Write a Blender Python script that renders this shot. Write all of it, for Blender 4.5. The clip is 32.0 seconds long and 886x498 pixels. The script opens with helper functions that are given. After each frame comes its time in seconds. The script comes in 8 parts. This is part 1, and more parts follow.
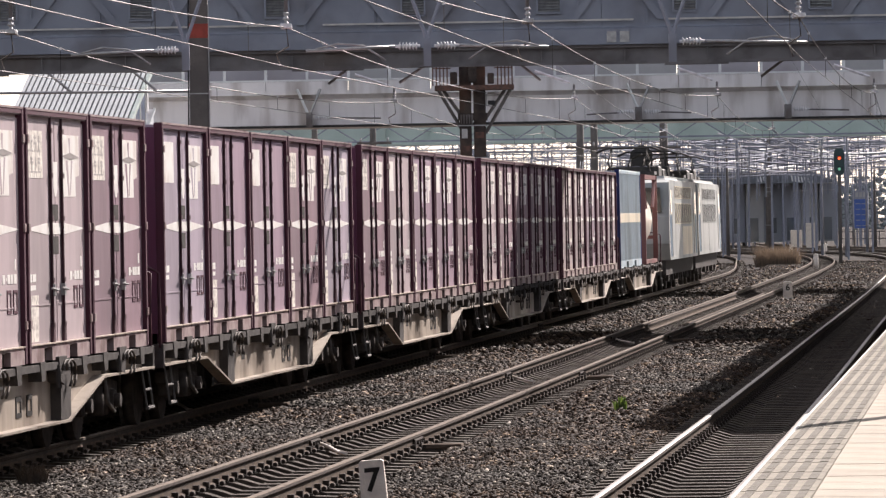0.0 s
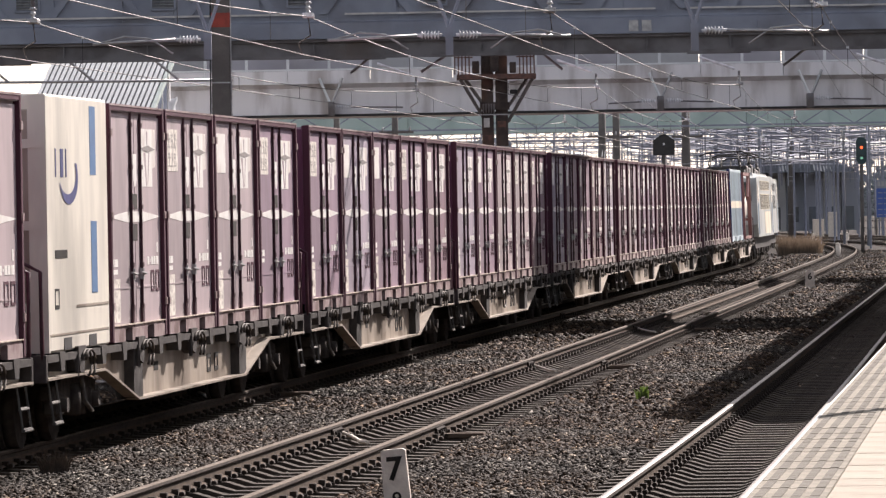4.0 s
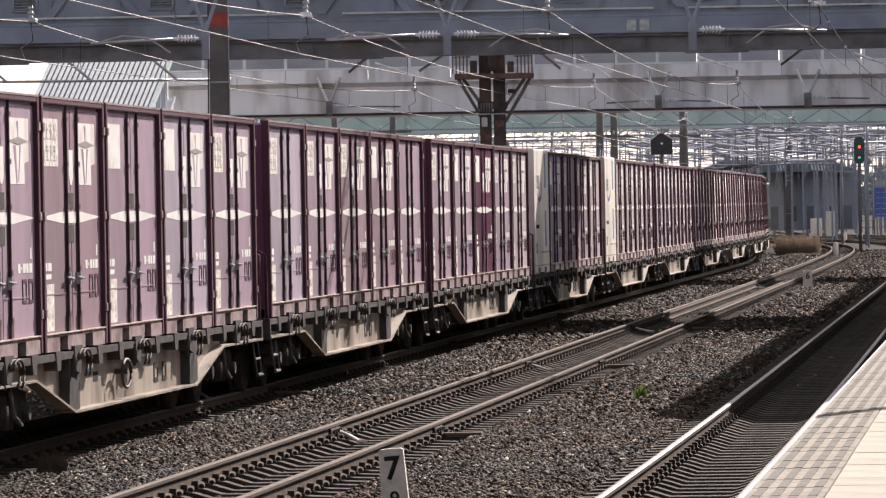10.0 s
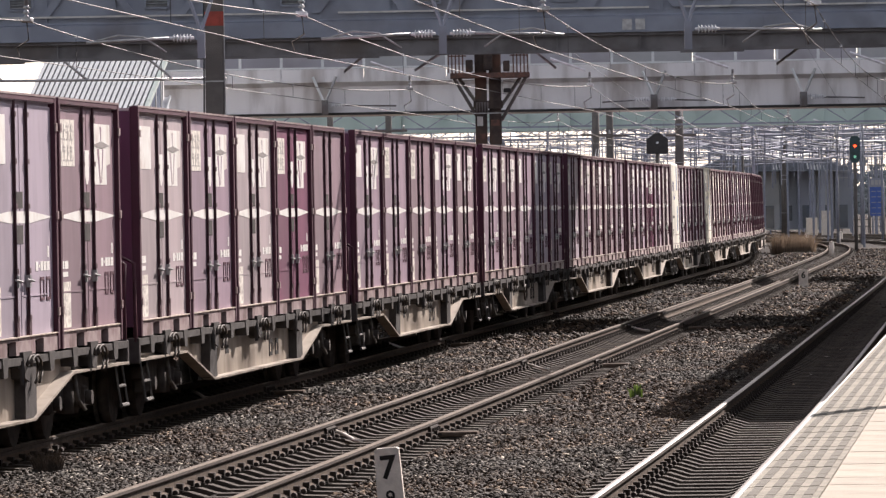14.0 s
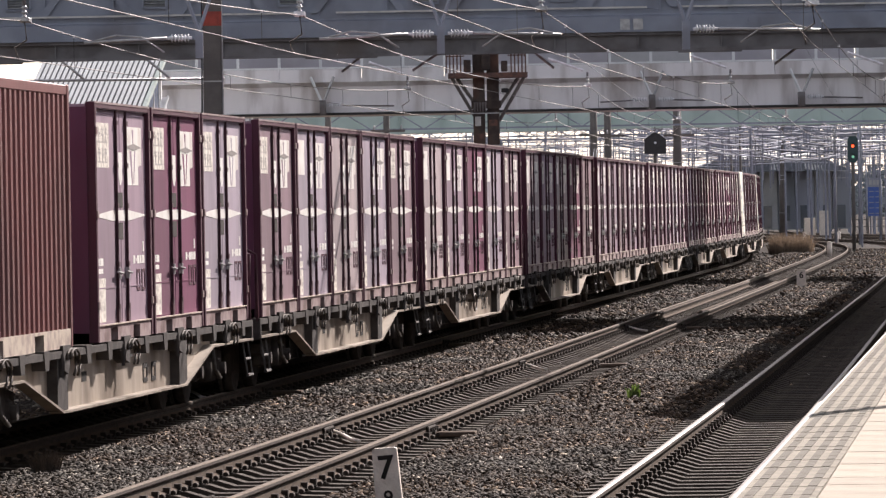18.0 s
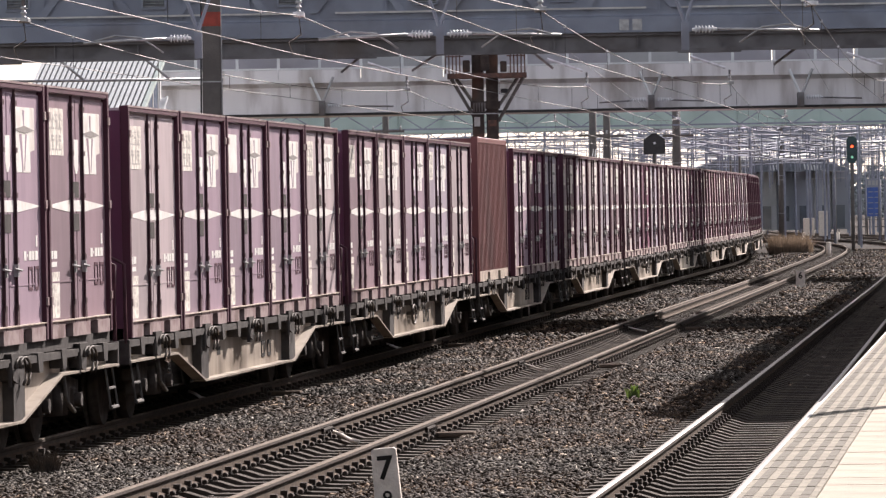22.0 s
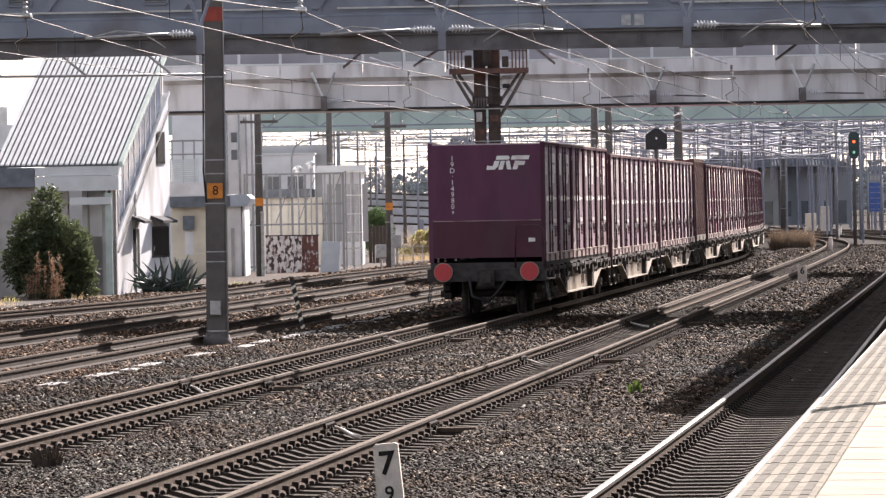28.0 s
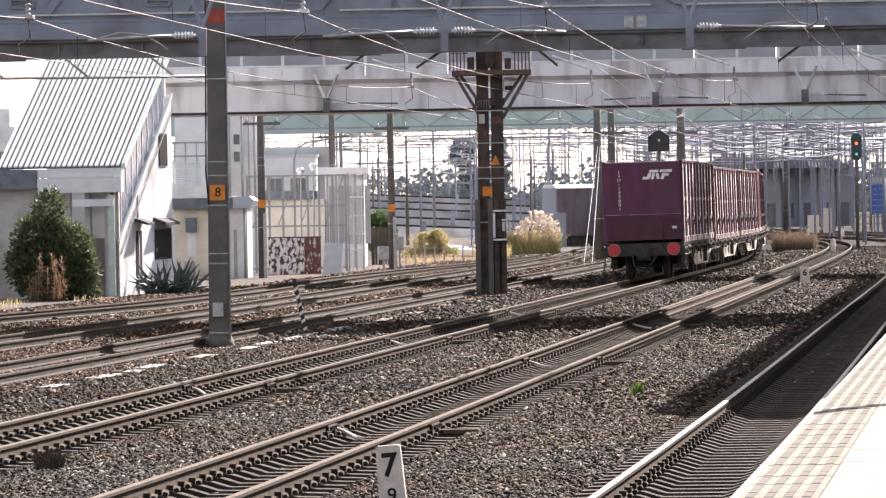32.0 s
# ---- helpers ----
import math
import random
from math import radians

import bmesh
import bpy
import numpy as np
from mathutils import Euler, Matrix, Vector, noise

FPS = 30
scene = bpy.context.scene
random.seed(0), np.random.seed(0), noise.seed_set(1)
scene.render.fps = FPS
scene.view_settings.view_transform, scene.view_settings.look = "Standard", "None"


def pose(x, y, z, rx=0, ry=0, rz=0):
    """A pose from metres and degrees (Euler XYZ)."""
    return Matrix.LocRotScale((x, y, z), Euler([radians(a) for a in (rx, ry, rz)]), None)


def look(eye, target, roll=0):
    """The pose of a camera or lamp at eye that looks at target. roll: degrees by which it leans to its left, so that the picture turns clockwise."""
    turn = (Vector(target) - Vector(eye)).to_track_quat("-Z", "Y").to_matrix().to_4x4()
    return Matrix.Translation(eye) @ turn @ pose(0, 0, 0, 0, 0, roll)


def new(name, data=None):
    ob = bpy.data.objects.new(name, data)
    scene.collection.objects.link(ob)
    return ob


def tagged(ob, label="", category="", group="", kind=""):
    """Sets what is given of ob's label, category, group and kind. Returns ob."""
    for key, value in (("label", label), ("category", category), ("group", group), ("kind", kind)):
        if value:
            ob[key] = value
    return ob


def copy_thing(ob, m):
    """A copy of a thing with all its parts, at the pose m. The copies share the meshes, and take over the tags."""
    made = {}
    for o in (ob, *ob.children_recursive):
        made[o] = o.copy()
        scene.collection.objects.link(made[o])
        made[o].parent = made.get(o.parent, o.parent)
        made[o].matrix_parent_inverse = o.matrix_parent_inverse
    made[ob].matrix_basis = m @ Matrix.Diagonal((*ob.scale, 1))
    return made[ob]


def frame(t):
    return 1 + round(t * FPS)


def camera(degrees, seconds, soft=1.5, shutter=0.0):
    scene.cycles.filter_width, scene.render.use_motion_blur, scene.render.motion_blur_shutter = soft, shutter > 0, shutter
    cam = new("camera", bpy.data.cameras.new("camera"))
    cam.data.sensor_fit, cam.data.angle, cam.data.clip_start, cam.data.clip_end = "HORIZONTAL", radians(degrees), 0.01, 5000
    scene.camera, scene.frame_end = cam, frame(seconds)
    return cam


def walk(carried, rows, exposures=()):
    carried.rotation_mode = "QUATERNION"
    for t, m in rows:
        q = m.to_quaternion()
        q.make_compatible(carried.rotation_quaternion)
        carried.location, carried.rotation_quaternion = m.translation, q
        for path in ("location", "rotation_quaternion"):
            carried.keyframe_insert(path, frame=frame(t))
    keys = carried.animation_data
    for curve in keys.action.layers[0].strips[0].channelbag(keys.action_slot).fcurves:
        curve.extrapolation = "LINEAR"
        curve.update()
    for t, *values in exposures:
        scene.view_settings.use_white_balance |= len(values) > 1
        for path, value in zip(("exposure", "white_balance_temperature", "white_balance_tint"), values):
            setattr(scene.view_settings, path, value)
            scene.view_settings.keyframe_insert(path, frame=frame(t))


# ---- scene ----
import itertools

# ------------------------------------------------------------------ camera
CAM_F, EYE_Z, HORIZON, ROLL = 9724.4, 2.30, 367.2, 1.018
# seconds, sideways and up-down drift of the hand-held view
DRIFT = [(0, -30.6, 25.7), (0.5, -19.1, 16.1), (1, -9.4, 13.4), (1.5, -4.9, 8.7), (2, -1.7, 4.4), (2.5, 1.4, 6.0), (3, 4.1, 7.6), (3.5, 7.4, 7.6), (5.5, 9.7, 4.4), (6, 7.4, 4.6), (6.5, 6.4, 6.4), (7, 7.4, 6.0), (7.5, 6.4, 6.3), (8, 7.4, 6.0), (8.5, 6.7, 6.0), (9, 4.4, 4.6), (9.5, 6.1, 6.0), (10, 4.9, 6.0), (10.5, 3.0, 7.6), (11, 2.7, 6.0), (11.5, 1.4, 6.0), (12, 0.0, 7.0), (12.5, -1.7, 7.6), (13, -1.7, 5.7), (13.5, -1.7, 4.4), (14, -2.7, 4.4), (14.5, -4.7, 3.6), (16.5, -0.6, 6.6), (17, -2.0, 6.0), (17.5, -4.6, 4.4), (18, -6.4, 4.4), (18.5, -6.4, 4.4), (19, -6.4, 4.4), (19.5, -6.0, 4.4), (20, -6.4, 6.3), (20.5, -7.9, 6.3), (21, -7.4, 6.0), (21.5, -7.9, 4.4), (22, -7.9, 5.1), (22.5, -10.3, 6.6), (23, -10.7, 6.6), (23.5, -10.4, 6.0), (24, -9.3, 5.4), (24.5, -7.9, 4.7), (25, -6.4, 4.4), (25.5, -9.3, 2.7), (27.5, -5.3, -2.6), (28, -4.4, -3.3), (28.5, -3.3, -3.3), (29, -4.9, -2.0), (29.5, -3.6, -2.6), (30, -5.4, -1.7), (30.5, -6.3, -1.7), (31, -4.6, -1.7), (31.5, -1.7, 0.0), (32, 0.0, 0.0)]


def cam_pose(dx, dy):
    yaw = math.degrees(dx / CAM_F)
    pitch = math.degrees((441 - HORIZON - dy) / CAM_F)
    return pose(0, 0, EYE_Z, 90 - pitch, 0, yaw) @ pose(0, 0, 0, 0, 0, -ROLL)


cam = camera(2 * math.degrees(math.atan(784 / CAM_F)), 32.0, soft=1.35)
walk(cam, [(t, cam_pose(dx, dy)) for t, dx, dy in DRIFT], exposures=[(0.0, 0.83, 6780, 18), (18.0, 0.84, 6780, 18), (20.0, 0.96, 6780, 18), (22.5, 0.97, 6780, 18), (25.0, 1.11, 6780, 18), (28.0, 1.16, 6780, 18), (30.0, 1.39, 6780, 18), (32.0, 1.44, 6780, 18)])

# ------------------------------------------------------------------ light
SUN_AZ, SUN_EL = 24.0, 31.0
world = bpy.data.worlds.new("sky")
scene.world = world
world.use_nodes = True
wn = world.node_tree
sky = wn.nodes.new("ShaderNodeTexSky")
sky.sky_type, sky.sun_disc = "NISHITA", False
sky.sun_elevation, sky.sun_rotation = radians(SUN_EL), radians(SUN_AZ)
sky.air_density, sky.dust_density = 1.0, 1.0
pale = wn.nodes.new("ShaderNodeHueSaturation")
pale.inputs["Saturation"].default_value = 0.46
wn.links.new(sky.outputs[0], pale.inputs["Color"])
wn.links.new(pale.outputs[0], wn.nodes["Background"].inputs[0])
wn.nodes["Background"].inputs[1].default_value = 0.096
sun = new("sun", bpy.data.lights.new("sun", "SUN"))
sun.data.energy, sun.data.angle, sun.data.color = 5.0, radians(0.6), (1.0, 0.955, 0.91)
ca, ce = radians(SUN_AZ), radians(SUN_EL)
sun.matrix_world = look((0, 0, 60), (-math.sin(ca) * math.cos(ce) * 50, -math.cos(ca) * math.cos(ce) * 50, 60 - math.sin(ce) * 50))

# ------------------------------------------------------------------ materials
def material(name, color, rough=0.6, metal=0.0, color2=None, scale=6.0, bump=0.0, bump_scale=40.0, stain=None, stain_scale=0.8,
             stretch=(1, 1, 1), spec=0.5, random_obj=0.0, random_isl=0.0, low=0.42, high=0.62):
    """Two-tone surface with grain, larger stains and fine relief, in object or world metres."""
    m = bpy.data.materials.new(name)
    m.use_nodes = True
    n, l = m.node_tree.nodes, m.node_tree.links
    b = n["Principled BSDF"]
    b.inputs["Roughness"].default_value = rough
    b.inputs["Metallic"].default_value = metal
    b.inputs["Specular IOR Level"].default_value = spec
    tc = n.new("ShaderNodeTexCoord")
    mp = n.new("ShaderNodeMapping")
    mp.inputs["Scale"].default_value = stretch
    l.new(tc.outputs["Object"], mp.inputs[0])
    out = None
    def rgba(c):
        return (*c, 1.0)
    def mixer(a, bb, fac):
        x = n.new("ShaderNodeMix")
        x.data_type = "RGBA"
        for sock, v in ((x.inputs[6], a), (x.inputs[7], bb)):
            if isinstance(v, tuple):
                sock.default_value = rgba(v)
            else:
                l.new(v, sock)
        l.new(fac, x.inputs[0])
        return x.outputs[2]
    def noise_fac(sc, lo, hi, detail=5.0):
        t = n.new("ShaderNodeTexNoise")
        t.inputs["Scale"].default_value, t.inputs["Detail"].default_value = sc, detail
        l.new(mp.outputs[0], t.inputs["Vector"])
        r = n.new("ShaderNodeMapRange")
        r.inputs[1].default_value, r.inputs[2].default_value = lo, hi
        l.new(t.outputs["Fac"], r.inputs[0])
        return r.outputs[0]
    out = mixer(color, color2 or tuple(c * 0.72 for c in color), noise_fac(scale, low, high))
    if stain:
        out = mixer(out, stain, noise_fac(stain_scale, 0.5, 0.72, 6.0))
    if random_obj or random_isl:
        src = n.new("ShaderNodeObjectInfo").outputs["Random"] if random_obj else n.new("ShaderNodeNewGeometry").outputs["Random Per Island"]
        k = random_obj or random_isl
        r = n.new("ShaderNodeMapRange")
        r.inputs[3].default_value, r.inputs[4].default_value = 1 - k, 1 + k
        l.new(src, r.inputs[0])
        h = n.new("ShaderNodeHueSaturation")
        l.new(r.outputs[0], h.inputs["Value"])
        l.new(out, h.inputs["Color"])
        out = h.outputs[0]
    l.new(out, b.inputs["Base Color"])
    if bump:
        t = n.new("ShaderNodeTexNoise")
        t.inputs["Scale"].default_value, t.inputs["Detail"].default_value = bump_scale, 6.0
        l.new(mp.outputs[0], t.inputs["Vector"])
        bp = n.new("ShaderNodeBump")
        bp.inputs["Strength"].default_value, bp.inputs["Distance"].default_value = bump, 0.02
        l.new(t.outputs["Fac"], bp.inputs["Height"])
        l.new(bp.outputs[0], b.inputs["Normal"])
    return m


def glow(name, color, strength):
    m = bpy.data.materials.new(name)
    m.use_nodes = True
    b = m.node_tree.nodes["Principled BSDF"]
    b.inputs["Base Color"].default_value = (*color, 1)
    b.inputs["Emission Color"].default_value = (*color, 1)
    b.inputs["Emission Strength"].default_value = strength
    return m


def stone_material(name="ballast_stone", gain=1.0, rust=1.0):
    """Crushed stone: each stone has its own tone, from dark brown to pale grey; the palest stand in for glints."""
    m = bpy.data.materials.new(name)
    m.use_nodes = True
    n, l = m.node_tree.nodes, m.node_tree.links
    b = n["Principled BSDF"]
    geo = n.new("ShaderNodeNewGeometry")
    ramp = n.new("ShaderNodeValToRGB")
    stops = ((0.0, (0.017, 0.014, 0.0115)), (0.45, (0.032, 0.027, 0.022)), (0.75, (0.055, 0.047, 0.040)), (0.92, (0.115, 0.104, 0.092)), (1.0, (0.40, 0.38, 0.345)))
    while len(ramp.color_ramp.elements) < len(stops):
        ramp.color_ramp.elements.new(0.5)
    for e, (p, c) in zip(ramp.color_ramp.elements, stops):
        e.position, e.color = p, (c[0] * gain, c[1] * gain * 0.96 * (1 - 0.12 * (rust - 1)), c[2] * gain * 0.88 * (1 - 0.2 * (rust - 1)), 1)
    l.new(geo.outputs["Random Per Island"], ramp.inputs[0])
    tc = n.new("ShaderNodeTexCoord")
    big = n.new("ShaderNodeTexNoise")
    big.inputs["Scale"].default_value = 0.22
    l.new(tc.outputs["Object"], big.inputs["Vector"])
    mr = n.new("ShaderNodeMapRange")
    mr.inputs[1].default_value, mr.inputs[2].default_value = 0.40, 0.55
    l.new(big.outputs["Fac"], mr.inputs[0])
    mix = n.new("ShaderNodeMix")
    mix.data_type, mix.blend_type = "RGBA", "MULTIPLY"
    l.new(mr.outputs[0], mix.inputs[0])
    l.new(ramp.outputs[0], mix.inputs[6])
    mix.inputs[7].default_value = (0.97, 0.74, 0.58, 1)
    l.new(mix.outputs[2], b.inputs["Base Color"])
    b.inputs["Roughness"].default_value = 0.8
    b.inputs["Specular IOR Level"].default_value = 0.12
    return m


M_STONE = stone_material()
M_YARDSTONE = stone_material("rust_stained_yard_stone", 1.6, 2.2)
M_GROUND = material("ballast_bed", (0.030, 0.023, 0.018), 0.97, 0, (0.012, 0.0095, 0.008), 9, 1.0, 14, (0.055, 0.036, 0.025), 0.12, spec=0.1)
M_YARDDIRT = material("pale_yard_dirt", (0.125, 0.11, 0.098), 0.97, 0, (0.085, 0.074, 0.066), 4, 0.8, 14, (0.16, 0.105, 0.075), 0.15, spec=0.1)
M_RAIL = material("rusty_rail_side", (0.125, 0.092, 0.069), 0.95, 0.0, (0.085, 0.063, 0.048), 5, 0.3, 60, spec=0.08)
M_RAILTOP = material("polished_rail_head", (0.29, 0.25, 0.215), 0.55, 0.3, (0.20, 0.172, 0.147), 12, spec=0.3)
M_YARDRAIL = material("rusty_yard_rail", (0.055, 0.04, 0.031), 0.85, 0.0, (0.036, 0.027, 0.021), 6, 0.3, 60, spec=0.15)
# Dark head side, carrying also the shade that falls under the head.
M_RAILSIDE = material("shade_dark_rail_side", (0.07, 0.052, 0.04), 0.8, 0.0, (0.045, 0.033, 0.026), 6, 0.2, 60, spec=0.2)
M_RAILDULL = material("dull_brown_rail_head", (0.22, 0.18, 0.146), 0.92, 0.0, (0.15, 0.12, 0.097), 9, spec=0.06)
M_SLEEPER = material("concrete_sleeper", (0.074, 0.059, 0.046), 0.95, 0, (0.038, 0.030, 0.023), 7, 0.5, 30, (0.054, 0.041, 0.031), 1.6, random_obj=0.25, spec=0.2)
M_TIMBER = material("old_timber_sleeper", (0.06, 0.045, 0.036), 0.9, 0, (0.05, 0.04, 0.035), 9, 0.6, 25)
M_CLIP = material("rail_fastening", (0.05, 0.039, 0.031), 0.9, 0.0, (0.03, 0.023, 0.019), 12, spec=0.2)
M_PLAT = material("platform_paving", (0.43, 0.375, 0.297), 0.9, 0, (0.365, 0.32, 0.255), 3, 0.3, 50, (0.30, 0.265, 0.225), 0.7, random_obj=0.06, spec=0.25)
M_PLATGREY = material("worn_grey_bar", (0.185, 0.17, 0.14), 0.95, 0, (0.155, 0.142, 0.118), 4, 0.4, 60, (0.17, 0.155, 0.125), 0.9, spec=0.2)
M_DOT = material("edge_tile_paving", (0.285, 0.258, 0.203), 0.92, 0, (0.24, 0.218, 0.172), 5, 0.3, 60, (0.19, 0.173, 0.137), 0.9, random_obj=0.09, spec=0.25)
M_DARKJOINT = material("dirty_joint", (0.06, 0.05, 0.042), 0.95, spec=0.2)
M_PLATSIDE = material("dark_platform_wall", (0.052, 0.047, 0.043), 0.95, 0, (0.033, 0.03, 0.028), 1.5, 0.4, 20, (0.075, 0.06, 0.05), 0.6, spec=0.15)
M_WHITE = material("white_line", (0.62, 0.60, 0.57), 0.8, 0, (0.50, 0.48, 0.45), 5, spec=0.3)
M_CONC = material("concrete", (0.40, 0.38, 0.36), 0.9, 0, (0.31, 0.295, 0.28), 2.0, 0.3, 25, (0.26, 0.24, 0.22), 0.5)
M_CONCLIGHT = material("painted_concrete", (0.80, 0.78, 0.78), 0.85, 0, (0.70, 0.68, 0.68), 0.8, 0.15, 20, (0.40, 0.36, 0.335), 0.8, stretch=(1.6, 1, 0.3))
M_POLE = material("dark_concrete_pole", (0.135, 0.122, 0.112), 0.85, 0, (0.105, 0.095, 0.088), 3, 0.3, 40)
M_STEEL = material("blue_grey_steel", (0.26, 0.285, 0.34), 0.6, 0.0, (0.215, 0.235, 0.285), 1.2, 0.1, 20, (0.15, 0.14, 0.15), 0.5)
M_DARKSTEEL = material("dark_girder", (0.19, 0.18, 0.182), 0.8, 0, (0.12, 0.11, 0.11), 1.5, 0.2, 20, (0.12, 0.095, 0.08), 0.7)
M_GREEN = material("pale_green_girder", (0.47, 0.58, 0.54), 0.7, 0, (0.41, 0.51, 0.475), 0.6)
M_GALV = material("galvanised_steel", (0.42, 0.42, 0.42), 0.45, 0.7, (0.32, 0.32, 0.32), 8)
M_RUST = material("rusty_steel", (0.17, 0.09, 0.065), 0.8, 0.2, (0.10, 0.06, 0.05), 9, 0.4, 50)
M_WIRE = material("overhead_wire", (0.17, 0.16, 0.15), 0.6, 0.3, (0.04, 0.038, 0.036), 0.7, low=0.46, high=0.56)
M_BLACK = material("black_steel", (0.025, 0.024, 0.024), 0.6, 0.1, (0.015, 0.015, 0.015), 6)
M_INSUL = material("white_porcelain", (0.82, 0.82, 0.84), 0.2)
M_ORANGE = material("orange_sign_paint", (0.75, 0.27, 0.03), 0.6, 0, (0.6, 0.2, 0.03), 8)
M_REDBAND = material("red_band_paint", (0.35, 0.05, 0.03), 0.6)
M_DIGIT = material("black_digit_paint", (0.03, 0.027, 0.025), 0.9, spec=0.08)
M_POST = material("white_post_paint", (0.76, 0.69, 0.60), 0.8, 0, (0.64, 0.575, 0.50), 9, 0.2, 40)


# ------------------------------------------------------------------ mesh helpers
def box(bm, x0, x1, y0, y1, z0, z1, mat=0, m=None, bevel=0.0):
    vs = [bm.verts.new((x, y, z)) for x in (x0, x1) for y in (y0, y1) for z in (z0, z1)]
    if m:
        for v in vs:
            v.co = m @ v.co
    fs = [bm.faces.new([vs[i] for i in q]) for q in ((0, 1, 3, 2), (4, 6, 7, 5), (0, 4, 5, 1), (2, 3, 7, 6), (0, 2, 6, 4), (1, 5, 7, 3))]
    for f in fs:
        f.material_index = mat
    if bevel:
        es = {e for f in fs for e in f.edges}
        r = bmesh.ops.bevel(bm, geom=list(es), offset=bevel, segments=1, affect="EDGES")
        for f in r["faces"]:
            f.material_index = mat
    return vs


def prism(bm, pts, axis, a, b, mat=0):
    """Extrudes a polygon of pairs along an axis ('x': pairs are y,z; 'y': x,z; 'z': x,y) from a to b."""
    def put(p, q):
        return {"x": (q, p[0], p[1]), "y": (p[0], q, p[1]), "z": (p[0], p[1], q)}[axis]
    A = [bm.verts.new(put(p, a)) for p in pts]
    B = [bm.verts.new(put(p, b)) for p in pts]
    fs = [bm.faces.new(A), bm.faces.new(B[::-1])]
    for i in range(len(pts)):
        j = (i + 1) % len(pts)
        fs.append(bm.faces.new((A[j], A[i], B[i], B[j])))
    for f in fs:
        f.material_index = mat
    return fs


def rod(bm, p, q, r, seg=8, r2=None, mat=0, caps=True):
    p, q = Vector(p), Vector(q)
    z = (q - p).normalized()
    x = z.orthogonal().normalized()
    y = z.cross(x)
    r2 = r if r2 is None else r2
    ring = [[bm.verts.new(c + (x * math.cos(a) + y * math.sin(a)) * rr) for a in (2 * math.pi * i / seg for i in range(seg))] for c, rr in ((p, r), (q, r2))]
    for i in range(seg):
        j = (i + 1) % seg
        f = bm.faces.new((ring[0][i], ring[0][j], ring[1][j], ring[1][i]))
        f.smooth, f.material_index = seg > 6, mat
    if caps:
        bm.faces.new(ring[0][::-1]).material_index = mat
        bm.faces.new(ring[1]).material_index = mat


def tube(bm, pts, r, seg=5, mat=0):
    """One continuous round bar through a row of points."""
    P = [Vector(p) for p in pts]
    rings = []
    for i, p in enumerate(P):
        d = (P[min(i + 1, len(P) - 1)] - P[max(i - 1, 0)]).normalized()
        x = d.cross(Vector((0, 0, 1)))
        x = x.normalized() if x.length > 0.05 else Vector((1, 0, 0))
        y = d.cross(x).normalized()
        rings.append([bm.verts.new(p + (x * math.cos(t) + y * math.sin(t)) * r) for t in (2 * math.pi * k / seg for k in range(seg))])
    for A, B in zip(rings, rings[1:]):
        for k in range(seg):
            f = bm.faces.new((A[k], A[(k + 1) % seg], B[(k + 1) % seg], B[k]))
            f.smooth, f.material_index = True, mat
    bm.faces.new(rings[0][::-1]).material_index = mat
    bm.faces.new(rings[-1]).material_index = mat


def ring_plate(bm, x0, x1, y0, y1, z0, z1, t):
    """A thin upright rectangular frame facing x, in one piece."""
    O = [(y0, z0), (y1, z0), (y1, z1), (y0, z1)]
    I = [(y0 + t, z0 + t), (y1 - t, z0 + t), (y1 - t, z1 - t), (y0 + t, z1 - t)]
    vs = [[bm.verts.new((x, *p)) for p in q] for x in (x0, x1) for q in (O, I)]
    for k in range(4):
        j = (k + 1) % 4
        for A, B in ((vs[0], vs[1]), (vs[3], vs[2]), (vs[2], vs[0]), (vs[1], vs[3])):
            bm.faces.new((A[k], A[j], B[j], B[k]))


def finish(name, bm, mats):
    bmesh.ops.recalc_face_normals(bm, faces=bm.faces)
    me = bpy.data.meshes.new(name)
    bm.to_mesh(me)
    bm.free()
    for m in mats if isinstance(mats, (list, tuple)) else (mats,):
        me.materials.append(m)
    return me


def part(name, bm, mats, parent, label="", m=None):
    """Links a bmesh (or a finished mesh) as one mesh object under a thing or under a part."""
    me = bm if isinstance(bm, bpy.types.Mesh) else finish(name, bm, mats)
    ob = new(name, me)
    ob.parent = parent
    if m:
        ob.matrix_basis = m
    if label:
        ob["label"] = label
    return ob


def thing(name, m, label, category, group="", kind=""):
    ob = new(name)
    ob.empty_display_size = 0.2
    ob.matrix_basis = m
    return tagged(ob, label, category, group, kind)


def text_mesh(s, size, depth=0.004, bold=0.0):
    cu = bpy.data.curves.new("letters", "FONT")
    cu.body, cu.size, cu.extrude = s, size, depth
    cu.align_x, cu.align_y = "CENTER", "CENTER"
    cu.resolution_u, cu.offset = 3, bold
    ob = new("letters", cu)
    me = bpy.data.meshes.new_from_object(ob.evaluated_get(bpy.context.evaluated_depsgraph_get()))
    bpy.data.objects.remove(ob)
    return me


# ------------------------------------------------------------------ the lie of the tracks
KNOTS = (0, 60, 120, 160, 200, 240, 280, 322, 345, 370, 420, 470)
BENDS = (-3.0e-4, 4e-5, -7e-5, -2e-5, -1.8e-4, -7.3e-4, -1.81e-3, -2.4e-3, 0, 2e-3, 1.6e-3, 0)
S_MIN, S_MAX = -420, 760
_s = np.arange(S_MIN, S_MAX, 1.0)
_k = np.interp(_s, KNOTS, BENDS)
_k[_s < -20] = 0
_th = np.cumsum(_k)
_th += 0.1063 - _th[-S_MIN]
_x, _y = np.cumsum(np.sin(_th)), np.cumsum(np.cos(_th))
_x += -2.78 - _x[-S_MIN]
_y += 40.0 - _y[-S_MIN]
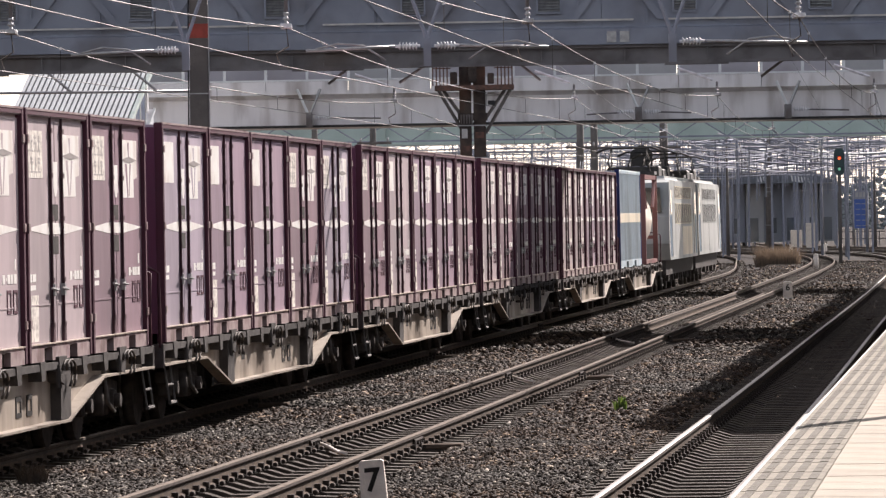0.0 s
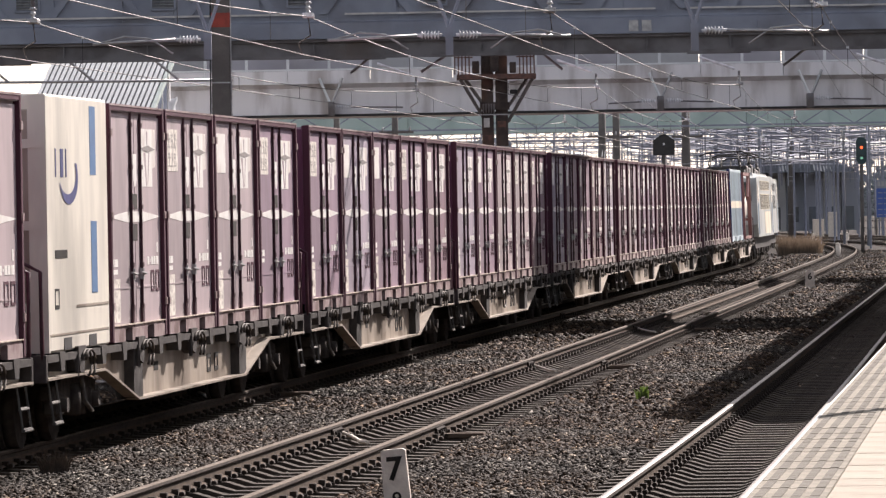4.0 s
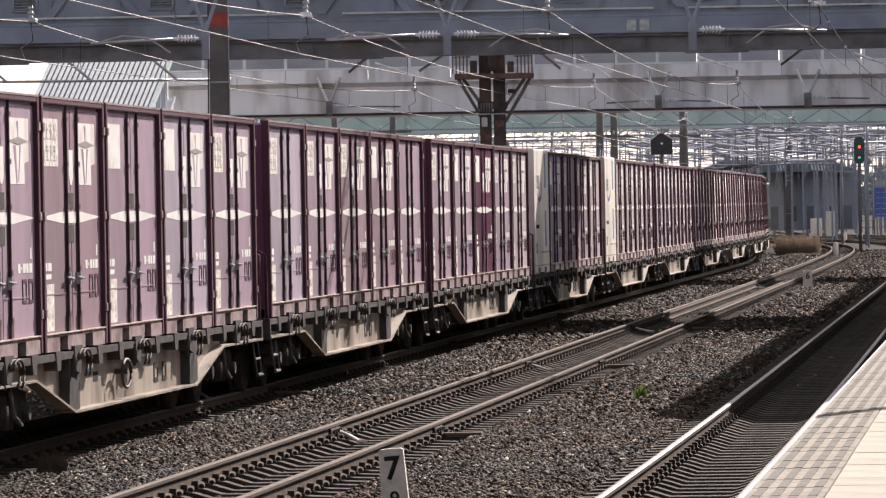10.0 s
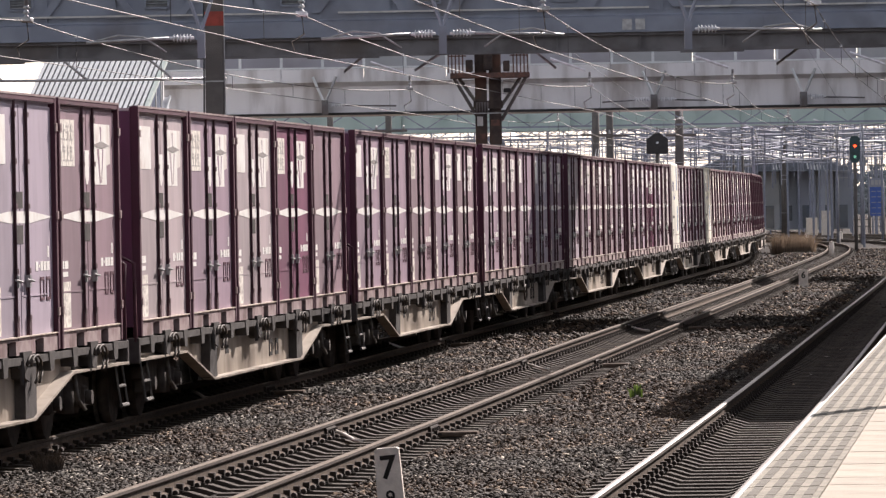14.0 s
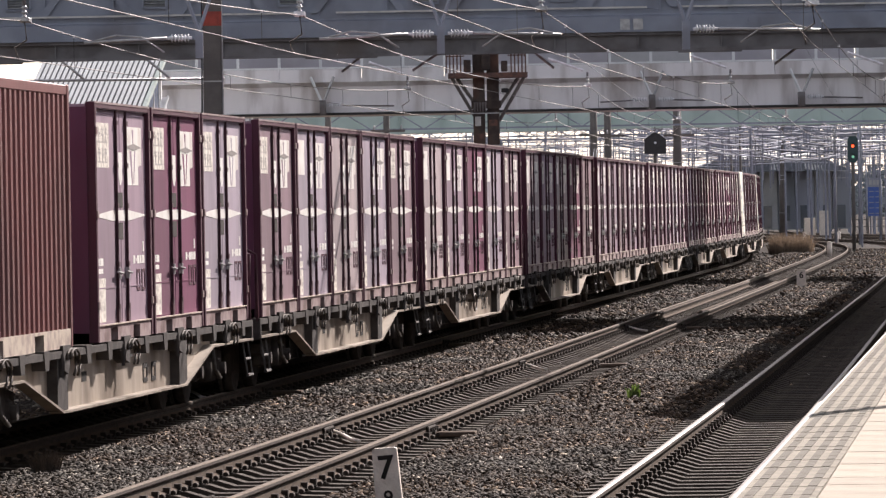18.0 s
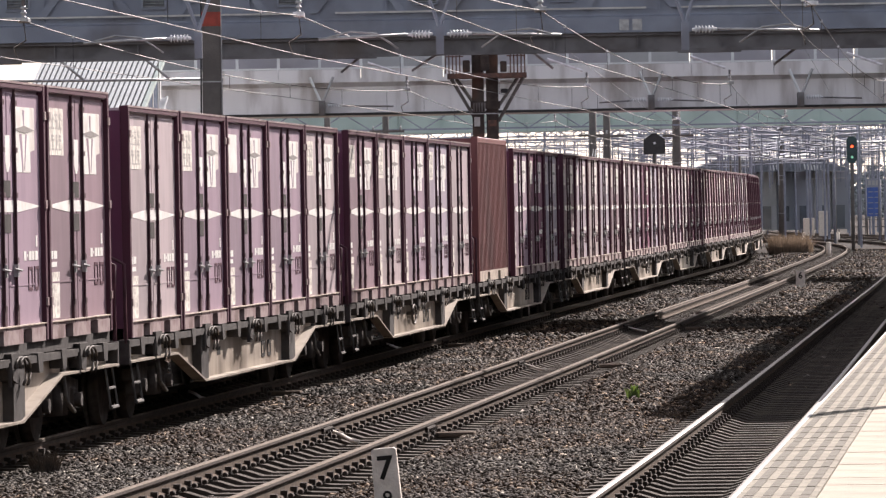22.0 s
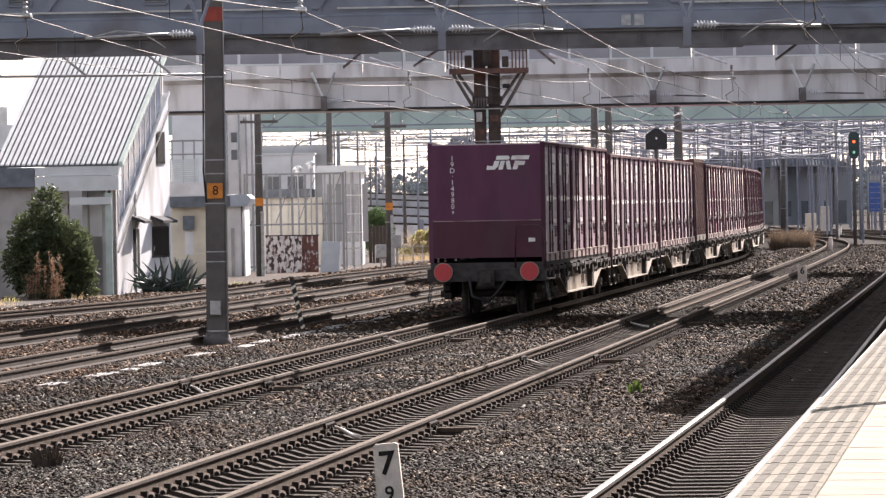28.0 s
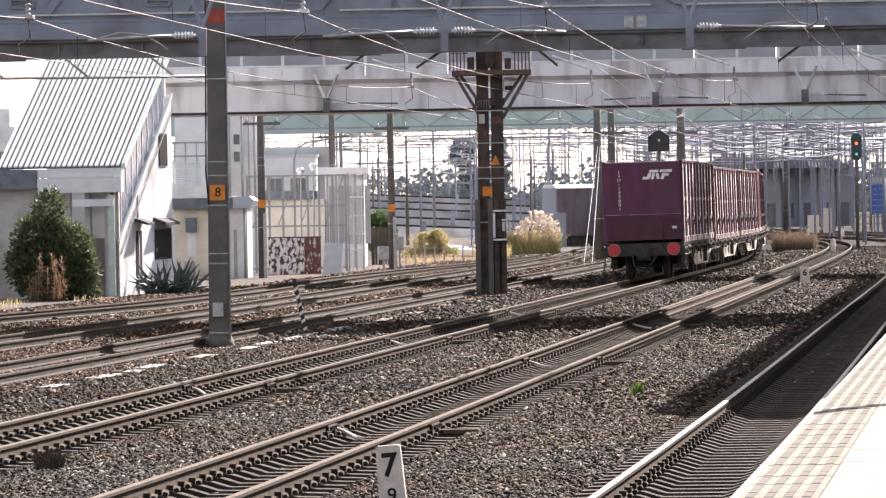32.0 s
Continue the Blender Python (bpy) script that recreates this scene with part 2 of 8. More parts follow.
OFF_T, OFF_M, OFF_P = -3.729, 0.0, 4.115


def along(s, off=0.0):
    """Place and heading on the line that runs off metres to the right of the middle track, s metres along it."""
    th = float(np.interp(s, _s, _th))
    return float(np.interp(s, _s, _x)) + off * math.cos(th), float(np.interp(s, _s, _y)) - off * math.sin(th), th


def goods_off(s):
    """The goods track draws away from the middle one where the curve begins."""
    u = min(max((s - 178) / 75, 0.0), 1.0)
    return OFF_T - 1.35 * u * u * (3 - 2 * u)


def goods_cant(s):
    """Lean of the goods track into the curve, in radians."""
    u = min(max((s - 85) / 110, 0.0), 1.0)
    return 0.032 * u * u * (3 - 2 * u)


def canted(s):
    return Matrix.Translation((-0.566, 0, 0)) @ Matrix.Rotation(-goods_cant(s), 4, "Y") @ Matrix.Translation((0.566, 0, 0))


def s_of_y(y):
    return float(np.interp(y, _y[:700], _s[:700]))


def on_track(s, off, z=0.0):
    x, y, th = along(s, off)
    return Matrix.Translation((x, y, z)) @ Matrix.Rotation(-th, 4, "Z")


RAIL_PROFILE = [(-0.064, -0.153), (0.064, -0.153), (0.064, -0.140), (0.012, -0.122), (0.011, -0.078), (0.010, -0.045), (0.033, -0.034), (0.033, -0.008), (0.024, 0), (-0.024, 0), (-0.033, -0.008), (-0.033, -0.034), (-0.010, -0.045), (-0.011, -0.078), (-0.012, -0.122), (-0.064, -0.140)]


def rail_mesh(name, line, head, web=None):
    """A rail of the usual section swept along a row of (x, y, heading)."""
    bm = bmesh.new()
    rows = []
    for x, y, th in line:
        c, s = math.cos(th), math.sin(th)
        rows.append([bm.verts.new((x + a * c, y - a * s, z)) for a, z in RAIL_PROFILE])
    n = len(RAIL_PROFILE)
    for A, B in zip(rows, rows[1:]):
        for i in range(n):
            j = (i + 1) % n
            f = bm.faces.new((A[i], A[j], B[j], B[i]))
            # Upper web and underside take the dark tone in place of head shadow.
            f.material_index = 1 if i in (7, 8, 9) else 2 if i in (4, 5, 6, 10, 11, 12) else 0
            f.smooth = i in (7, 8, 9)
    bm.faces.new(rows[0])
    bm.faces.new(rows[-1][::-1])
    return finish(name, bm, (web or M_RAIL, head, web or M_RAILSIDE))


def sleeper_mesh(timber=False):
    bm = bmesh.new()
    if timber:
        box(bm, -1.05, 1.05, -0.10, 0.10, -0.30, -0.16)
    else:
        # concrete sleeper, dished between the rail seats
        secs = ((-1.0, -0.185), (-0.42, -0.165), (-0.26, -0.215), (0.26, -0.215), (0.42, -0.165), (1.0, -0.185))
        rows = [[bm.verts.new((x, y, z)) for y, z in ((-0.14, -0.34), (0.14, -0.34), (0.10, top), (-0.10, top))] for x, top in secs]
        for A, B in zip(rows, rows[1:]):
            for q in range(4):
                bm.faces.new((A[q], A[(q + 1) % 4], B[(q + 1) % 4], B[q]))
        bm.faces.new(rows[0])
        bm.faces.new(rows[-1])
    if timber:
        for side in (-0.566, 0.566):
            box(bm, side - 0.13, side + 0.13, -0.07, 0.07, -0.162, -0.150, 1)
    for side in () if timber else (-0.566, 0.566):
        box(bm, side - 0.085, side + 0.085, -0.09, 0.09, -0.168, -0.150, 1)
        for o in (-1, 1):
            box(bm, side + o * 0.055 - 0.030, side + o * 0.055 + 0.030, -0.04, 0.04, -0.16, -0.095, 1)
            rod(bm, (side + o * 0.115, -0.06, -0.14), (side + o * 0.115, 0.06, -0.14), 0.022, 8, mat=1)
    return finish("sleeper", bm, (M_TIMBER if timber else M_SLEEPER, M_CLIP))


def fishplate_mesh():
    """Joint bars bolted on both sides of a rail."""
    bm = bmesh.new()
    for o in (-1, 1):
        prism(bm, [(o * 0.012, -0.125), (o * 0.05, -0.125), (o * 0.04, -0.05), (o * 0.012, -0.045)], "y", -0.4, 0.4)
        for y in (-0.3, -0.1, 0.1, 0.3):
            rod(bm, (o * 0.03, y, -0.085), (o * 0.075, y, -0.085), 0.022, 6)
    return finish("fishplate", bm, M_CLIP)


FISHPLATE = [fishplate_mesh()]


def bond_mesh():
    """Pale bonding cable that loops from a joint into the track."""
    bm = bmesh.new()
    tube(bm, [(0.05, 0.25, -0.10), (0.16, 0.1, -0.13), (0.30, -0.5, -0.145), (0.42, -1.1, -0.15), (0.52, -1.3, -0.155)], 0.022, 5)
    return finish("bond_cable", bm, M_POST)


def board_mesh():
    """Short dark board laid outside the rail at a joint."""
    bm = bmesh.new()
    box(bm, 0.09, 0.52, -0.16, 0.12, -0.17, -0.115, bevel=0.01)
    return finish("joint_board", bm, M_RAIL)


BOND, BOARD = [bond_mesh()], [board_mesh()]


def offset_fn(points):
    ys, os_ = zip(*points)
    return lambda s: float(np.interp(s, ys, os_))


def build_track(name, label, off, s0, s1, near0, near1, pitch=0.6, timber=False, joints=(), head=M_RAILDULL, check=None):
    """A track: two rails, and its sleepers one by one where they can be told apart, the rest in one piece."""
    t = thing(name, Matrix(), label, "railway track", kind="structure")
    fn = off if callable(off) else (lambda s: off)
    ss = [s0]
    while ss[-1] < s1:
        ss.append(ss[-1] + (4.0 if ss[-1] > 120 else 8.0))
    for side in (-0.566, 0.566):
        line = []
        for s in ss:
            x, y, th = along(s, fn(s) + side)
            th += math.atan((fn(s + 1) - fn(s - 1)) / 2)
            line.append((x, y, th))
        r = part("rail", rail_mesh("rail", line, head, M_YARDRAIL if timber else None), None, t, "rusty brown rail with a worn head")
        for sj in joints:
            x, y, th = along(sj, fn(sj) + side)
            part("fishplate", FISHPLATE[0], None, r, m=Matrix.Translation((x, y, 0)) @ Matrix.Rotation(-th, 4, "Z"))
            part("bond_cable" if side < 0 else "joint_board", BOND[0] if side < 0 else BOARD[0], None, r, m=Matrix.Translation((x, y, 0)) @ Matrix.Rotation(-th, 4, "Z"))
        if check:
            inner = [along(s, fn(s) + side * 0.74) for s in np.arange(check[0], check[1] + 0.1, 2.0)]
            part("check_rail", rail_mesh("check_rail", [(x, y, th) for x, y, th in inner], M_RAIL), None, t, "tan check rail beside the running rail")
    me = sleeper_mesh(timber)
    rest_v, rest_f, rest_m = [], [], []
    co = [tuple(v.co) for v in me.vertices]
    n_near = 0
    s = s0
    while s < min(s1, 330):
        o = fn(s)
        x, y, th = along(s, o)
        th += math.atan((fn(s + 1) - fn(s - 1)) / 2)
        m = Matrix.Translation((x, y, 0)) @ Matrix.Rotation(-th + random.uniform(-0.01, 0.01), 4, "Z")
        if near0 <= s < near1 and n_near < 300:
            part("sleeper", me, None, t, m=m)
            n_near += 1
        else:
            k = len(rest_v)
            rest_v += [tuple(m @ Vector(c)) for c in co]
            for p in me.polygons:
                rest_f.append([k + i for i in p.vertices])
                rest_m.append(p.material_index)
        s += pitch
    if rest_v:
        r = bpy.data.meshes.new("far_sleepers")
        r.from_pydata(rest_v, [], rest_f)
        r.materials.append(me.materials[0])
        r.materials.append(me.materials[1])
        r.polygons.foreach_set("material_index", rest_m)
        tagged(part("far_sleepers", r, None, t), kind="stuff")
    return t


# ------------------------------------------------------------------ ground
# height of the ballast across the line: flush with the sleeper ends, lower between the sleepers
GROUND_C = (-2500, -300, -60, -30, -18, -14, -11, -9.2, -5.6, -4.72, -4.60, -2.86, -2.74, -0.99, -0.87, 0.87, 0.99, 2.96, 3.12, 5.11, 5.4, 5.6, 30, 300, 2500)
GROUND_Z = (-0.5, -0.5, -0.32, -0.25, -0.2, -0.175, -0.17, -0.17, -0.18, -0.17, -0.25, -0.25, -0.17, -0.17, -0.25, -0.25, -0.17, -0.17, -0.25, -0.25, -0.2, -0.3, -0.4, -0.5, -0.5)


def build_ground():
    bm = bmesh.new()
    # cross-section of the ballast, raised a little under the tracks, then flat land to the horizon
    cols, hs = GROUND_C, GROUND_Z
    rows = [-60 + i * 8 for i in range(60)] + [440, 470, 500, 600, 800]
    grid = []
    for s in rows:
        line = []
        for c, z in zip(cols, hs):
            x, y, th = along(s, 0)
            if abs(c) < 40:
                x, y, th = along(s, c)
            else:
                x, y = x + c, y
            line.append(bm.verts.new((x, y, z)))
        grid.append(line)
    far = [bm.verts.new((c, 4500, -0.5)) for c in cols]
    near = [bm.verts.new((c, -900, -0.5)) for c in cols]
    grid = [near] + grid[:] + [far]
    for A, B in zip(grid, grid[1:]):
        for i in range(len(cols) - 1):
            try:
                f = bm.faces.new((A[i], A[i + 1], B[i + 1], B[i]))
                f.material_index = 1 if cols[i] < -9.3 else 0
            except ValueError:
                pass
    g = new("ground", finish("ground", bm, (M_GROUND, M_YARDDIRT)))
    tagged(g, "grey-brown ballast bed and bare dirt under the tracks", "ground", kind="structure")


def build_stones():
    """Loose crushed stone, one sheet of many small rough stones, denser where it lies close."""
    rng = np.random.default_rng(5)
    base = np.array([(1, 0, 0), (-1, 0, 0), (0, 1, 0), (0, -1, 0), (0, 0, 1), (0, 0, -1)], float)
    faces = np.array([(0, 2, 4), (2, 1, 4), (1, 3, 4), (3, 0, 4), (2, 0, 5), (1, 2, 5), (3, 1, 5), (0, 3, 5)])

    def add(slot, rng, X, Y, Z, size):
        m = len(X)
        if not m:
            return
        # flaky stones, longer than wide and thin
        sz = size * rng.uniform(0.5, 1.55, (m, 1, 1)) * np.stack([rng.uniform(0.9, 1.7, (m, 1)), rng.uniform(0.55, 1.15, (m, 1)), rng.uniform(0.35, 0.8, (m, 1))], 2)
        # each lies on its flat side, turned at will and tilted a little
        a, t1, t2 = rng.uniform(0, 2 * np.pi, m), rng.normal(0, 0.38, m), rng.normal(0, 0.38, m)
        ca_, sa_, c1, s1_, c2, s2 = np.cos(a), np.sin(a), np.cos(t1), np.sin(t1), np.cos(t2), np.sin(t2)
        o, l = np.zeros(m), np.ones(m)
        q = np.stack([c1, o, s1_, o, l, o, -s1_, o, c1], 1).reshape(m, 3, 3) @ np.stack([l, o, o, o, c2, s2, o, -s2, c2], 1).reshape(m, 3, 3) @ np.stack([ca_, sa_, o, -sa_, ca_, o, o, o, l], 1).reshape(m, 3, 3)
        v = (base[None] * rng.uniform(0.65, 1.25, (m, 6, 1)) * sz) @ q
        v += np.stack([X, Y, Z + size * 0.25], 1)[:, None]
        slot[0].append(v.reshape(-1, 3))
        slot[1].append((faces[None] + (np.arange(m) * 6)[:, None, None] + slot[2]).reshape(-1, 3))
        slot[2] += m * 6

    store = {"line": [[], [], 0], "yard": [[], [], 0]}
    bands = ((-2, 26, 4300, -8.2, 3.2, 0.028), (26, 62, 2500, -11.5, 4.2, 0.034), (62, 130, 900, -19, 5.3, 0.048), (130, 250, 260, -18, 7.0, 0.062))
    for s0, s1, per, c0, c1, size in bands:
        cnt = int((s1 - s0) * per)
        S = rng.uniform(s0, s1, cnt)
        C = rng.uniform(c0, c1, cnt)
        # bare strips over the sleepers of each track are thinned
        keep = np.ones(cnt, bool)
        for o in (OFF_T, OFF_M, OFF_P, -8.25):
            inside = np.abs(C - o) < 0.95
            keep &= ~(inside & (rng.uniform(0, 1, cnt) < (0.9 if o > -6 else 0.5)))
        S, C = S[keep], C[keep]
        th = np.interp(S, _s, _th)
        X = np.interp(S, _s, _x) + C * np.cos(th)
        Y = np.interp(S, _s, _y) - C * np.sin(th)
        Z = np.interp(C, GROUND_C, GROUND_Z)
        for key, pick in (("line", C > -6.9), ("yard", C <= -6.9)):
            add(store[key], rng, X[pick], Y[pick], Z[pick], size)
    for key, mat, nm, label in (("line", M_STONE, "ballast_stones", "loose grey and brown crushed ballast stones"), ("yard", M_YARDSTONE, "yard_stones", "loose rust-stained stones over the yard")):
        V, F = np.concatenate(store[key][0]), np.concatenate(store[key][1])
        me = bpy.data.meshes.new(nm)
        me.vertices.add(len(V))
        me.vertices.foreach_set("co", V.ravel())
        me.loops.add(F.size)
        me.loops.foreach_set("vertex_index", F.ravel().astype(np.int32))
        me.polygons.add(len(F))
        me.polygons.foreach_set("loop_start", np.arange(0, F.size, 3, dtype=np.int32))
        me.update(calc_edges=True)
        me.materials.append(mat)
        tagged(new(nm, me), label, "ballast", kind="stuff")


# ------------------------------------------------------------------ platform
PLAT_Z, EDGE = 0.91, OFF_P + 1.42


def build_platform():
    p = thing("platform", Matrix(), "station platform with pale paving and a grey studded edge strip", "platform", kind="structure")
    th0 = along(0)[2]
    m = Matrix.Translation((*along(0, EDGE)[:2], PLAT_Z)) @ Matrix.Rotation(-th0 + 0.003, 4, "Z")
    # y runs along the edge, x away from the track
    bm = bmesh.new()
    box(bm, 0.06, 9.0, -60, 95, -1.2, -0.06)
    part("slab", bm, M_PLATSIDE, p, "dark platform wall", m)
    bm = bmesh.new()
    box(bm, 0.0, 9.0, -60, -16.5, -0.06, 0.0)
    box(bm, 1.66, 9.0, -16.5, 95, -0.06, -0.002)
    part("plain_paving", bm, M_PLAT, p, "", m)
    bm = bmesh.new()
    box(bm, 0.034, 0.05, 0, 0.99, -0.035, 0.002)
    edge = finish("edge_block", bm, M_WHITE)
    bm = bmesh.new()
    box(bm, 0.052, 0.43, 0, 0.395, -0.06, 0.0, 0)
    for i in range(4):
        cx = 0.105 + i * 0.09
        box(bm, cx - 0.023, cx + 0.023, 0.015, 0.38, 0.0, 0.003, 1)
    stud = finish("edge_tile", bm, (M_DOT, M_PLATGREY))
    bm = bmesh.new()
    box(bm, 0.435, 1.655, 0, 0.690, -0.06, 0.0, bevel=0.003)
    pave = finish("paving_slab", bm, M_PLAT)
    bm = bmesh.new()
    box(bm, 0.05, 1.66, -16.5, 80, -0.06, -0.012)
    part("joint_bed", bm, M_DARKJOINT, p, "", m)
    for i in range(96):
        part("edge_block", edge, None, p, m=m @ Matrix.Translation((0, -16.5 + i, 0)))
    for i in range(160):
        part("edge_tile", stud, None, p, m=m @ Matrix.Translation((0, -16.5 + i * 0.4, random.uniform(-0.002, 0.002))))
    for i in range(100):
        part("paving_slab", pave, None, p, m=m @ Matrix.Translation((0, -16.5 + i * 0.7, random.uniform(-0.002, 0.002))))


# ------------------------------------------------------------------ the goods train
RUN = (-74.297, -22.159, 29.853, 81.040, 131.730, 182.675, 233.160, 283.976, 336.255)
WAGON, FLOOR = 20.4, 0.985


def run_at(t):
    """How far the tenth wagon's belly has come along the track after t seconds."""
    i = min(int(t // 4), 7)
    u = t / 4 - i
    k = RUN
    m0 = (k[i + 1] - k[i - 1]) / 2 if i > 0 else k[1] - k[0]
    m1 = (k[i + 2] - k[i]) / 2 if i < 7 else k[8] - k[7]
    return (2 * u**3 - 3 * u**2 + 1) * k[i] + (u**3 - 2 * u**2 + u) * m0 + (-2 * u**3 + 3 * u**2) * k[i + 1] + (u**3 - u**2) * m1


def paint(name, c, rough=0.6):
    return material(name, c, max(rough, 0.55), 0.0, tuple(v * 0.86 for v in c), 2.5, 0.12, 9, tuple(v * 0.6 + 0.03 for v in c), 1.1, stretch=(1, 1, 0.35), spec=0.12)


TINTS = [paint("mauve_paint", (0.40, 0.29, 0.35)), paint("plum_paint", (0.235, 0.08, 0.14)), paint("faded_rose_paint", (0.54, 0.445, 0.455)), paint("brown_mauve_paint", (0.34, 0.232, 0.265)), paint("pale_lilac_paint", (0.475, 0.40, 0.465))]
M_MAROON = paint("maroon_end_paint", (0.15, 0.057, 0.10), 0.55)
M_LOWEREND = paint("darker_lower_end_paint", (0.118, 0.048, 0.064), 0.7)
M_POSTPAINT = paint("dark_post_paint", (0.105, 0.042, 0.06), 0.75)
M_RODS = material("greasy_lock_rod", (0.11, 0.054, 0.066), 0.55, 0.0, (0.07, 0.037, 0.043), 8, spec=0.2)
M_MARK = material("faded_white_marking", (0.93, 0.91, 0.86), 0.5, 0, (0.87, 0.84, 0.79), 4, 0, 10, (0.70, 0.62, 0.56), 2.5, spec=0.12)
M_PRINT = material("faded_print", (0.46, 0.42, 0.39), 0.7, 0, (0.36, 0.33, 0.3), 9)
M_LOZENGE = material("grey_lozenge_paint", (0.30, 0.27, 0.25), 0.6, 0, (0.24, 0.21, 0.2), 8)
M_SHEET = material("paper_sheet", (0.84, 0.79, 0.70), 0.7, 0, (0.5, 0.45, 0.4), 14)
M_SILLRAIL = material("worn_bottom_rail", (0.42, 0.33, 0.32), 0.55, 0, (0.28, 0.19, 0.19), 5, 0.2, 30, (0.14, 0.09, 0.08), 2.0, spec=0.15)
M_LEDGE = material("bright_cream_ledge", (0.66, 0.57, 0.47), 0.5, 0, (0.42, 0.33, 0.29), 6, 0.2, 30, spec=0.2)
M_SILL = material("weathered_grey_sill", (0.43, 0.37, 0.305), 0.6, 0, (0.34, 0.29, 0.24), 3, 0.2, 20, (0.20, 0.16, 0.125), 1.3, stretch=(1, 1, 0.4), spec=0.12)
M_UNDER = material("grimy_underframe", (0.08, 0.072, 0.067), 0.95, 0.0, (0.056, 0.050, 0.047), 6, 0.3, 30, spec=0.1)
M_BOGIE = material("dusty_bogie_iron", (0.075, 0.064, 0.056), 0.9, 0.0, (0.048, 0.041, 0.037), 8, 0.3, 30, spec=0.15)
M_BRASS = material("tarnished_brass", (0.085, 0.06, 0.042), 0.7, 0.1, (0.05, 0.038, 0.03), 8)
M_BOW = material("greasy_brown_bow", (0.09, 0.072, 0.058), 0.7, 0.0, (0.05, 0.04, 0.034), 8, spec=0.15)
M_STEP = material("pale_step_paint", (0.17, 0.16, 0.145), 0.8, 0, (0.09, 0.085, 0.08), 8, spec=0.15)
M_CREAM = paint("cream_container_paint", (0.86, 0.81, 0.70), 0.45)
M_BLUEBAND = material("blue_band_paint", (0.10, 0.22, 0.42), 0.5, 0, (0.08, 0.18, 0.36), 4)
M_NAVY = material("navy_arc_paint", (0.06, 0.07, 0.24), 0.5)
M_RIBRED = paint("oxide_red_paint", (0.24, 0.105, 0.10), 0.5)
M_SKYBLUE = paint("pale_blue_paint", (0.45, 0.55, 0.60), 0.45)
M_DEEPBLUE = paint("deep_blue_paint", (0.03, 0.05, 0.16), 0.5)
M_TANK = material("cream_tank_shell", (0.70, 0.64, 0.54), 0.4, 0, (0.6, 0.54, 0.46), 3)
M_DISC = material("red_reflector_disc", (0.62, 0.045, 0.05), 0.45, 0, (0.5, 0.04, 0.045), 30)
M_LOCO = paint("pale_grey_loco_paint", (0.45, 0.47, 0.455), 0.4)
M_LOCOCREAM = paint("cream_loco_panel", (0.80, 0.72, 0.56), 0.4)
M_LOCOBLUE = paint("slate_blue_loco_paint", (0.10, 0.17, 0.24), 0.4)
M_GLASSDARK = material("dark_window_glass", (0.02, 0.025, 0.03), 0.08)
M_ROOFKIT = material("sooty_roof_gear", (0.06, 0.055, 0.05), 0.7, 0.3, (0.03, 0.03, 0.03), 6)
CL, CW, CH = 3.715, 1.225, 2.5


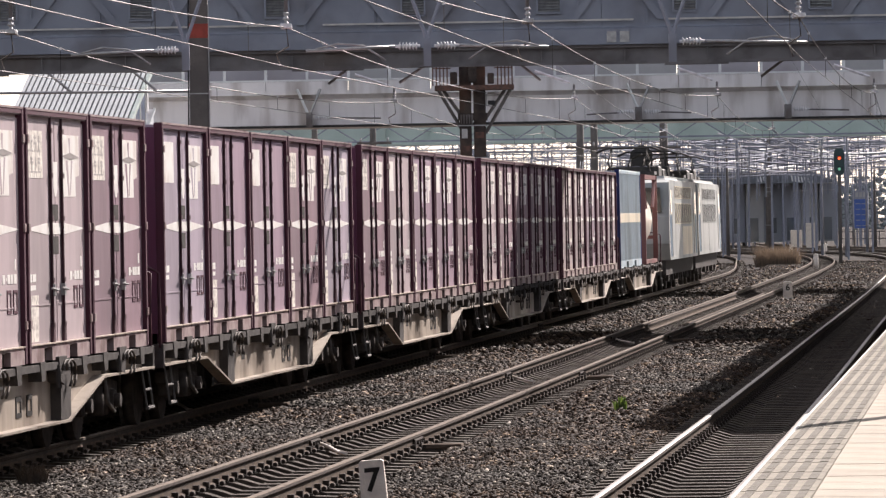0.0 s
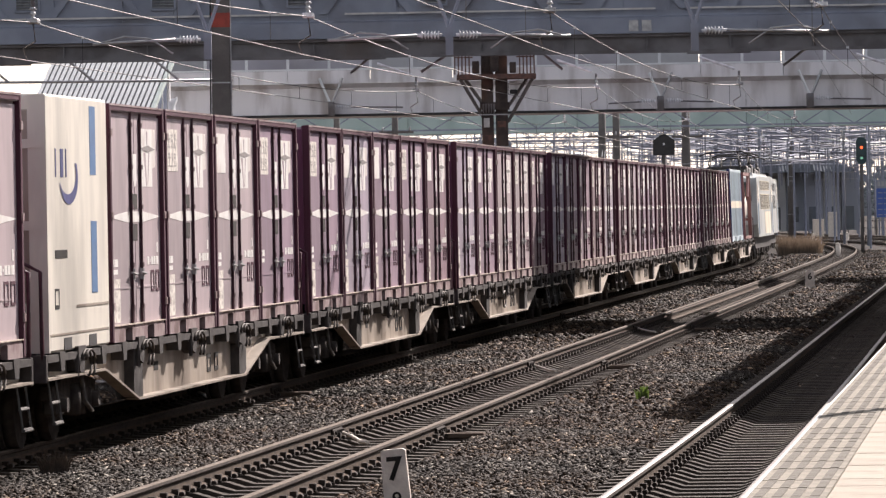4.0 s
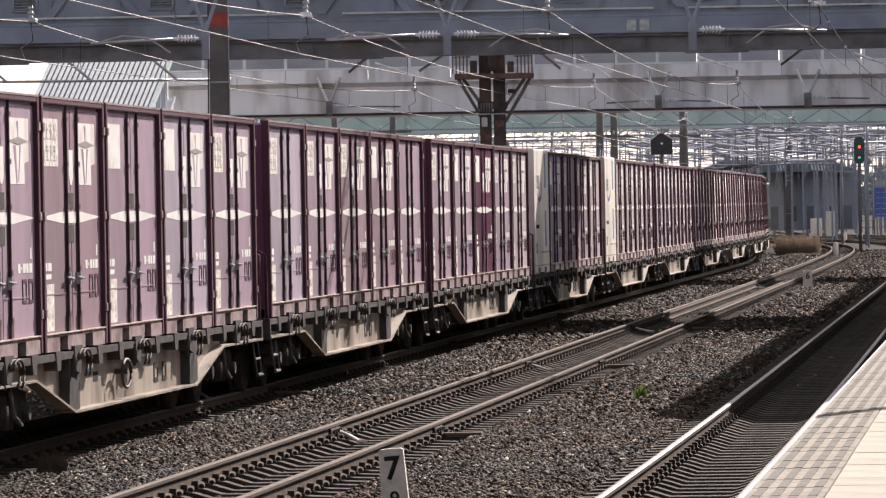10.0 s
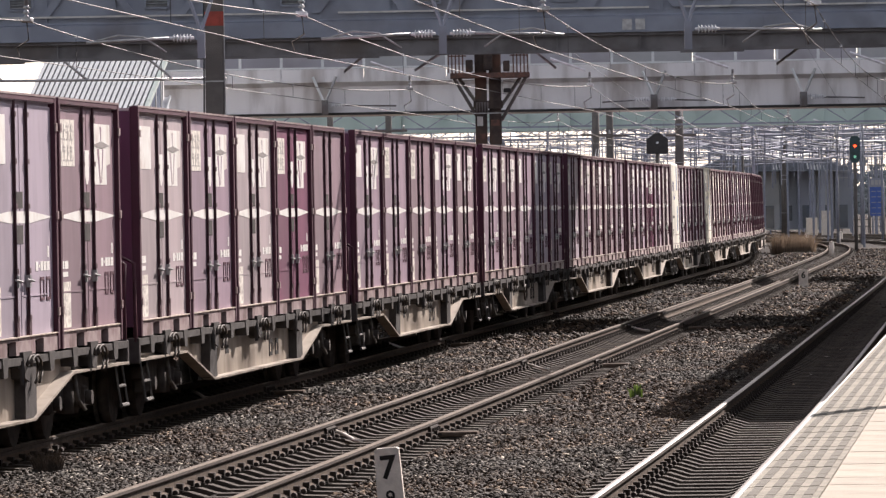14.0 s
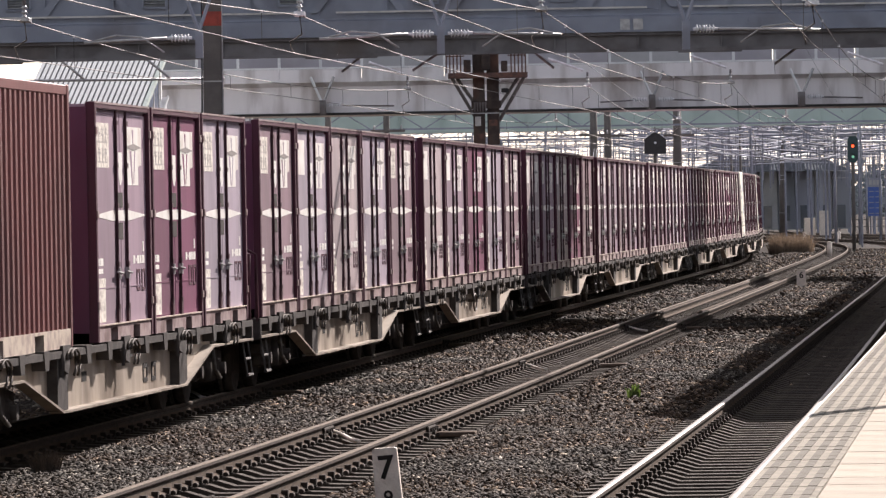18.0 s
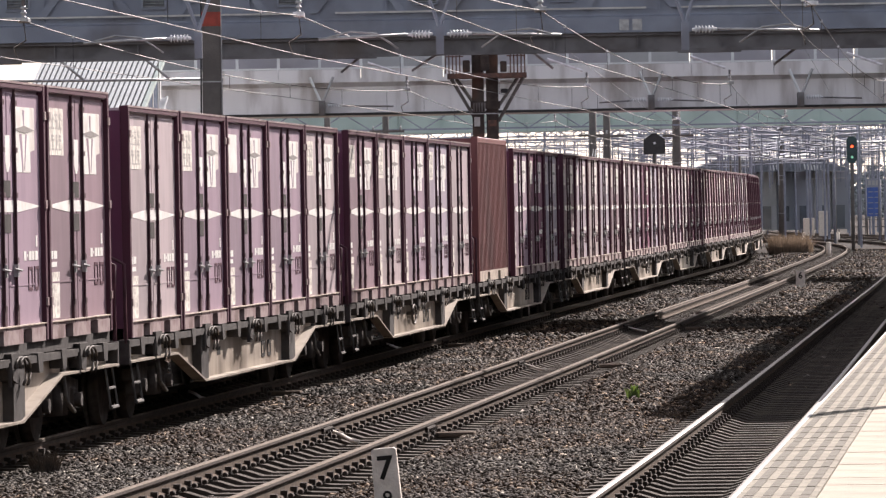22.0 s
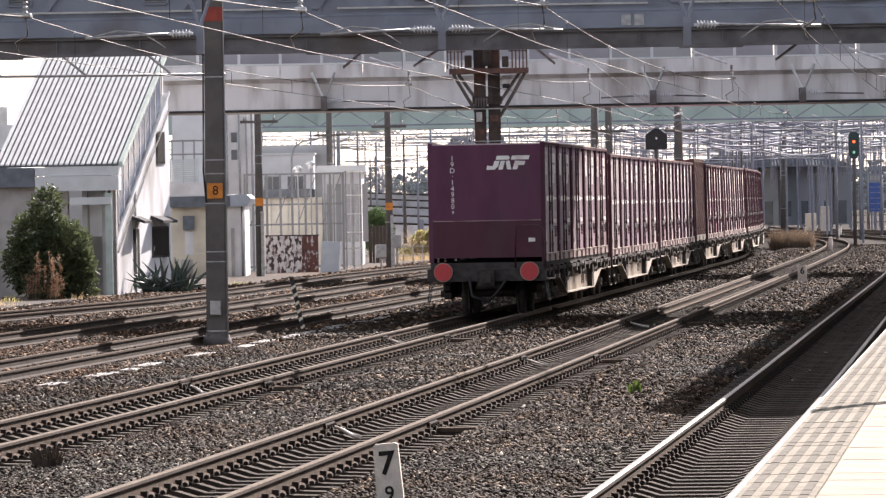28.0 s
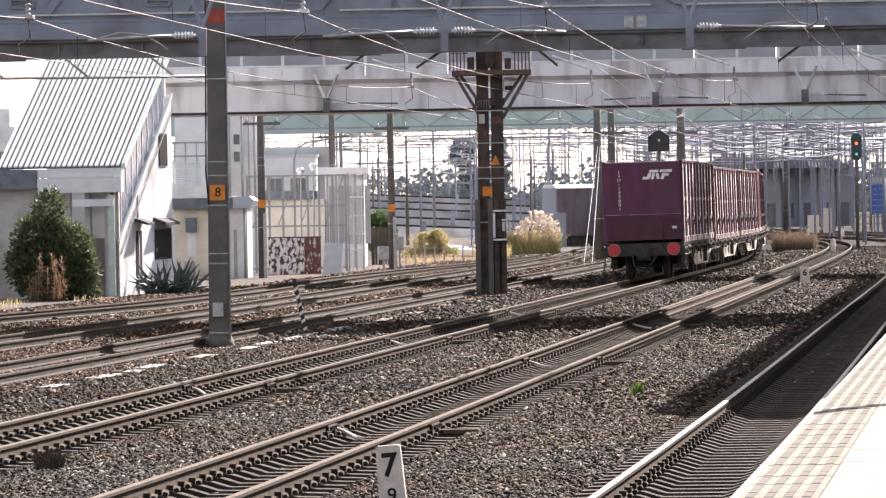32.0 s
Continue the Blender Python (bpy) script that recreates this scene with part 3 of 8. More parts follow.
def container_12ft(tint, sheet, ribbed=False, end_mark=False, worn=0):
    """Twelve-foot steel container with two side doors between dark posts."""
    c = thing("freight_container", Matrix(), "", "container", "containers on the goods train")
    h = CL / 2
    bm = bmesh.new()
    box(bm, -CW + 0.03, CW - 0.066, -h + 0.04, h - 0.04, 0.12, CH - 0.07)
    box(bm, -CW + 0.02, CW - 0.02, -h + 0.02, h - 0.02, CH - 0.07, CH - 0.02)
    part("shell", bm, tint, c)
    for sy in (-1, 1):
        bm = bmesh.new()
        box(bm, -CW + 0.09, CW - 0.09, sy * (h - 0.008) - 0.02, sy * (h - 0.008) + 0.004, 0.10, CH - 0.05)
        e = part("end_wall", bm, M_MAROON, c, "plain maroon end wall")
        if end_mark and sy < 0:
            bm = bmesh.new()
            box(bm, -CW + 0.09, CW - 0.09, -h - 0.0135, -h - 0.0115, 0.10, 0.86)
            part("lower_panel", bm, M_LOWEREND, e, "darker lower end panel")
            bm = bmesh.new()
            box(bm, -CW + 0.09, CW - 0.09, -h - 0.022, -h - 0.0115, 0.862, 0.878)
            part("end_seam", bm, M_SILLRAIL, e)
        for sx in (-1, 1):
            bm = bmesh.new()
            x0 = sx * (CW - 0.05)
            box(bm, x0 - 0.05, x0 + 0.05, sy * (h - 0.05) - 0.05, sy * (h - 0.05) + 0.05, 0.0, CH, bevel=0.008)
            if sx > 0:
                for z in (0.34, 1.29, 2.16):
                    box(bm, CW - 0.002, CW + 0.014, sy * (h - 0.06) - 0.045, sy * (h - 0.06) + 0.045, z, z + 0.08, 1)
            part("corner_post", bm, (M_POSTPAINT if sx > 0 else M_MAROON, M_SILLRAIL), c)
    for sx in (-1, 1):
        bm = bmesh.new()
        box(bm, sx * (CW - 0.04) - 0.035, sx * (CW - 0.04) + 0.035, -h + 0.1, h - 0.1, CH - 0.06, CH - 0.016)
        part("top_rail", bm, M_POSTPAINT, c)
        # Pale lip stands in for the roof edge catching the sun.
        bm = bmesh.new()
        box(bm, sx * (CW - 0.035) - 0.035, sx * (CW - 0.035) + 0.035, -h + 0.02, h - 0.02, CH - 0.015, CH + 0.006)
        part("roof_lip", bm, M_SILLRAIL, c)
        bm = bmesh.new()
        for y0, y1 in ((-h + 0.1, -0.98), (-0.52, 0.52), (0.98, h - 0.1)):
            box(bm, sx * (CW - 0.045) - 0.035, sx * (CW - 0.045) + 0.035, y0, y1, 0.0, 0.135)
        box(bm, sx * (CW - 0.05) - 0.03, sx * (CW - 0.05) + 0.03, -h + 0.1, h - 0.1, 0.135, 0.165)
        part("bottom_rail", bm, M_SILLRAIL, c, "worn bottom rail with fork pockets")
        if sx > 0:
            # Bright strip stands in for sun on the bottom rail's upper edge.
            bm = bmesh.new()
            box(bm, CW - 0.04, CW, -h + 0.1, h - 0.1, 0.166, 0.178)
            part("rail_ledge", bm, M_LEDGE, c, "bright ledge with the sunlit edge painted in")
    X = CW - 0.058
    for k, (y0, y1) in enumerate(((-h + 0.11, -0.02), (0.02, h - 0.11))):
        bm = bmesh.new()
        if ribbed:
            n = 9
            pts = [(X - 0.01, y0)]
            for i in range(n):
                a, w = y0 + (y1 - y0) * i / n, (y1 - y0) / n
                pts += [(X + 0.024, a + w * 0.12), (X + 0.024, a + w * 0.5), (X, a + w * 0.62), (X, a + w * 0.98)]
            pts += [(X - 0.01, y1)]
            prism(bm, pts, "z", 0.17, CH - 0.1)
        else:
            box(bm, X - 0.02, X + 0.012, y0, y1, 0.17, CH - 0.10, bevel=0.006)
            box(bm, X + 0.012, X + 0.018, y0 + 0.06, y1 - 0.3, 0.55, 0.565)
        d = part("door", bm, tint, c, "steel side door")
        # lock rods with guides, and a folded door edge darkened like the rod's shadow
        for yy in ((y1 - 0.31,) if k == 0 else (y0 + 0.31,)):
            bm = bmesh.new()
            rod(bm, (X + 0.028, yy, 0.08), (X + 0.028, yy, CH - 0.06), 0.015, 6)
            box(bm, X + 0.012, X + 0.018, yy - 0.05, yy + 0.05, 0.2, CH - 0.14)
            for z in (0.35, 0.80, 1.42, 1.85, 2.3):
                box(bm, X + 0.012, X + 0.048, yy - 0.045, yy + 0.045, z - 0.025, z + 0.025)
            box(bm, X + 0.012, X + 0.042, yy - 0.06, yy + 0.06, 0.17, 0.36)
            part("lock_rod", bm, M_RODS, d)
        bm = bmesh.new()
        yh = y1 - 0.28 if k == 0 else y0 + 0.28
        rod(bm, (X + 0.055, yh - 0.20, 0.72), (X + 0.055, yh + 0.16, 0.70), 0.013, 6)
        box(bm, X + 0.012, X + 0.055, yh - 0.04, yh + 0.04, 0.64, 0.76)
        part("handle", bm, M_GALV, d)
    # dark plates on the doors, standing in for the shaded recess between the rods
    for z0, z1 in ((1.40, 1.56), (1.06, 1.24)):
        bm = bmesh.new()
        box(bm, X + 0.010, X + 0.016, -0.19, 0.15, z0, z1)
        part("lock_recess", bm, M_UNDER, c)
    # markings
    xm = X + (0.026 if ribbed else 0.0125)
    bm = bmesh.new()
    prism(bm, [(-h + 0.12, 1.312), (-0.55, 1.258), (0.55, 1.258), (h - 0.12, 1.312), (h - 0.12, 1.318), (0.55, 1.372), (-0.55, 1.372), (-h + 0.12, 1.318)], "x", xm, xm + 0.003)
    part("stripe", bm, M_MARK, c, "white pointed waist stripe")
    if worn != 2:
        # white emblem: a hooked stem between the rods and a broken block beside them
        bm = bmesh.new()
        prism(bm, [(-0.10, 1.99), (0.14, 1.99), (0.14, 1.71), (0.06, 1.64), (-0.02, 1.64), (-0.10, 1.73)], "x", xm, xm + 0.003)
        part("emblem_stem", bm, M_MARK, c, "worn white operator emblem")
        bm = bmesh.new()
        prism(bm, [(0.40, 2.27), (1.47, 2.27), (1.47, 1.86), (1.24, 1.84), (1.24, 1.64), (0.50, 1.64), (0.44, 1.80), (0.40, 1.82)], "x", xm, xm + 0.003)
        e = part("emblem", bm, M_MARK, c, "worn white operator emblem")
        bm = bmesh.new()
        for pts in ([(0.84, 2.24), (0.94, 2.24), (0.92, 2.09), (0.88, 2.09)], [(0.66, 2.01), (0.78, 2.01), (0.86, 1.66), (0.80, 1.64)], [(0.98, 2.01), (1.06, 2.01), (0.93, 1.66), (0.90, 1.66)]):
            prism(bm, pts, "x", xm + 0.003, xm + 0.0045)
        part("emblem_slit", bm, tint, e)
        bm = bmesh.new()
        prism(bm, [(0.36, 2.05), (0.92, 2.015), (1.44, 2.05), (0.92, 2.09)], "x", xm + 0.005, xm + 0.007)
        part("emblem_lozenge", bm, M_LOZENGE, e)
    if sheet:
        bm = bmesh.new()
        box(bm, xm, xm + 0.003, -1.70, -0.72, 1.82, 2.29)
        d = part("label_sheet", bm, M_MARK if sheet == 1 else M_SHEET, c, "white label sheet")
        if sheet == 2:
            bm = bmesh.new()
            for r in range(2):
                for q in range(4):
                    y, z = -1.62 + q * 0.21, 1.87 + r * 0.21
                    box(bm, xm + 0.003, xm + 0.005, y, y + 0.15, z, z + 0.018)
                    box(bm, xm + 0.003, xm + 0.005, y + 0.02 * ((q + r) % 3), y + 0.13, z + 0.07 + 0.02 * (q % 2), z + 0.095 + 0.02 * (q % 2))
                    box(bm, xm + 0.003, xm + 0.005, y + 0.05, y + 0.08, z + 0.02, z + 0.16)
                    if (q + r) % 2:
                        box(bm, xm + 0.003, xm + 0.005, y, y + 0.13, z + 0.13, z + 0.15)
            part("label_print", bm, M_PRINT, d)
    # small lettering as broken bars, a mark and a tall paper strip
    for marks in (((0.80, 0.13, 0.79, 0.88), (0.97, 0.05, 0.82, 0.85), (1.06, 0.15, 0.79, 0.88), (1.24, 0.12, 0.79, 0.88), (1.40, 0.16, 0.79, 0.88)), ((1.46, 0.08, 0.92, 1.03),),
                  ((-1.62, 0.18, 0.79, 0.87), (-1.40, 0.20, 0.79, 0.87), (-1.58, 0.36, 0.71, 0.76))):
        bm = bmesh.new()
        for y, w, z0, z1 in marks:
            box(bm, xm, xm + 0.003, y, y + w, z0, z1)
        part("side_lettering", bm, M_MARK, c)
    if worn != 1:
        bm = bmesh.new()
        box(bm, xm, xm + 0.003, -1.50, -1.08, 0.20, 0.66)
        part("paper_strip", bm, M_SHEET, c, "pale paper strip")
    for y in (1.02, 1.36):
        bm = bmesh.new()
        ring_plate(bm, xm, xm + 0.007, y, y + 0.22, 0.50, 0.73, 0.03)
        part("card_holder", bm, M_POSTPAINT, c)
    if end_mark:
        letters = bmesh.new()
        y = -h - 0.0135
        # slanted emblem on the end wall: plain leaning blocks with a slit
        def lean(pts):
            prism(letters, [(a + 0.30 * (z - 1.93), z) for a, z in pts], "y", y - 0.003, y)
        lean([(0.00, 1.93), (0.17, 1.93), (0.23, 1.99), (0.23, 2.115), (0.12, 2.115), (0.12, 2.01), (0.03, 2.01), (0.00, 2.03)])
        lean([(0.14, 2.135), (0.42, 2.135), (0.42, 2.19), (0.38, 2.22), (0.14, 2.22)])
        lean([(0.255, 1.93), (0.345, 1.93), (0.345, 2.115), (0.255, 2.115)])
        lean([(0.37, 2.08), (0.44, 1.93), (0.53, 1.93), (0.44, 2.115), (0.37, 2.115)])
        lean([(0.55, 1.93), (0.65, 1.93), (0.65, 2.02), (0.77, 2.02), (0.77, 2.10), (0.55, 2.115)])
        lean([(0.46, 2.135), (0.83, 2.135), (0.83, 2.22), (0.46, 2.22)])
        part("end_emblem", letters, M_MARK, c, "white slanted emblem")
        for ch, z in zip("19D·149809", (2.17, 2.045, 1.92, 1.80, 1.67, 1.545, 1.42, 1.295, 1.17, 1.045)):
            me = text_mesh(ch, 0.15 if z > 1.1 else 0.10, 0.002)
            me.materials.append(M_MARK)
            part("end_figure", me, None, c, "white painted figure", pose(-0.71, y - 0.002, z, 90, 0, 0))
        bm = bmesh.new()
        box(bm, 0.86, 1.0, y - 0.003, y, 0.42, 0.50)
        part("data_plate", bm, M_MARK, c)
    return c


def ribbed_box(length, height, side_mat, end_mat, name, ribs, label):
    """Plain dry container with pressed vertical ribs."""
    c = thing(name, Matrix(), label, "container", "containers on the goods train")
    h = length / 2
    bm = bmesh.new()
    box(bm, -CW + 0.05, CW - 0.06, -h + 0.03, h - 0.03, 0.15, height - 0.03)
    part("shell", bm, side_mat, c)
    bm = bmesh.new()
    pts = [(CW - 0.09, -h + 0.1)]
    for i in range(ribs):
        a, w = -h + 0.1 + (length - 0.2) * i / ribs, (length - 0.2) / ribs
        pts += [(CW - 0.012, a + w * 0.1), (CW - 0.012, a + w * 0.48), (CW - 0.048, a + w * 0.62), (CW - 0.048, a + w * 0.96)]
    pts += [(CW - 0.09, h - 0.1)]
    prism(bm, pts, "z", 0.17, height - 0.1)
    part("ribbed_side", bm, side_mat, c, "ribbed side wall")
    bm = bmesh.new()
    box(bm, -CW + 0.1, CW - 0.1, -h - 0.002, -h + 0.04, 0.12, height - 0.08)
    part("end_wall", bm, end_mat, c)
    for sx, sy in itertools.product((-1, 1), (-1, 1)):
        bm = bmesh.new()
        box(bm, sx * (CW - 0.06) - 0.06, sx * (CW - 0.06) + 0.06, sy * (h - 0.05) - 0.055, sy * (h - 0.05) + 0.055, 0, height, bevel=0.01)
        part("corner_post", bm, end_mat, c)
    for z0, z1, nm in ((0.0, 0.16, "bottom_rail"), (height - 0.11, height - 0.004, "top_rail")):
        for sx in (-1, 1):
            bm = bmesh.new()
            if nm == "bottom_rail":
                for y0, y1 in ((-h + 0.1, -h * 0.45), (-h * 0.28, h * 0.28), (h * 0.45, h - 0.1)):
                    box(bm, sx * (CW - 0.05) - 0.045, sx * (CW - 0.05) + 0.045, y0, y1, z0, z1)
                box(bm, sx * (CW - 0.05) - 0.045, sx * (CW - 0.05) + 0.045, -h + 0.1, h - 0.1, z1, z1 + 0.03)
            else:
                box(bm, sx * (CW - 0.05) - 0.045, sx * (CW - 0.05) + 0.045, -h + 0.1, h - 0.1, z0, z1, bevel=0.01)
            part(nm, bm, M_LEDGE if nm == "bottom_rail" and side_mat == M_RIBRED else side_mat, c)
    return c


def cream_container():
    c = thing("refrigerated_container", Matrix(), "cream insulated container with blue band and arc emblem", "container", "containers on the goods train")
    h = CL / 2
    bm = bmesh.new()
    box(bm, -CW + 0.02, CW - 0.01, -h + 0.03, h - 0.03, 0.0, CH + 0.03, bevel=0.02)
    part("shell", bm, M_CREAM, c)
    bm = bmesh.new()
    box(bm, CW - 0.012, CW - 0.004, -0.2, h - 0.1, 0.42, 0.445)
    box(bm, CW - 0.012, CW - 0.004, -h + 0.1, h - 0.1, 0.16, 0.18)
    part("side_seam", bm, M_SILL, c)
    for z0, z1 in ((1.75, 2.45), (0.55, 1.28)):
        bm = bmesh.new()
        box(bm, CW - 0.01, CW - 0.006, 0.75, 1.1, z0, z1)
        part("blue_band", bm, M_BLUEBAND, c, "blue upright band")
    bm = bmesh.new()
    n = 14
    outer = [(-0.55 + 0.55 * math.cos(a), 1.72 + 0.27 * math.sin(a)) for a in (radians(-160 + 190 * i / n) for i in range(n + 1))]
    inner = [(-0.62 + 0.50 * math.cos(a), 1.76 + 0.21 * math.sin(a)) for a in (radians(-160 + 190 * i / n) for i in range(n + 1))]
    for i in range(n):
        bm.faces.new([bm.verts.new((CW - 0.005, *q)) for q in (outer[i], outer[i + 1], inner[i + 1], inner[i])])
    part("arc_emblem", bm, M_NAVY, c, "navy crescent emblem")
    bm = bmesh.new()
    for i, w in enumerate((0.05, 0.16, 0.05)):
        box(bm, CW - 0.01, CW - 0.005, -1.32 + i * 0.30, -1.32 + i * 0.30 + w, 1.72, 2.0)
    part("emblem_blocks", bm, M_NAVY, c)
    bm = bmesh.new()
    for y0, y1, z0, z1 in ((-1.4, -0.7, 0.92, 1.0), (-1.45, -1.2, 0.42, 0.46), (-1.45, -1.42, 0.42, 0.62), (-1.23, -1.2, 0.42, 0.62), (-1.45, -1.2, 0.60, 0.62)):
        box(bm, CW - 0.01, CW - 0.006, y0, y1, z0, z1)
    part("side_marks", bm, M_DIGIT, c)
    for sx in (-1, 1):
        bm = bmesh.new()
        box(bm, sx * 0.56 - 0.52, sx * 0.56 + 0.52, -h - 0.005, -h + 0.04, 0.14, CH - 0.12, bevel=0.012)
        d = part("end_door", bm, M_SILL, c, "grey-brown end door")
        bm = bmesh.new()
        rod(bm, (sx * 0.2, -h - 0.03, 0.1), (sx * 0.2, -h - 0.03, CH - 0.1), 0.02, 6)
        part("lock_rod", bm, M_RODS, d)
    for z in (0.4, 1.2, 2.0):
        bm = bmesh.new()
        box(bm, 0.55, CW - 0.02, -h - 0.02, -h + 0.01, z, z + 0.09)
        part("hinge_strap", bm, M_CREAM, c)
    for sx in (-1, 1):
        bm = bmesh.new()
        box(bm, sx * (CW - 0.09) - 0.09, sx * (CW - 0.09) + 0.09, -h - 0.012, -h + 0.05, 0, CH + 0.02)
        part("door_frame", bm, M_CREAM, c)
    for y in (-0.75, 0.75):
        bm = bmesh.new()
        box(bm, CW - 0.06, CW - 0.004, y - 0.22, y + 0.22, 0.01, 0.13)
        part("fork_pocket", bm, M_BLACK, c)
    return c


def tank_container():
    c = thing("tank_container", Matrix(), "cream tank in a brown steel frame", "container", "containers on the goods train")
    h = 3.03
    bm = bmesh.new()
    n = 20
    rings = []
    for y, r in ((-h + 0.25, 0.2), (-h + 0.32, 0.7), (-h + 0.5, 1.0), (-h + 0.8, 1.12), (h - 0.8, 1.12), (h - 0.5, 1.0), (h - 0.32, 0.7), (h - 0.25, 0.2)):
        rings.append([bm.verts.new((r * math.cos(2 * math.pi * i / n), y, 1.27 + r * math.sin(2 * math.pi * i / n))) for i in range(n)])
    for A, B in zip(rings, rings[1:]):
        for i in range(n):
            bm.faces.new((A[i], A[(i + 1) % n], B[(i + 1) % n], B[i])).smooth = True
    bm.faces.new(rings[0])
    bm.faces.new(rings[-1])
    part("tank", bm, M_TANK, c, "cream tank shell")
    for sx, sy in itertools.product((-1, 1), (-1, 1)):
        bm = bmesh.new()
        box(bm, sx * 1.16 - 0.07, sx * 1.16 + 0.07, sy * (h - 0.07) - 0.07, sy * (h - 0.07) + 0.07, 0, 2.55)
        part("corner_post", bm, M_RIBRED, c)
    for sx, z in itertools.product((-1, 1), (0.07, 2.48)):
        bm = bmesh.new()
        box(bm, sx * 1.16 - 0.05, sx * 1.16 + 0.05, -h, h, z - 0.06, z + 0.06)
        part("side_rail", bm, M_RIBRED, c)
    for sy in (-1, 1):
        bm = bmesh.new()
        for z in (0.07, 2.48, 0.75):
            box(bm, -1.16, 1.16, sy * (h - 0.07) - 0.05, sy * (h - 0.07) + 0.05, z - 0.05, z + 0.05)
        rod(bm, (1.16, sy * (h - 0.07), 2.45), (1.16, sy * (h - 1.4), 1.6), 0.05, 6)
        part("end_frame", bm, M_RIBRED, c)
    bm = bmesh.new()
    box(bm, -0.3, 0.3, -h + 0.3, h - 0.3, 2.42, 2.46)
    part("walkway", bm, M_GALV, c)
    return c


def flat_wagon(last=False, wheel=True):
    """Low container flat wagon with a fish-bellied side sill and two bogies."""
    w = thing("flat_wagon", Matrix(), "weathered grey container flat wagon with deep fish-bellied sills", "wagon", "wagons of the goods train")
    z = FLOOR - 0.02
    bm = bmesh.new()
    box(bm, -1.0, 1.0, -9.75, 9.75, z - 0.20, z - 0.03)
    box(bm, -0.25, 0.25, -9.6, 9.6, 0.55, z - 0.2)
    part("deck", bm, M_UNDER, w)
    prof = [(-9.78, z), (-9.78, 0.74), (-6.35, 0.74), (-4.14, 0.36), (4.14, 0.36), (6.35, 0.74), (9.78, 0.74), (9.78, z)]
    for sx in (-1, 1):
        bm = bmesh.new()
        prism(bm, prof, "x", sx * 1.10 - 0.012, sx * 1.10 + 0.012)
        sill = part("side_sill", bm, M_SILL, w, "grey fish-bellied side sill")
        bm = bmesh.new()
        low = prof[1:7]
        for (ya, za), (yb, zb) in zip(low, low[1:]):
            prism(bm, [(ya, za - 0.018), (yb, zb - 0.018), (yb, zb + 0.006), (ya, za + 0.006)], "x", sx * 1.11 if sx > 0 else -1.25, 1.25 if sx > 0 else -1.11)
        part("flange", bm, M_SILL, sill)
        bm = bmesh.new()
        box(bm, min(sx * 1.1, sx * 1.24), max(sx * 1.1, sx * 1.24), -9.78, 9.78, z - 0.07, z)
        part("top_flange", bm, M_UNDER, sill)
        if sx > 0:
            for y in (-4.05, 4.05):
                bm = bmesh.new()
                box(bm, 1.11, 1.22, y - 0.30, y + 0.30, 0.37, z - 0.07)
                part("stiffener", bm, M_UNDER, sill)
            for y in (1.75, 2.35):
                bm = bmesh.new()
                ring_plate(bm, 1.112, 1.120, y, y + 0.30, 0.46, 0.67, 0.05)
                part("card_holder", bm, M_DIGIT, sill)
            bm = bmesh.new()
            box(bm, 1.112, 1.116, -2.3, -2.0, 0.60, 0.70)
            part("slot", bm, M_DIGIT, sill)
            bm = bmesh.new()
            box(bm, 1.112, 1.115, 0.6, 1.5, 0.765, 0.795)
            part("sill_mark", bm, M_MARK, sill)
            # handbrake wheel
            if wheel and not last:
                bm = bmesh.new()
                pts = [(1.24, -0.9 + 0.30 * math.cos(a), 0.64 + 0.15 * math.sin(a)) for a in (2 * math.pi * i / 14 for i in range(15))]
                tube(bm, pts, 0.018, 5)
                rod(bm, (1.11, -0.9, 0.66), (1.25, -0.9, 0.66), 0.03, 6)
                part("brake_wheel", bm, M_BRASS, w, "dull brown handbrake wheel")
        # clamps and hanging hoses under every container
        for i in range(5):
            for dy in (-1.25, -0.1, 1.25):
                y = -7.69 + i * 3.845 + dy
                bm = bmesh.new()
                if dy == -0.1:
                    prism(bm, [(y - 0.24, z + 0.05), (y - 0.15, z - 0.20), (y + 0.10, z - 0.24), (y + 0.24, z + 0.05)], "x", min(sx * 1.1, sx * 1.25), max(sx * 1.1, sx * 1.25))
                    box(bm, min(sx * 1.1, sx * 1.22), max(sx * 1.1, sx * 1.22), y - 0.36, y + 0.36, z - 0.10, z - 0.03)
                    for o in (0.0, 0.07):
                        tube(bm, [(sx * (1.265 + o * 0.4), y + 0.16 + o + 0.30 * math.cos(a), z - 0.13 + 0.14 * math.sin(a)) for a in (radians(160 - 28 * k) for k in range(9))], 0.013, 5, 1)
                    rod(bm, (sx * 1.24, y - 0.28, z - 0.03), (sx * 1.24, y - 0.28, z - 0.26), 0.022, 5)
                else:
                    prism(bm, [(y - 0.17, z + 0.02), (y - 0.10, z - 0.17), (y + 0.10, z - 0.17), (y + 0.15, z + 0.02)], "x", min(sx * 1.1, sx * 1.25), max(sx * 1.1, sx * 1.25))
                part("container_clamp", bm, (M_UNDER, M_BOW), w)
    for sy in (-1, 1):
        bm = bmesh.new()
        box(bm, -1.24, 1.24, sy * 9.79 - 0.05, sy * 9.79 + 0.05, 0.70, z + 0.01, bevel=0.01)
        part("end_beam", bm, M_UNDER, w)
        bm = bmesh.new()
        box(bm, -0.11, 0.11, sy * 9.75, sy * 10.17, 0.78 - 0.1, 0.78 + 0.1)
        box(bm, -0.17, 0.17, sy * 10.0 - 0.1, sy * 10.0 + 0.1, 0.62, 0.95)
        part("coupler", bm, M_BOGIE, w)
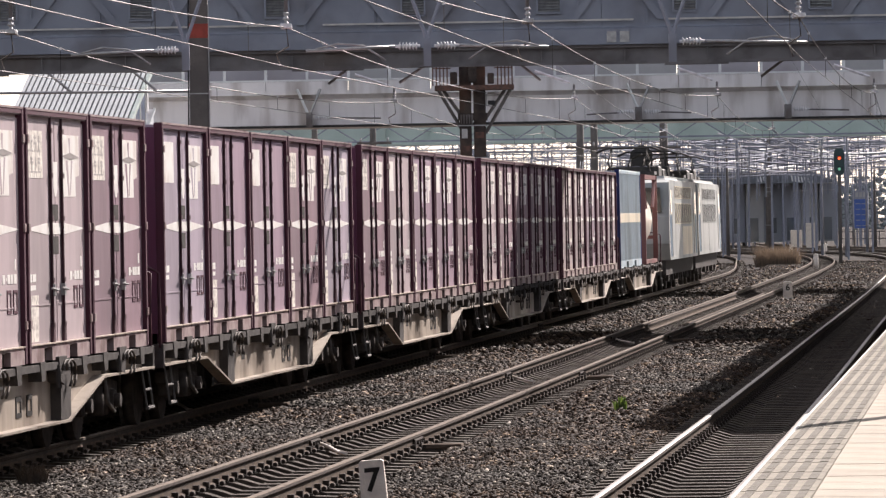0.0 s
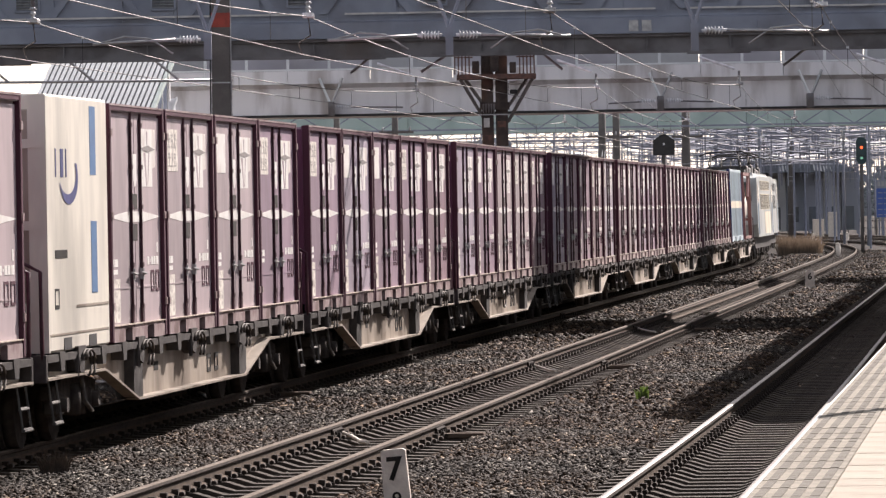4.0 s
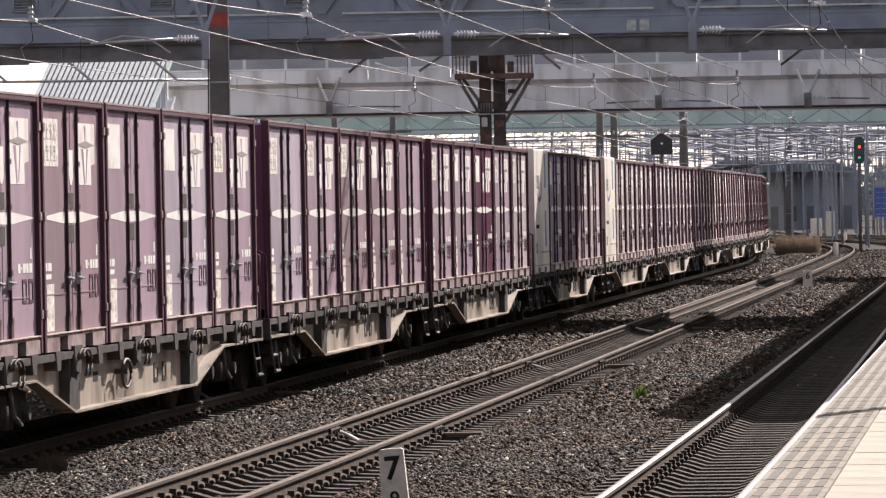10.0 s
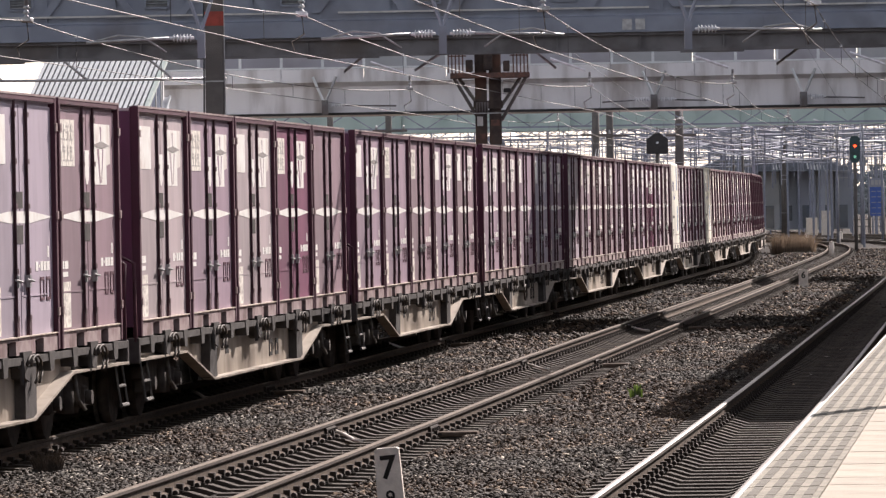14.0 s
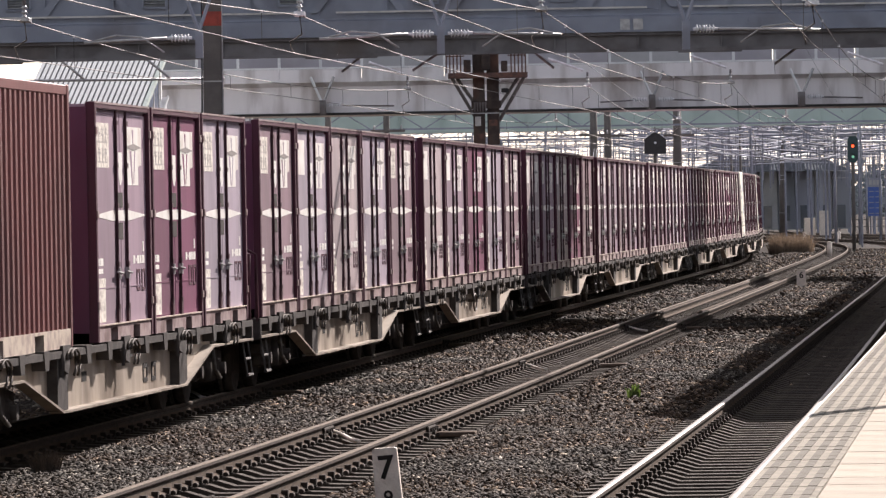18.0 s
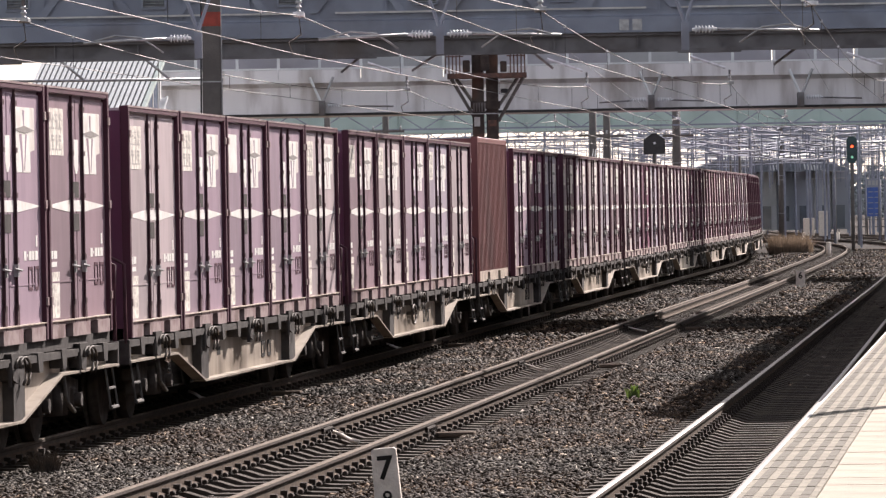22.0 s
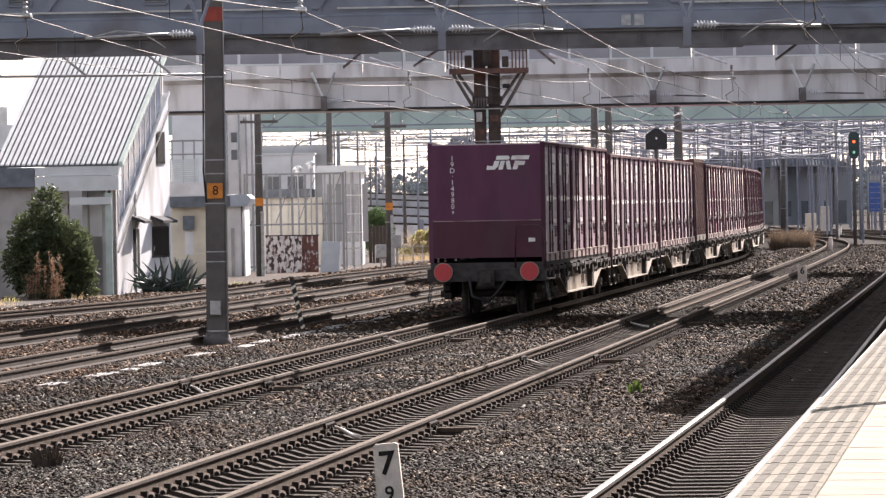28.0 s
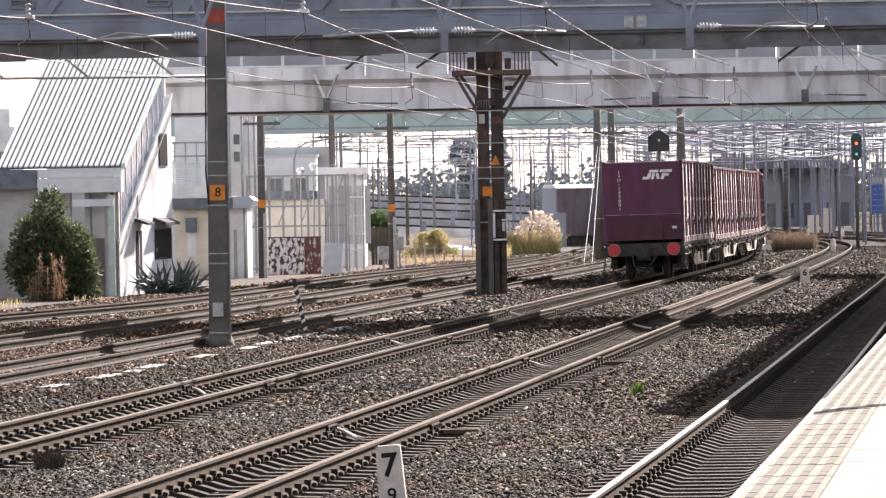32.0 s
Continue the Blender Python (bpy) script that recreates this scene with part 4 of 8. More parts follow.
        for sx in (-1, 1):
            bm = bmesh.new()
            for dy in (-0.22, 0.22):
                rod(bm, (sx * 1.2, sy * 9.35 + dy, 0.75), (sx * 1.26, sy * 9.35 + dy, 0.30), 0.013, 6)
            rod(bm, (sx * 1.26, sy * 9.35 - 0.22, 0.30), (sx * 1.26, sy * 9.35 + 0.22, 0.30), 0.022, 6)
            rod(bm, (sx * 1.23, sy * 9.35 - 0.22, 0.5), (sx * 1.23, sy * 9.35 + 0.22, 0.5), 0.018, 6)
            part("footstep", bm, M_STEP, w, "pale hanging footstep")
        bm = bmesh.new()
        tube(bm, [(1.2, sy * 9.82, 0.9), (1.2, sy * 9.86, 1.78), (1.05, sy * 9.86, 1.86), (0.62, sy * 9.86, 1.86), (0.6, sy * 9.82, 0.95)], 0.022, 6)
        part("handrail", bm, M_RODS, w)
        # bogie
        by = sy * 7.1
        bm = bmesh.new()
        box(bm, -0.85, 0.85, by - 0.2, by + 0.2, 0.42, 0.68)
        bogie = part("bogie", bm, M_BOGIE, w)
        for sx in (-1, 1):
            bm = bmesh.new()
            x = sx * 0.98
            prism(bm, [(by - 1.3, 0.50), (by - 1.3, 0.62), (by - 0.5, 0.70), (by + 0.5, 0.70), (by + 1.3, 0.62), (by + 1.3, 0.50), (by + 0.55, 0.36), (by - 0.55, 0.36)], "x", x - 0.06, x + 0.06)
            for o in (-0.95, 0.95):
                box(bm, x - 0.09, x + 0.09, by + o - 0.13, by + o + 0.13, 0.32, 0.56, bevel=0.03)
                rod(bm, (x, by + o, 0.43), (x + sx * 0.16, by + o, 0.43), 0.075, 10)
            for o in (-0.14, 0.14):
                rod(bm, (x + sx * 0.06, by + o, 0.3), (x + sx * 0.06, by + o, 0.62), 0.09, 8)
            part("side_frame", bm, M_BOGIE, bogie)
            bm = bmesh.new()
            tube(bm, [(sx * 1.14, by - 0.2, 0.78), (sx * 1.16, by - 0.1, 0.45), (sx * 1.16, by + 0.35, 0.33)], 0.025, 5)
            part("brake_hanger", bm, M_STEP, bogie)
        for o in (-0.95, 0.95):
            bm = bmesh.new()
            for sx in (-1, 1):
                rod(bm, (sx * 0.53, by + o, 0.43), (sx * 0.66, by + o, 0.43), 0.43, 22)
                rod(bm, (sx * 0.49, by + o, 0.43), (sx * 0.53, by + o, 0.43), 0.455, 22)
            rod(bm, (-0.6, by + o, 0.43), (0.6, by + o, 0.43), 0.08, 8)
            part("wheelset", bm, M_BOGIE, bogie)
    if last:
        bm = bmesh.new()
        box(bm, -1.18, 1.18, -9.72, 9.6, z + 0.011, z + 0.128)
        part("deck_packing", bm, M_UNDER, w, "dark packing beams under the containers")
        for sx in (-1, 1):
            bm = bmesh.new()
            rod(bm, (sx * 0.90, -9.90, 0.905), (sx * 0.90, -9.93, 0.905), 0.185, 28)
            d = part("tail_disc", bm, M_DISC, w, "red round tail disc")
            bm = bmesh.new()
            rod(bm, (sx * 0.90, -9.885, 0.905), (sx * 0.90, -9.912, 0.905), 0.200, 28)
            part("rim", bm, M_SILL, d)
        bm = bmesh.new()
        tube(bm, [(-0.35, -9.95, 0.8), (-0.3, -10.0, 0.4), (0.05, -10.0, 0.28)], 0.03, 6)
        tube(bm, [(0.42, -9.9, 0.75), (0.2, -9.98, 0.45), (0.05, -9.9, 0.3)], 0.03, 6)
        part("brake_hose", bm, M_BLACK, w)
    return w


def locomotive(body, panel, label):
    w = thing("electric_locomotive", Matrix(), label, "locomotive", "locomotives of the goods train")
    L = 8.9
    bm = bmesh.new()
    prism(bm, [(-L + 0.35, 1.0), (-L, 1.5), (-L + 0.1, 2.3), (-L + 0.6, 3.35), (-L + 1.2, 3.55), (L - 1.2, 3.55), (L - 0.6, 3.35), (L - 0.1, 2.3), (L, 1.5), (L - 0.35, 1.0)], "x", -1.36, 1.36)
    bmesh.ops.bevel(bm, geom=[e for e in bm.edges if abs(e.verts[0].co.z - e.verts[1].co.z) < 0.01 and e.verts[0].co.z > 3.5], offset=0.18, segments=3, affect="EDGES")
    part("body", bm, body, w)
    bm = bmesh.new()
    box(bm, 1.362, 1.368, -1.0, 5.2, 1.1, 2.0)
    part("side_panel", bm, panel, w)
    for sy in (-1, 1):
        bm = bmesh.new()
        box(bm, 1.362, 1.367, min(sy * 8.3, sy * 7.25), max(sy * 8.3, sy * 7.25), 1.1, 2.35)
        part("cab_panel", bm, M_LOCOBLUE, w, "slate blue cab side")
    for k in range(8):
        for z0, z1 in ((2.08, 2.72), (2.86, 3.25)):
            bm = bmesh.new()
            y = -5.2 + k * 1.3
            box(bm, 1.355, 1.375, y, y + 0.95, z0, z1)
            for q in range(4):
                box(bm, 1.370, 1.377, y + 0.08 + q * 0.23, y + 0.18 + q * 0.23, z0 + 0.03, z1 - 0.03, 1)
            part("louvre", bm, (panel, M_ROOFKIT), w, "louvre with dark upright slits")
    for sy in (-1, 1):
        bm = bmesh.new()
        for sx in (-1, 1):
            prism(bm, [(sx * 0.1, 2.45), (sx * 1.15, 2.45), (sx * 1.1, 3.2), (sx * 0.1, 3.2)] if sx > 0 else [(sx * 1.15, 2.45), (sx * 0.1, 2.45), (sx * 0.1, 3.2), (sx * 1.1, 3.2)], "y", sy * (L - 0.42), sy * (L - 0.08))
        part("windscreen", bm, M_GLASSDARK, w)
        bm = bmesh.new()
        box(bm, 1.355, 1.372, sy * 7.6 - 0.3, sy * 7.6 + 0.3, 2.4, 3.1)
        part("cab_window", bm, M_GLASSDARK, w)
        bm = bmesh.new()
        box(bm, 1.36, 1.375, sy * 6.8 - 0.35, sy * 6.8 + 0.35, 1.1, 3.2)
        part("cab_door", bm, body, w)
        # pantograph
        bm = bmesh.new()
        y = sy * 5.2
        box(bm, -0.8, 0.8, y - 0.7, y + 0.7, 3.62, 3.72)
        for sx in (-0.6, 0.6):
            tube(bm, [(sx, y - 0.6, 3.72), (sx, y + 0.9, 4.02), (sx * 0.9, y - 0.1, 4.42)], 0.03, 5)
            tube(bm, [(sx, y + 0.6, 3.72), (sx, y - 0.9, 4.02), (sx * 0.9, y + 0.1, 4.42)], 0.03, 5)
        for o in (-0.12, 0.12):
            tube(bm, [(-1.0, y + o, 4.34), (-0.7, y + o, 4.46), (0.7, y + o, 4.46), (1.0, y + o, 4.34)], 0.03, 5)
        part("pantograph", bm, M_ROOFKIT, w, "dark folded pantograph")
    bm = bmesh.new()
    for y0, y1, h_ in ((-3.4, -1.6, 0.35), (-1.0, 1.2, 0.28), (1.8, 3.3, 0.4)):
        box(bm, -0.8, 0.8, y0, y1, 3.55, 3.55 + h_, bevel=0.04)
    part("roof_gear", bm, M_ROOFKIT, w)
    bm = bmesh.new()
    box(bm, -1.2, 1.2, -L + 0.5, L - 0.5, 0.55, 1.0)
    part("underframe", bm, M_UNDER, w)
    for by in (-5.6, 0, 5.6):
        bm = bmesh.new()
        for sx in (-1, 1):
            box(bm, sx * 1.05 - 0.08, sx * 1.05 + 0.08, by - 1.7, by + 1.7, 0.45, 0.75, bevel=0.02)
            for o in (-1.25, 1.25):
                rod(bm, (sx * 0.53, by + o, 0.53), (sx * 0.68, by + o, 0.53), 0.53, 20)
                box(bm, sx * 1.12 - 0.08, sx * 1.12 + 0.08, by + o - 0.2, by + o + 0.2, 0.35, 0.75)
            rod(bm, (sx * 1.14, by + 0.4, 0.3), (sx * 1.14, by + 0.4, 0.9), 0.05, 6)
        part("bogie", bm, M_BOGIE, w)
    return w


TRAIN = []      # (thing, wagon number counted from the locomotives, distance along the wagon, height)


def build_train():
    protos = {}

    def std(key):
        tint, sheet, ribbed, worn = key
        if key not in protos:
            names = ("faded mauve", "dark plum", "pale dusty rose", "brownish mauve", "pale lilac grey")
            c = container_12ft(TINTS[tint], sheet, ribbed, False, worn)
            c["label"] = names[tint] + (" ribbed" if ribbed else "") + " steel freight container with white stripe and emblem"
            protos[key] = c
            return c
        return copy_thing(protos[key], Matrix())

    wagons = [flat_wagon(), flat_wagon(wheel=False)]
    used = [False, False]
    cream = None
    rng = random.Random(11)
    LAYOUT = {8: {0: "cream"}, 9: {0: "cream"}, 10: {2: "rib"}, 15: {2: "plum"}, 17: {3: "plum"}}
    for k in range(1, 21):
        q = 0 if k % 3 == 0 else 1
        w = flat_wagon(True) if k == 20 else (copy_thing(wagons[q], Matrix()) if used[q] else wagons[q])
        used[q] = True
        lift = 0.11 if k == 20 else 0.0
        TRAIN.append((w, k, 0.0, 0.0))
        if k == 1:
            c = ribbed_box(9.4, 2.6, M_SKYBLUE, M_DEEPBLUE, "long_container", 24, "pale blue long container with a deep blue end")
            bm = bmesh.new()
            box(bm, CW - 0.010, CW - 0.006, -4.4, 4.4, 1.2, 1.45)
            part("band", bm, M_LOCOCREAM, c, "cream waist band")
            TRAIN.append((c, k, -4.75, FLOOR))
            TRAIN.append((tank_container(), k, 5.0, FLOOR))
            continue
        slots = range(5)
        if k == 17:
            c = ribbed_box(6.06, 2.64, M_RIBRED, M_RIBRED, "ribbed_container", 22, "oxide red ribbed steel container, taller than its neighbours")
            TRAIN.append((c, k, -6.45, FLOOR))
            slots = (2, 3, 4)
        for i in slots:
            y = -7.69 + i * 3.845
            what = LAYOUT.get(k, {}).get(i)
            if what == "cream":
                if cream is None:
                    cream = cream_container()
                    c = cream
                else:
                    c = copy_thing(cream, Matrix())
            elif k == 20 and i == 0:
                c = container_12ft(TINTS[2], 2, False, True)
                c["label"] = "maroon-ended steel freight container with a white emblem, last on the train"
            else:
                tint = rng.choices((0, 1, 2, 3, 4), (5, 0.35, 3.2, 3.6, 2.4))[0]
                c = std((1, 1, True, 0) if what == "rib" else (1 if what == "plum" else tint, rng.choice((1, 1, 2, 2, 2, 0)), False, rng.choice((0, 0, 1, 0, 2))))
            TRAIN.append((c, k, y, FLOOR + lift))
    TRAIN.append((locomotive(M_LOCO, M_LOCOCREAM, "grey and cream electric locomotive with louvred sides"), 0, 0.9, 0.0))
    TRAIN.append((locomotive(M_LOCO, M_LOCO, "pale grey electric locomotive leading the train"), -1, 0.2, 0.0))


def motions():
    times = [2.0 * i for i in range(17)]
    for ob, k, y, z in TRAIN:
        rows = []
        for t in times:
            s = run_at(t) + 4.14 - WAGON * (k - 10)
            if k < 1:
                s = run_at(t) + 4.14 + WAGON * 9 + 10.2 + (10.9 if k == 0 else 29.7)
                rows.append((t, on_track(s, goods_off(s), 0.0) @ canted(s)))
                continue
            # a wagon lies on the chord between its two bogies
            a, b = along(s - 7.1, goods_off(s - 7.1)), along(s + 7.1, goods_off(s + 7.1))
            th = math.atan2(b[0] - a[0], b[1] - a[1])
            m = Matrix.Translation(((a[0] + b[0]) / 2, (a[1] + b[1]) / 2, 0)) @ Matrix.Rotation(-th, 4, "Z")
            rows.append((t, m @ canted(s) @ Matrix.Translation((0, y, z))))
        walk(ob, rows)


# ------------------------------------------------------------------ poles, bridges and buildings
# Far steel made paler and bluer, with distance haze in its colour.
M_FARMAST = material("haze_tinted_far_steel", (0.285, 0.30, 0.36), 0.8, 0, (0.23, 0.243, 0.29), 3, spec=0.1)


M_TARPOLE = material("dark_tarred_pole", (0.085, 0.066, 0.056), 0.85, 0, (0.045, 0.036, 0.032), 3, 0.3, 40, (0.15, 0.085, 0.062), 1.3, spec=0.2)


def build_poles():
    # slightly leaning concrete pole with a numbered orange plate
    x, y = -4.10, 100.1
    p = thing("utility_pole", pose(x, y, -0.28, 0, 0.35, 0), "dark square concrete pole with orange number plate and red top band", "pole")
    bm = bmesh.new()
    for z0, z1, w0, w1 in ((0, 9.0, 0.185, 0.155),):
        A = [bm.verts.new((a * w0, b * w0, z0)) for a, b in ((-1, -1), (1, -1), (1, 1), (-1, 1))]
        B = [bm.verts.new((a * w1, b * w1, z1)) for a, b in ((-1, -1), (1, -1), (1, 1), (-1, 1))]
        for i in range(4):
            bm.faces.new((A[i], A[(i + 1) % 4], B[(i + 1) % 4], B[i]))
        bm.faces.new(A)
        bm.faces.new(B)
    bmesh.ops.bevel(bm, geom=[e for e in bm.edges if abs(e.verts[0].co.z - e.verts[1].co.z) > 1], offset=0.02, segments=2, affect="EDGES")
    part("shaft", bm, M_POLE, p)
    bm = bmesh.new()
    rod(bm, (0, 0, 0), (0, 0, 0.32), 0.34, 12, 0.22)
    part("footing", bm, M_POLE, p)
    for z in (0.36, 1.62, 1.80, 2.68, 3.22, 3.47, 4.98):
        bm = bmesh.new()
        w = 0.19 - 0.0033 * z
        box(bm, -w, w, -w, w, z, z + 0.022)
        part("steel_band", bm, M_GALV, p)
    bm = bmesh.new()
    box(bm, -0.172, 0.172, -0.172, 0.172, 6.0, 6.26)
    part("red_band", bm, M_REDBAND, p, "red paint band")
    bm = bmesh.new()
    box(bm, -0.14, 0.14, -0.215, -0.19, 2.78, 3.06)
    plate = part("number_plate", bm, M_ORANGE, p, "orange number plate")
    me = text_mesh("8", 0.24)
    me.materials.append(M_DIGIT)
    part("digit", me, None, plate, m=pose(0.01, -0.222, 2.92, 90, 0, 0))
    bm = bmesh.new()
    box(bm, -0.11, 0.09, -0.30, -0.19, 0.66, 0.92, bevel=0.01)
    part("junction_box", bm, M_GALV, p, "small grey metal box")
    bm = bmesh.new()
    rod(bm, (0.2, -0.1, 0.1), (0.165, -0.1, 6.6), 0.022, 6)
    part("conduit", bm, M_GALV, p)
    bm = bmesh.new()
    tube(bm, [(-0.18, -0.12, 7.0), (-0.2, -0.12, 4.2), (-0.21, -0.15, 3.3), (-0.16, -0.2, 2.7)], 0.016, 5)
    part("cable", bm, M_BLACK, p)

    # twin pole with a caged platform
    p = thing("signal_pole", pose(1.38, 153.0, -0.25), "dark twin-column pole with brackets, cage platform and warning plates", "pole")
    for dx, w in ((-0.205, 0.165), (0.19, 0.17)):
        bm = bmesh.new()
        box(bm, dx - w, dx + w, -0.17, 0.17, 0, 8.5, bevel=0.03)
        part("column", bm, M_TARPOLE, p, "dark mottled column")
    for x0, x1, z0, z1 in ((-0.62, -0.42, 6.36, 6.70), (-0.12, 0.12, 6.4, 7.1), (0.42, 0.60, 6.36, 6.66), (-0.55, 0.6, 7.35, 7.43)):
        bm = bmesh.new()
        box(bm, x0, x1, -0.5, -0.2, z0, z1, bevel=0.02)
        part("gear_box", bm, M_TARPOLE, p, "dark switch gear on the cage platform")
    for z, x0, x1, r in ((3.32, -0.45, 0.43, 0.012), (3.62, -0.45, 0.43, 0.012), (4.3, -0.45, 0.43, 0.012), (2.1, -0.45, 0.43, 0.012), (5.2, -0.45, 0.43, 0.012)):
        bm = bmesh.new()
        box(bm, x0, x1, -0.185, -0.172, z, z + 0.03)
        part("steel_band", bm, M_GALV, p)
    for dx in (-0.40, -0.05, 0.12, 0.32):
        bm = bmesh.new()
        box(bm, dx - 0.07, dx + 0.07, -0.27, -0.19, 0.0, 2.75)
        part("cable_cover", bm, M_TARPOLE if dx > 0 else M_POLE, p)
    bm = bmesh.new()
    box(bm, 0.11, 0.34, -0.42, -0.27, 1.70, 2.38, bevel=0.02)
    relay = part("relay_box", bm, M_TARPOLE, p, "dark relay box")
    bm = bmesh.new()
    box(bm, 0.02, 0.085, -0.46, -0.27, 1.68, 2.36)
    part("side_plate", bm, M_CONCLIGHT, relay, "pale side plate")
    bm = bmesh.new()
    for x in (0.28, 0.37, 0.46):
        box(bm, x, x + 0.065, -0.50, -0.43, 1.86, 2.12, bevel=0.008)
    part("terminal_strip", bm, M_CONCLIGHT, relay, "pale terminal strip")
    bm = bmesh.new()
    box(bm, 0.26, 0.54, -0.53, -0.28, 2.15, 2.19)
    part("terminal_cover", bm, M_INSUL, relay, "white terminal cover")
    for z in (1.60, 2.40):
        bm = bmesh.new()
        box(bm, 0.02, 0.40, -0.5, -0.27, z, z + 0.05)
        part("bracket", bm, M_INSUL, p)
    for x0, x1, z in ((-0.30, -0.08, 4.48), (0.06, 0.30, 4.86)):
        bm = bmesh.new()
        box(bm, x0, x1, -0.20, -0.175, z, z + 0.17)
        part("red_plate", bm, M_RUST, p, "faded rust-red plate")
    bm = bmesh.new()
    box(bm, -0.42, 0.40, -0.24, -0.20, 5.34, 5.56)
    part("collar", bm, M_TARPOLE, p)
    for k in range(5):
        bm = bmesh.new()
        x = -0.34 + k * 0.075
        prism(bm, [(x, 5.26), (x + 0.03, 5.26), (x + 0.045, 5.52), (x - 0.015, 5.52)], "y", -0.27, -0.245)
        part("collar_fin", bm, M_DARKSTEEL, p)
    bm = bmesh.new()
    box(bm, 0.42, 0.62, -0.3, 0.0, 5.78, 5.9, bevel=0.02)
    part("gear_box", bm, M_BLACK, p)
    bm = bmesh.new()
    prism(bm, [(-0.02, 3.70), (0.26, 3.70), (0.12, 3.98)], "y", -0.26, -0.24)
    part("warning_triangle", bm, M_ORANGE, p, "orange triangular plate")
    bm = bmesh.new()
    box(bm, -0.25, 0.02, -0.26, -0.24, 2.84, 3.10)
    part("number_plate", bm, M_ORANGE, p, "faded orange plate")
    bm = bmesh.new()
    box(bm, -0.32, -0.16, -0.26, -0.24, 4.86, 5.12)
    part("white_plate", bm, M_WHITE, p)
    bm = bmesh.new()
    box(bm, -1.05, 1.15, -0.7, 0.7, 6.2, 6.33)
    part("platform", bm, M_RUST, p, "rusty cage platform")
    for sx in (-1, 1):
        bm = bmesh.new()
        rod(bm, (sx * 0.3 + 0.05, 0, 5.0), (sx * 1.0 + 0.05, -0.4, 6.2), 0.05, 6)
        rod(bm, (sx * 0.3 + 0.05, 0, 5.4), (sx * 0.85 + 0.05, 0.4, 6.2), 0.05, 6)
        part("brace", bm, M_POLE, p)
        for i in range(5):
            bm = bmesh.new()
            xx = sx * (1.1 - i * 0.1)
            rod(bm, (xx, -0.68, 6.33), (xx, -0.68, 7.2), 0.02, 5)
            part("guard_post", bm, M_RUST, p)
        for zz in (6.8, 7.2):
            bm = bmesh.new()
            tube(bm, [(sx * 0.6, -0.68, zz), (sx * 1.08, -0.68, zz), (sx * 1.1, -0.66, zz), (sx * 1.1, 0.68, zz)], 0.02, 5)
            part("guard_rail", bm, M_RUST, p, "rusty guard rail")

    for name, x, y, w, h, n in (("utility_pole", -6.7, 204, 0.16, 9.5, 2.55), ("utility_pole", -2.05, 222, 0.16, 9.0, 2.3), ("utility_pole", -4.86, 245, 0.17, 9.5, 0), ("utility_pole", 7.0, 246, 0.21, 8.0, 0), ("utility_pole", 7.75, 250, 0.21, 8.0, 0), ("utility_pole", 11.0, 252, 0.24, 8.4, 0), ("utility_pole", 23.8, 380, 0.26, 10, 0)):
        bm = bmesh.new()
        rod(bm, (0, 0, 0), (0, 0, h), w, 12, w * 0.75)
        p = thing(name, pose(x, y, -0.45), "dark weathered overhead-line pole", "pole", "overhead-line poles")
        part("shaft", bm, M_POLE, p)
        if n:
            bm = bmesh.new()
            box(bm, -0.14, 0.16, -w - 0.03, -w, n + 0.3, n + 0.6)
            part("number_plate", bm, M_ORANGE, p, "orange plate")
            bm = bmesh.new()
            box(bm, 0.05, 0.17, -w - 0.12, -w + 0.02, 0.0, n + 0.1)
            part("cable_cover", bm, M_GALV, p)
        for z in (2.1, 4.4, 4.7):
            bm = bmesh.new()
            rod(bm, (0, 0, z), (0, 0, z + 0.04), w * 1.03, 12)
            part("steel_band", bm, M_GALV, p)
        bm = bmesh.new()
        box(bm, -0.65, 0.75, -w - 0.08, -w + 0.02, 5.92, 6.02)
        part("cross_arm", bm, M_POLE, p)
        for xx in (-0.5, 0.6):
            bm = bmesh.new()
            rod(bm, (xx, -w - 0.03, 6.02), (xx, -w - 0.03, 6.2), 0.05, 8, 0.03)
            part("pin_insulator", bm, M_GALV, p)
    # slanting stay wires
    for dx in (0.0, 0.35):
        g = thing("stay_wire", Matrix(), "pale slanting stay wire anchored in the ballast", "wire", "stay wires")
        bm = bmesh.new()
        rod(bm, (5.75 + dx, 226, -0.4), (7.0 + dx * 0.3, 245.7, 4.9), 0.011, 6)
        part("wire", bm, M_INSUL, g)


M_HAZEPANEL = material("pale_grey_panel", (0.83, 0.84, 0.85), 0.7, 0, (0.76, 0.77, 0.78), 0.8, 0, 10, (0.60, 0.60, 0.60), 0.5)


def louvre_mesh():
    bm = bmesh.new()
    for x0, x1, z0, z1 in ((-0.28, -0.24, 0, 0.66), (0.24, 0.28, 0, 0.66), (-0.28, 0.28, 0, 0.04), (-0.28, 0.28, 0.62, 0.66)):
        box(bm, x0, x1, -0.06, 0.0, z0, z1, 1)
    for i in range(9):
        z = 0.06 + i * 0.062
        prism(bm, [(-0.05, z), (-0.045, z + 0.012), (0.0, z + 0.055), (0.0, z + 0.04)], "x", -0.24, 0.24)
    return finish("louvre", bm, (M_GALV, M_STEEL))


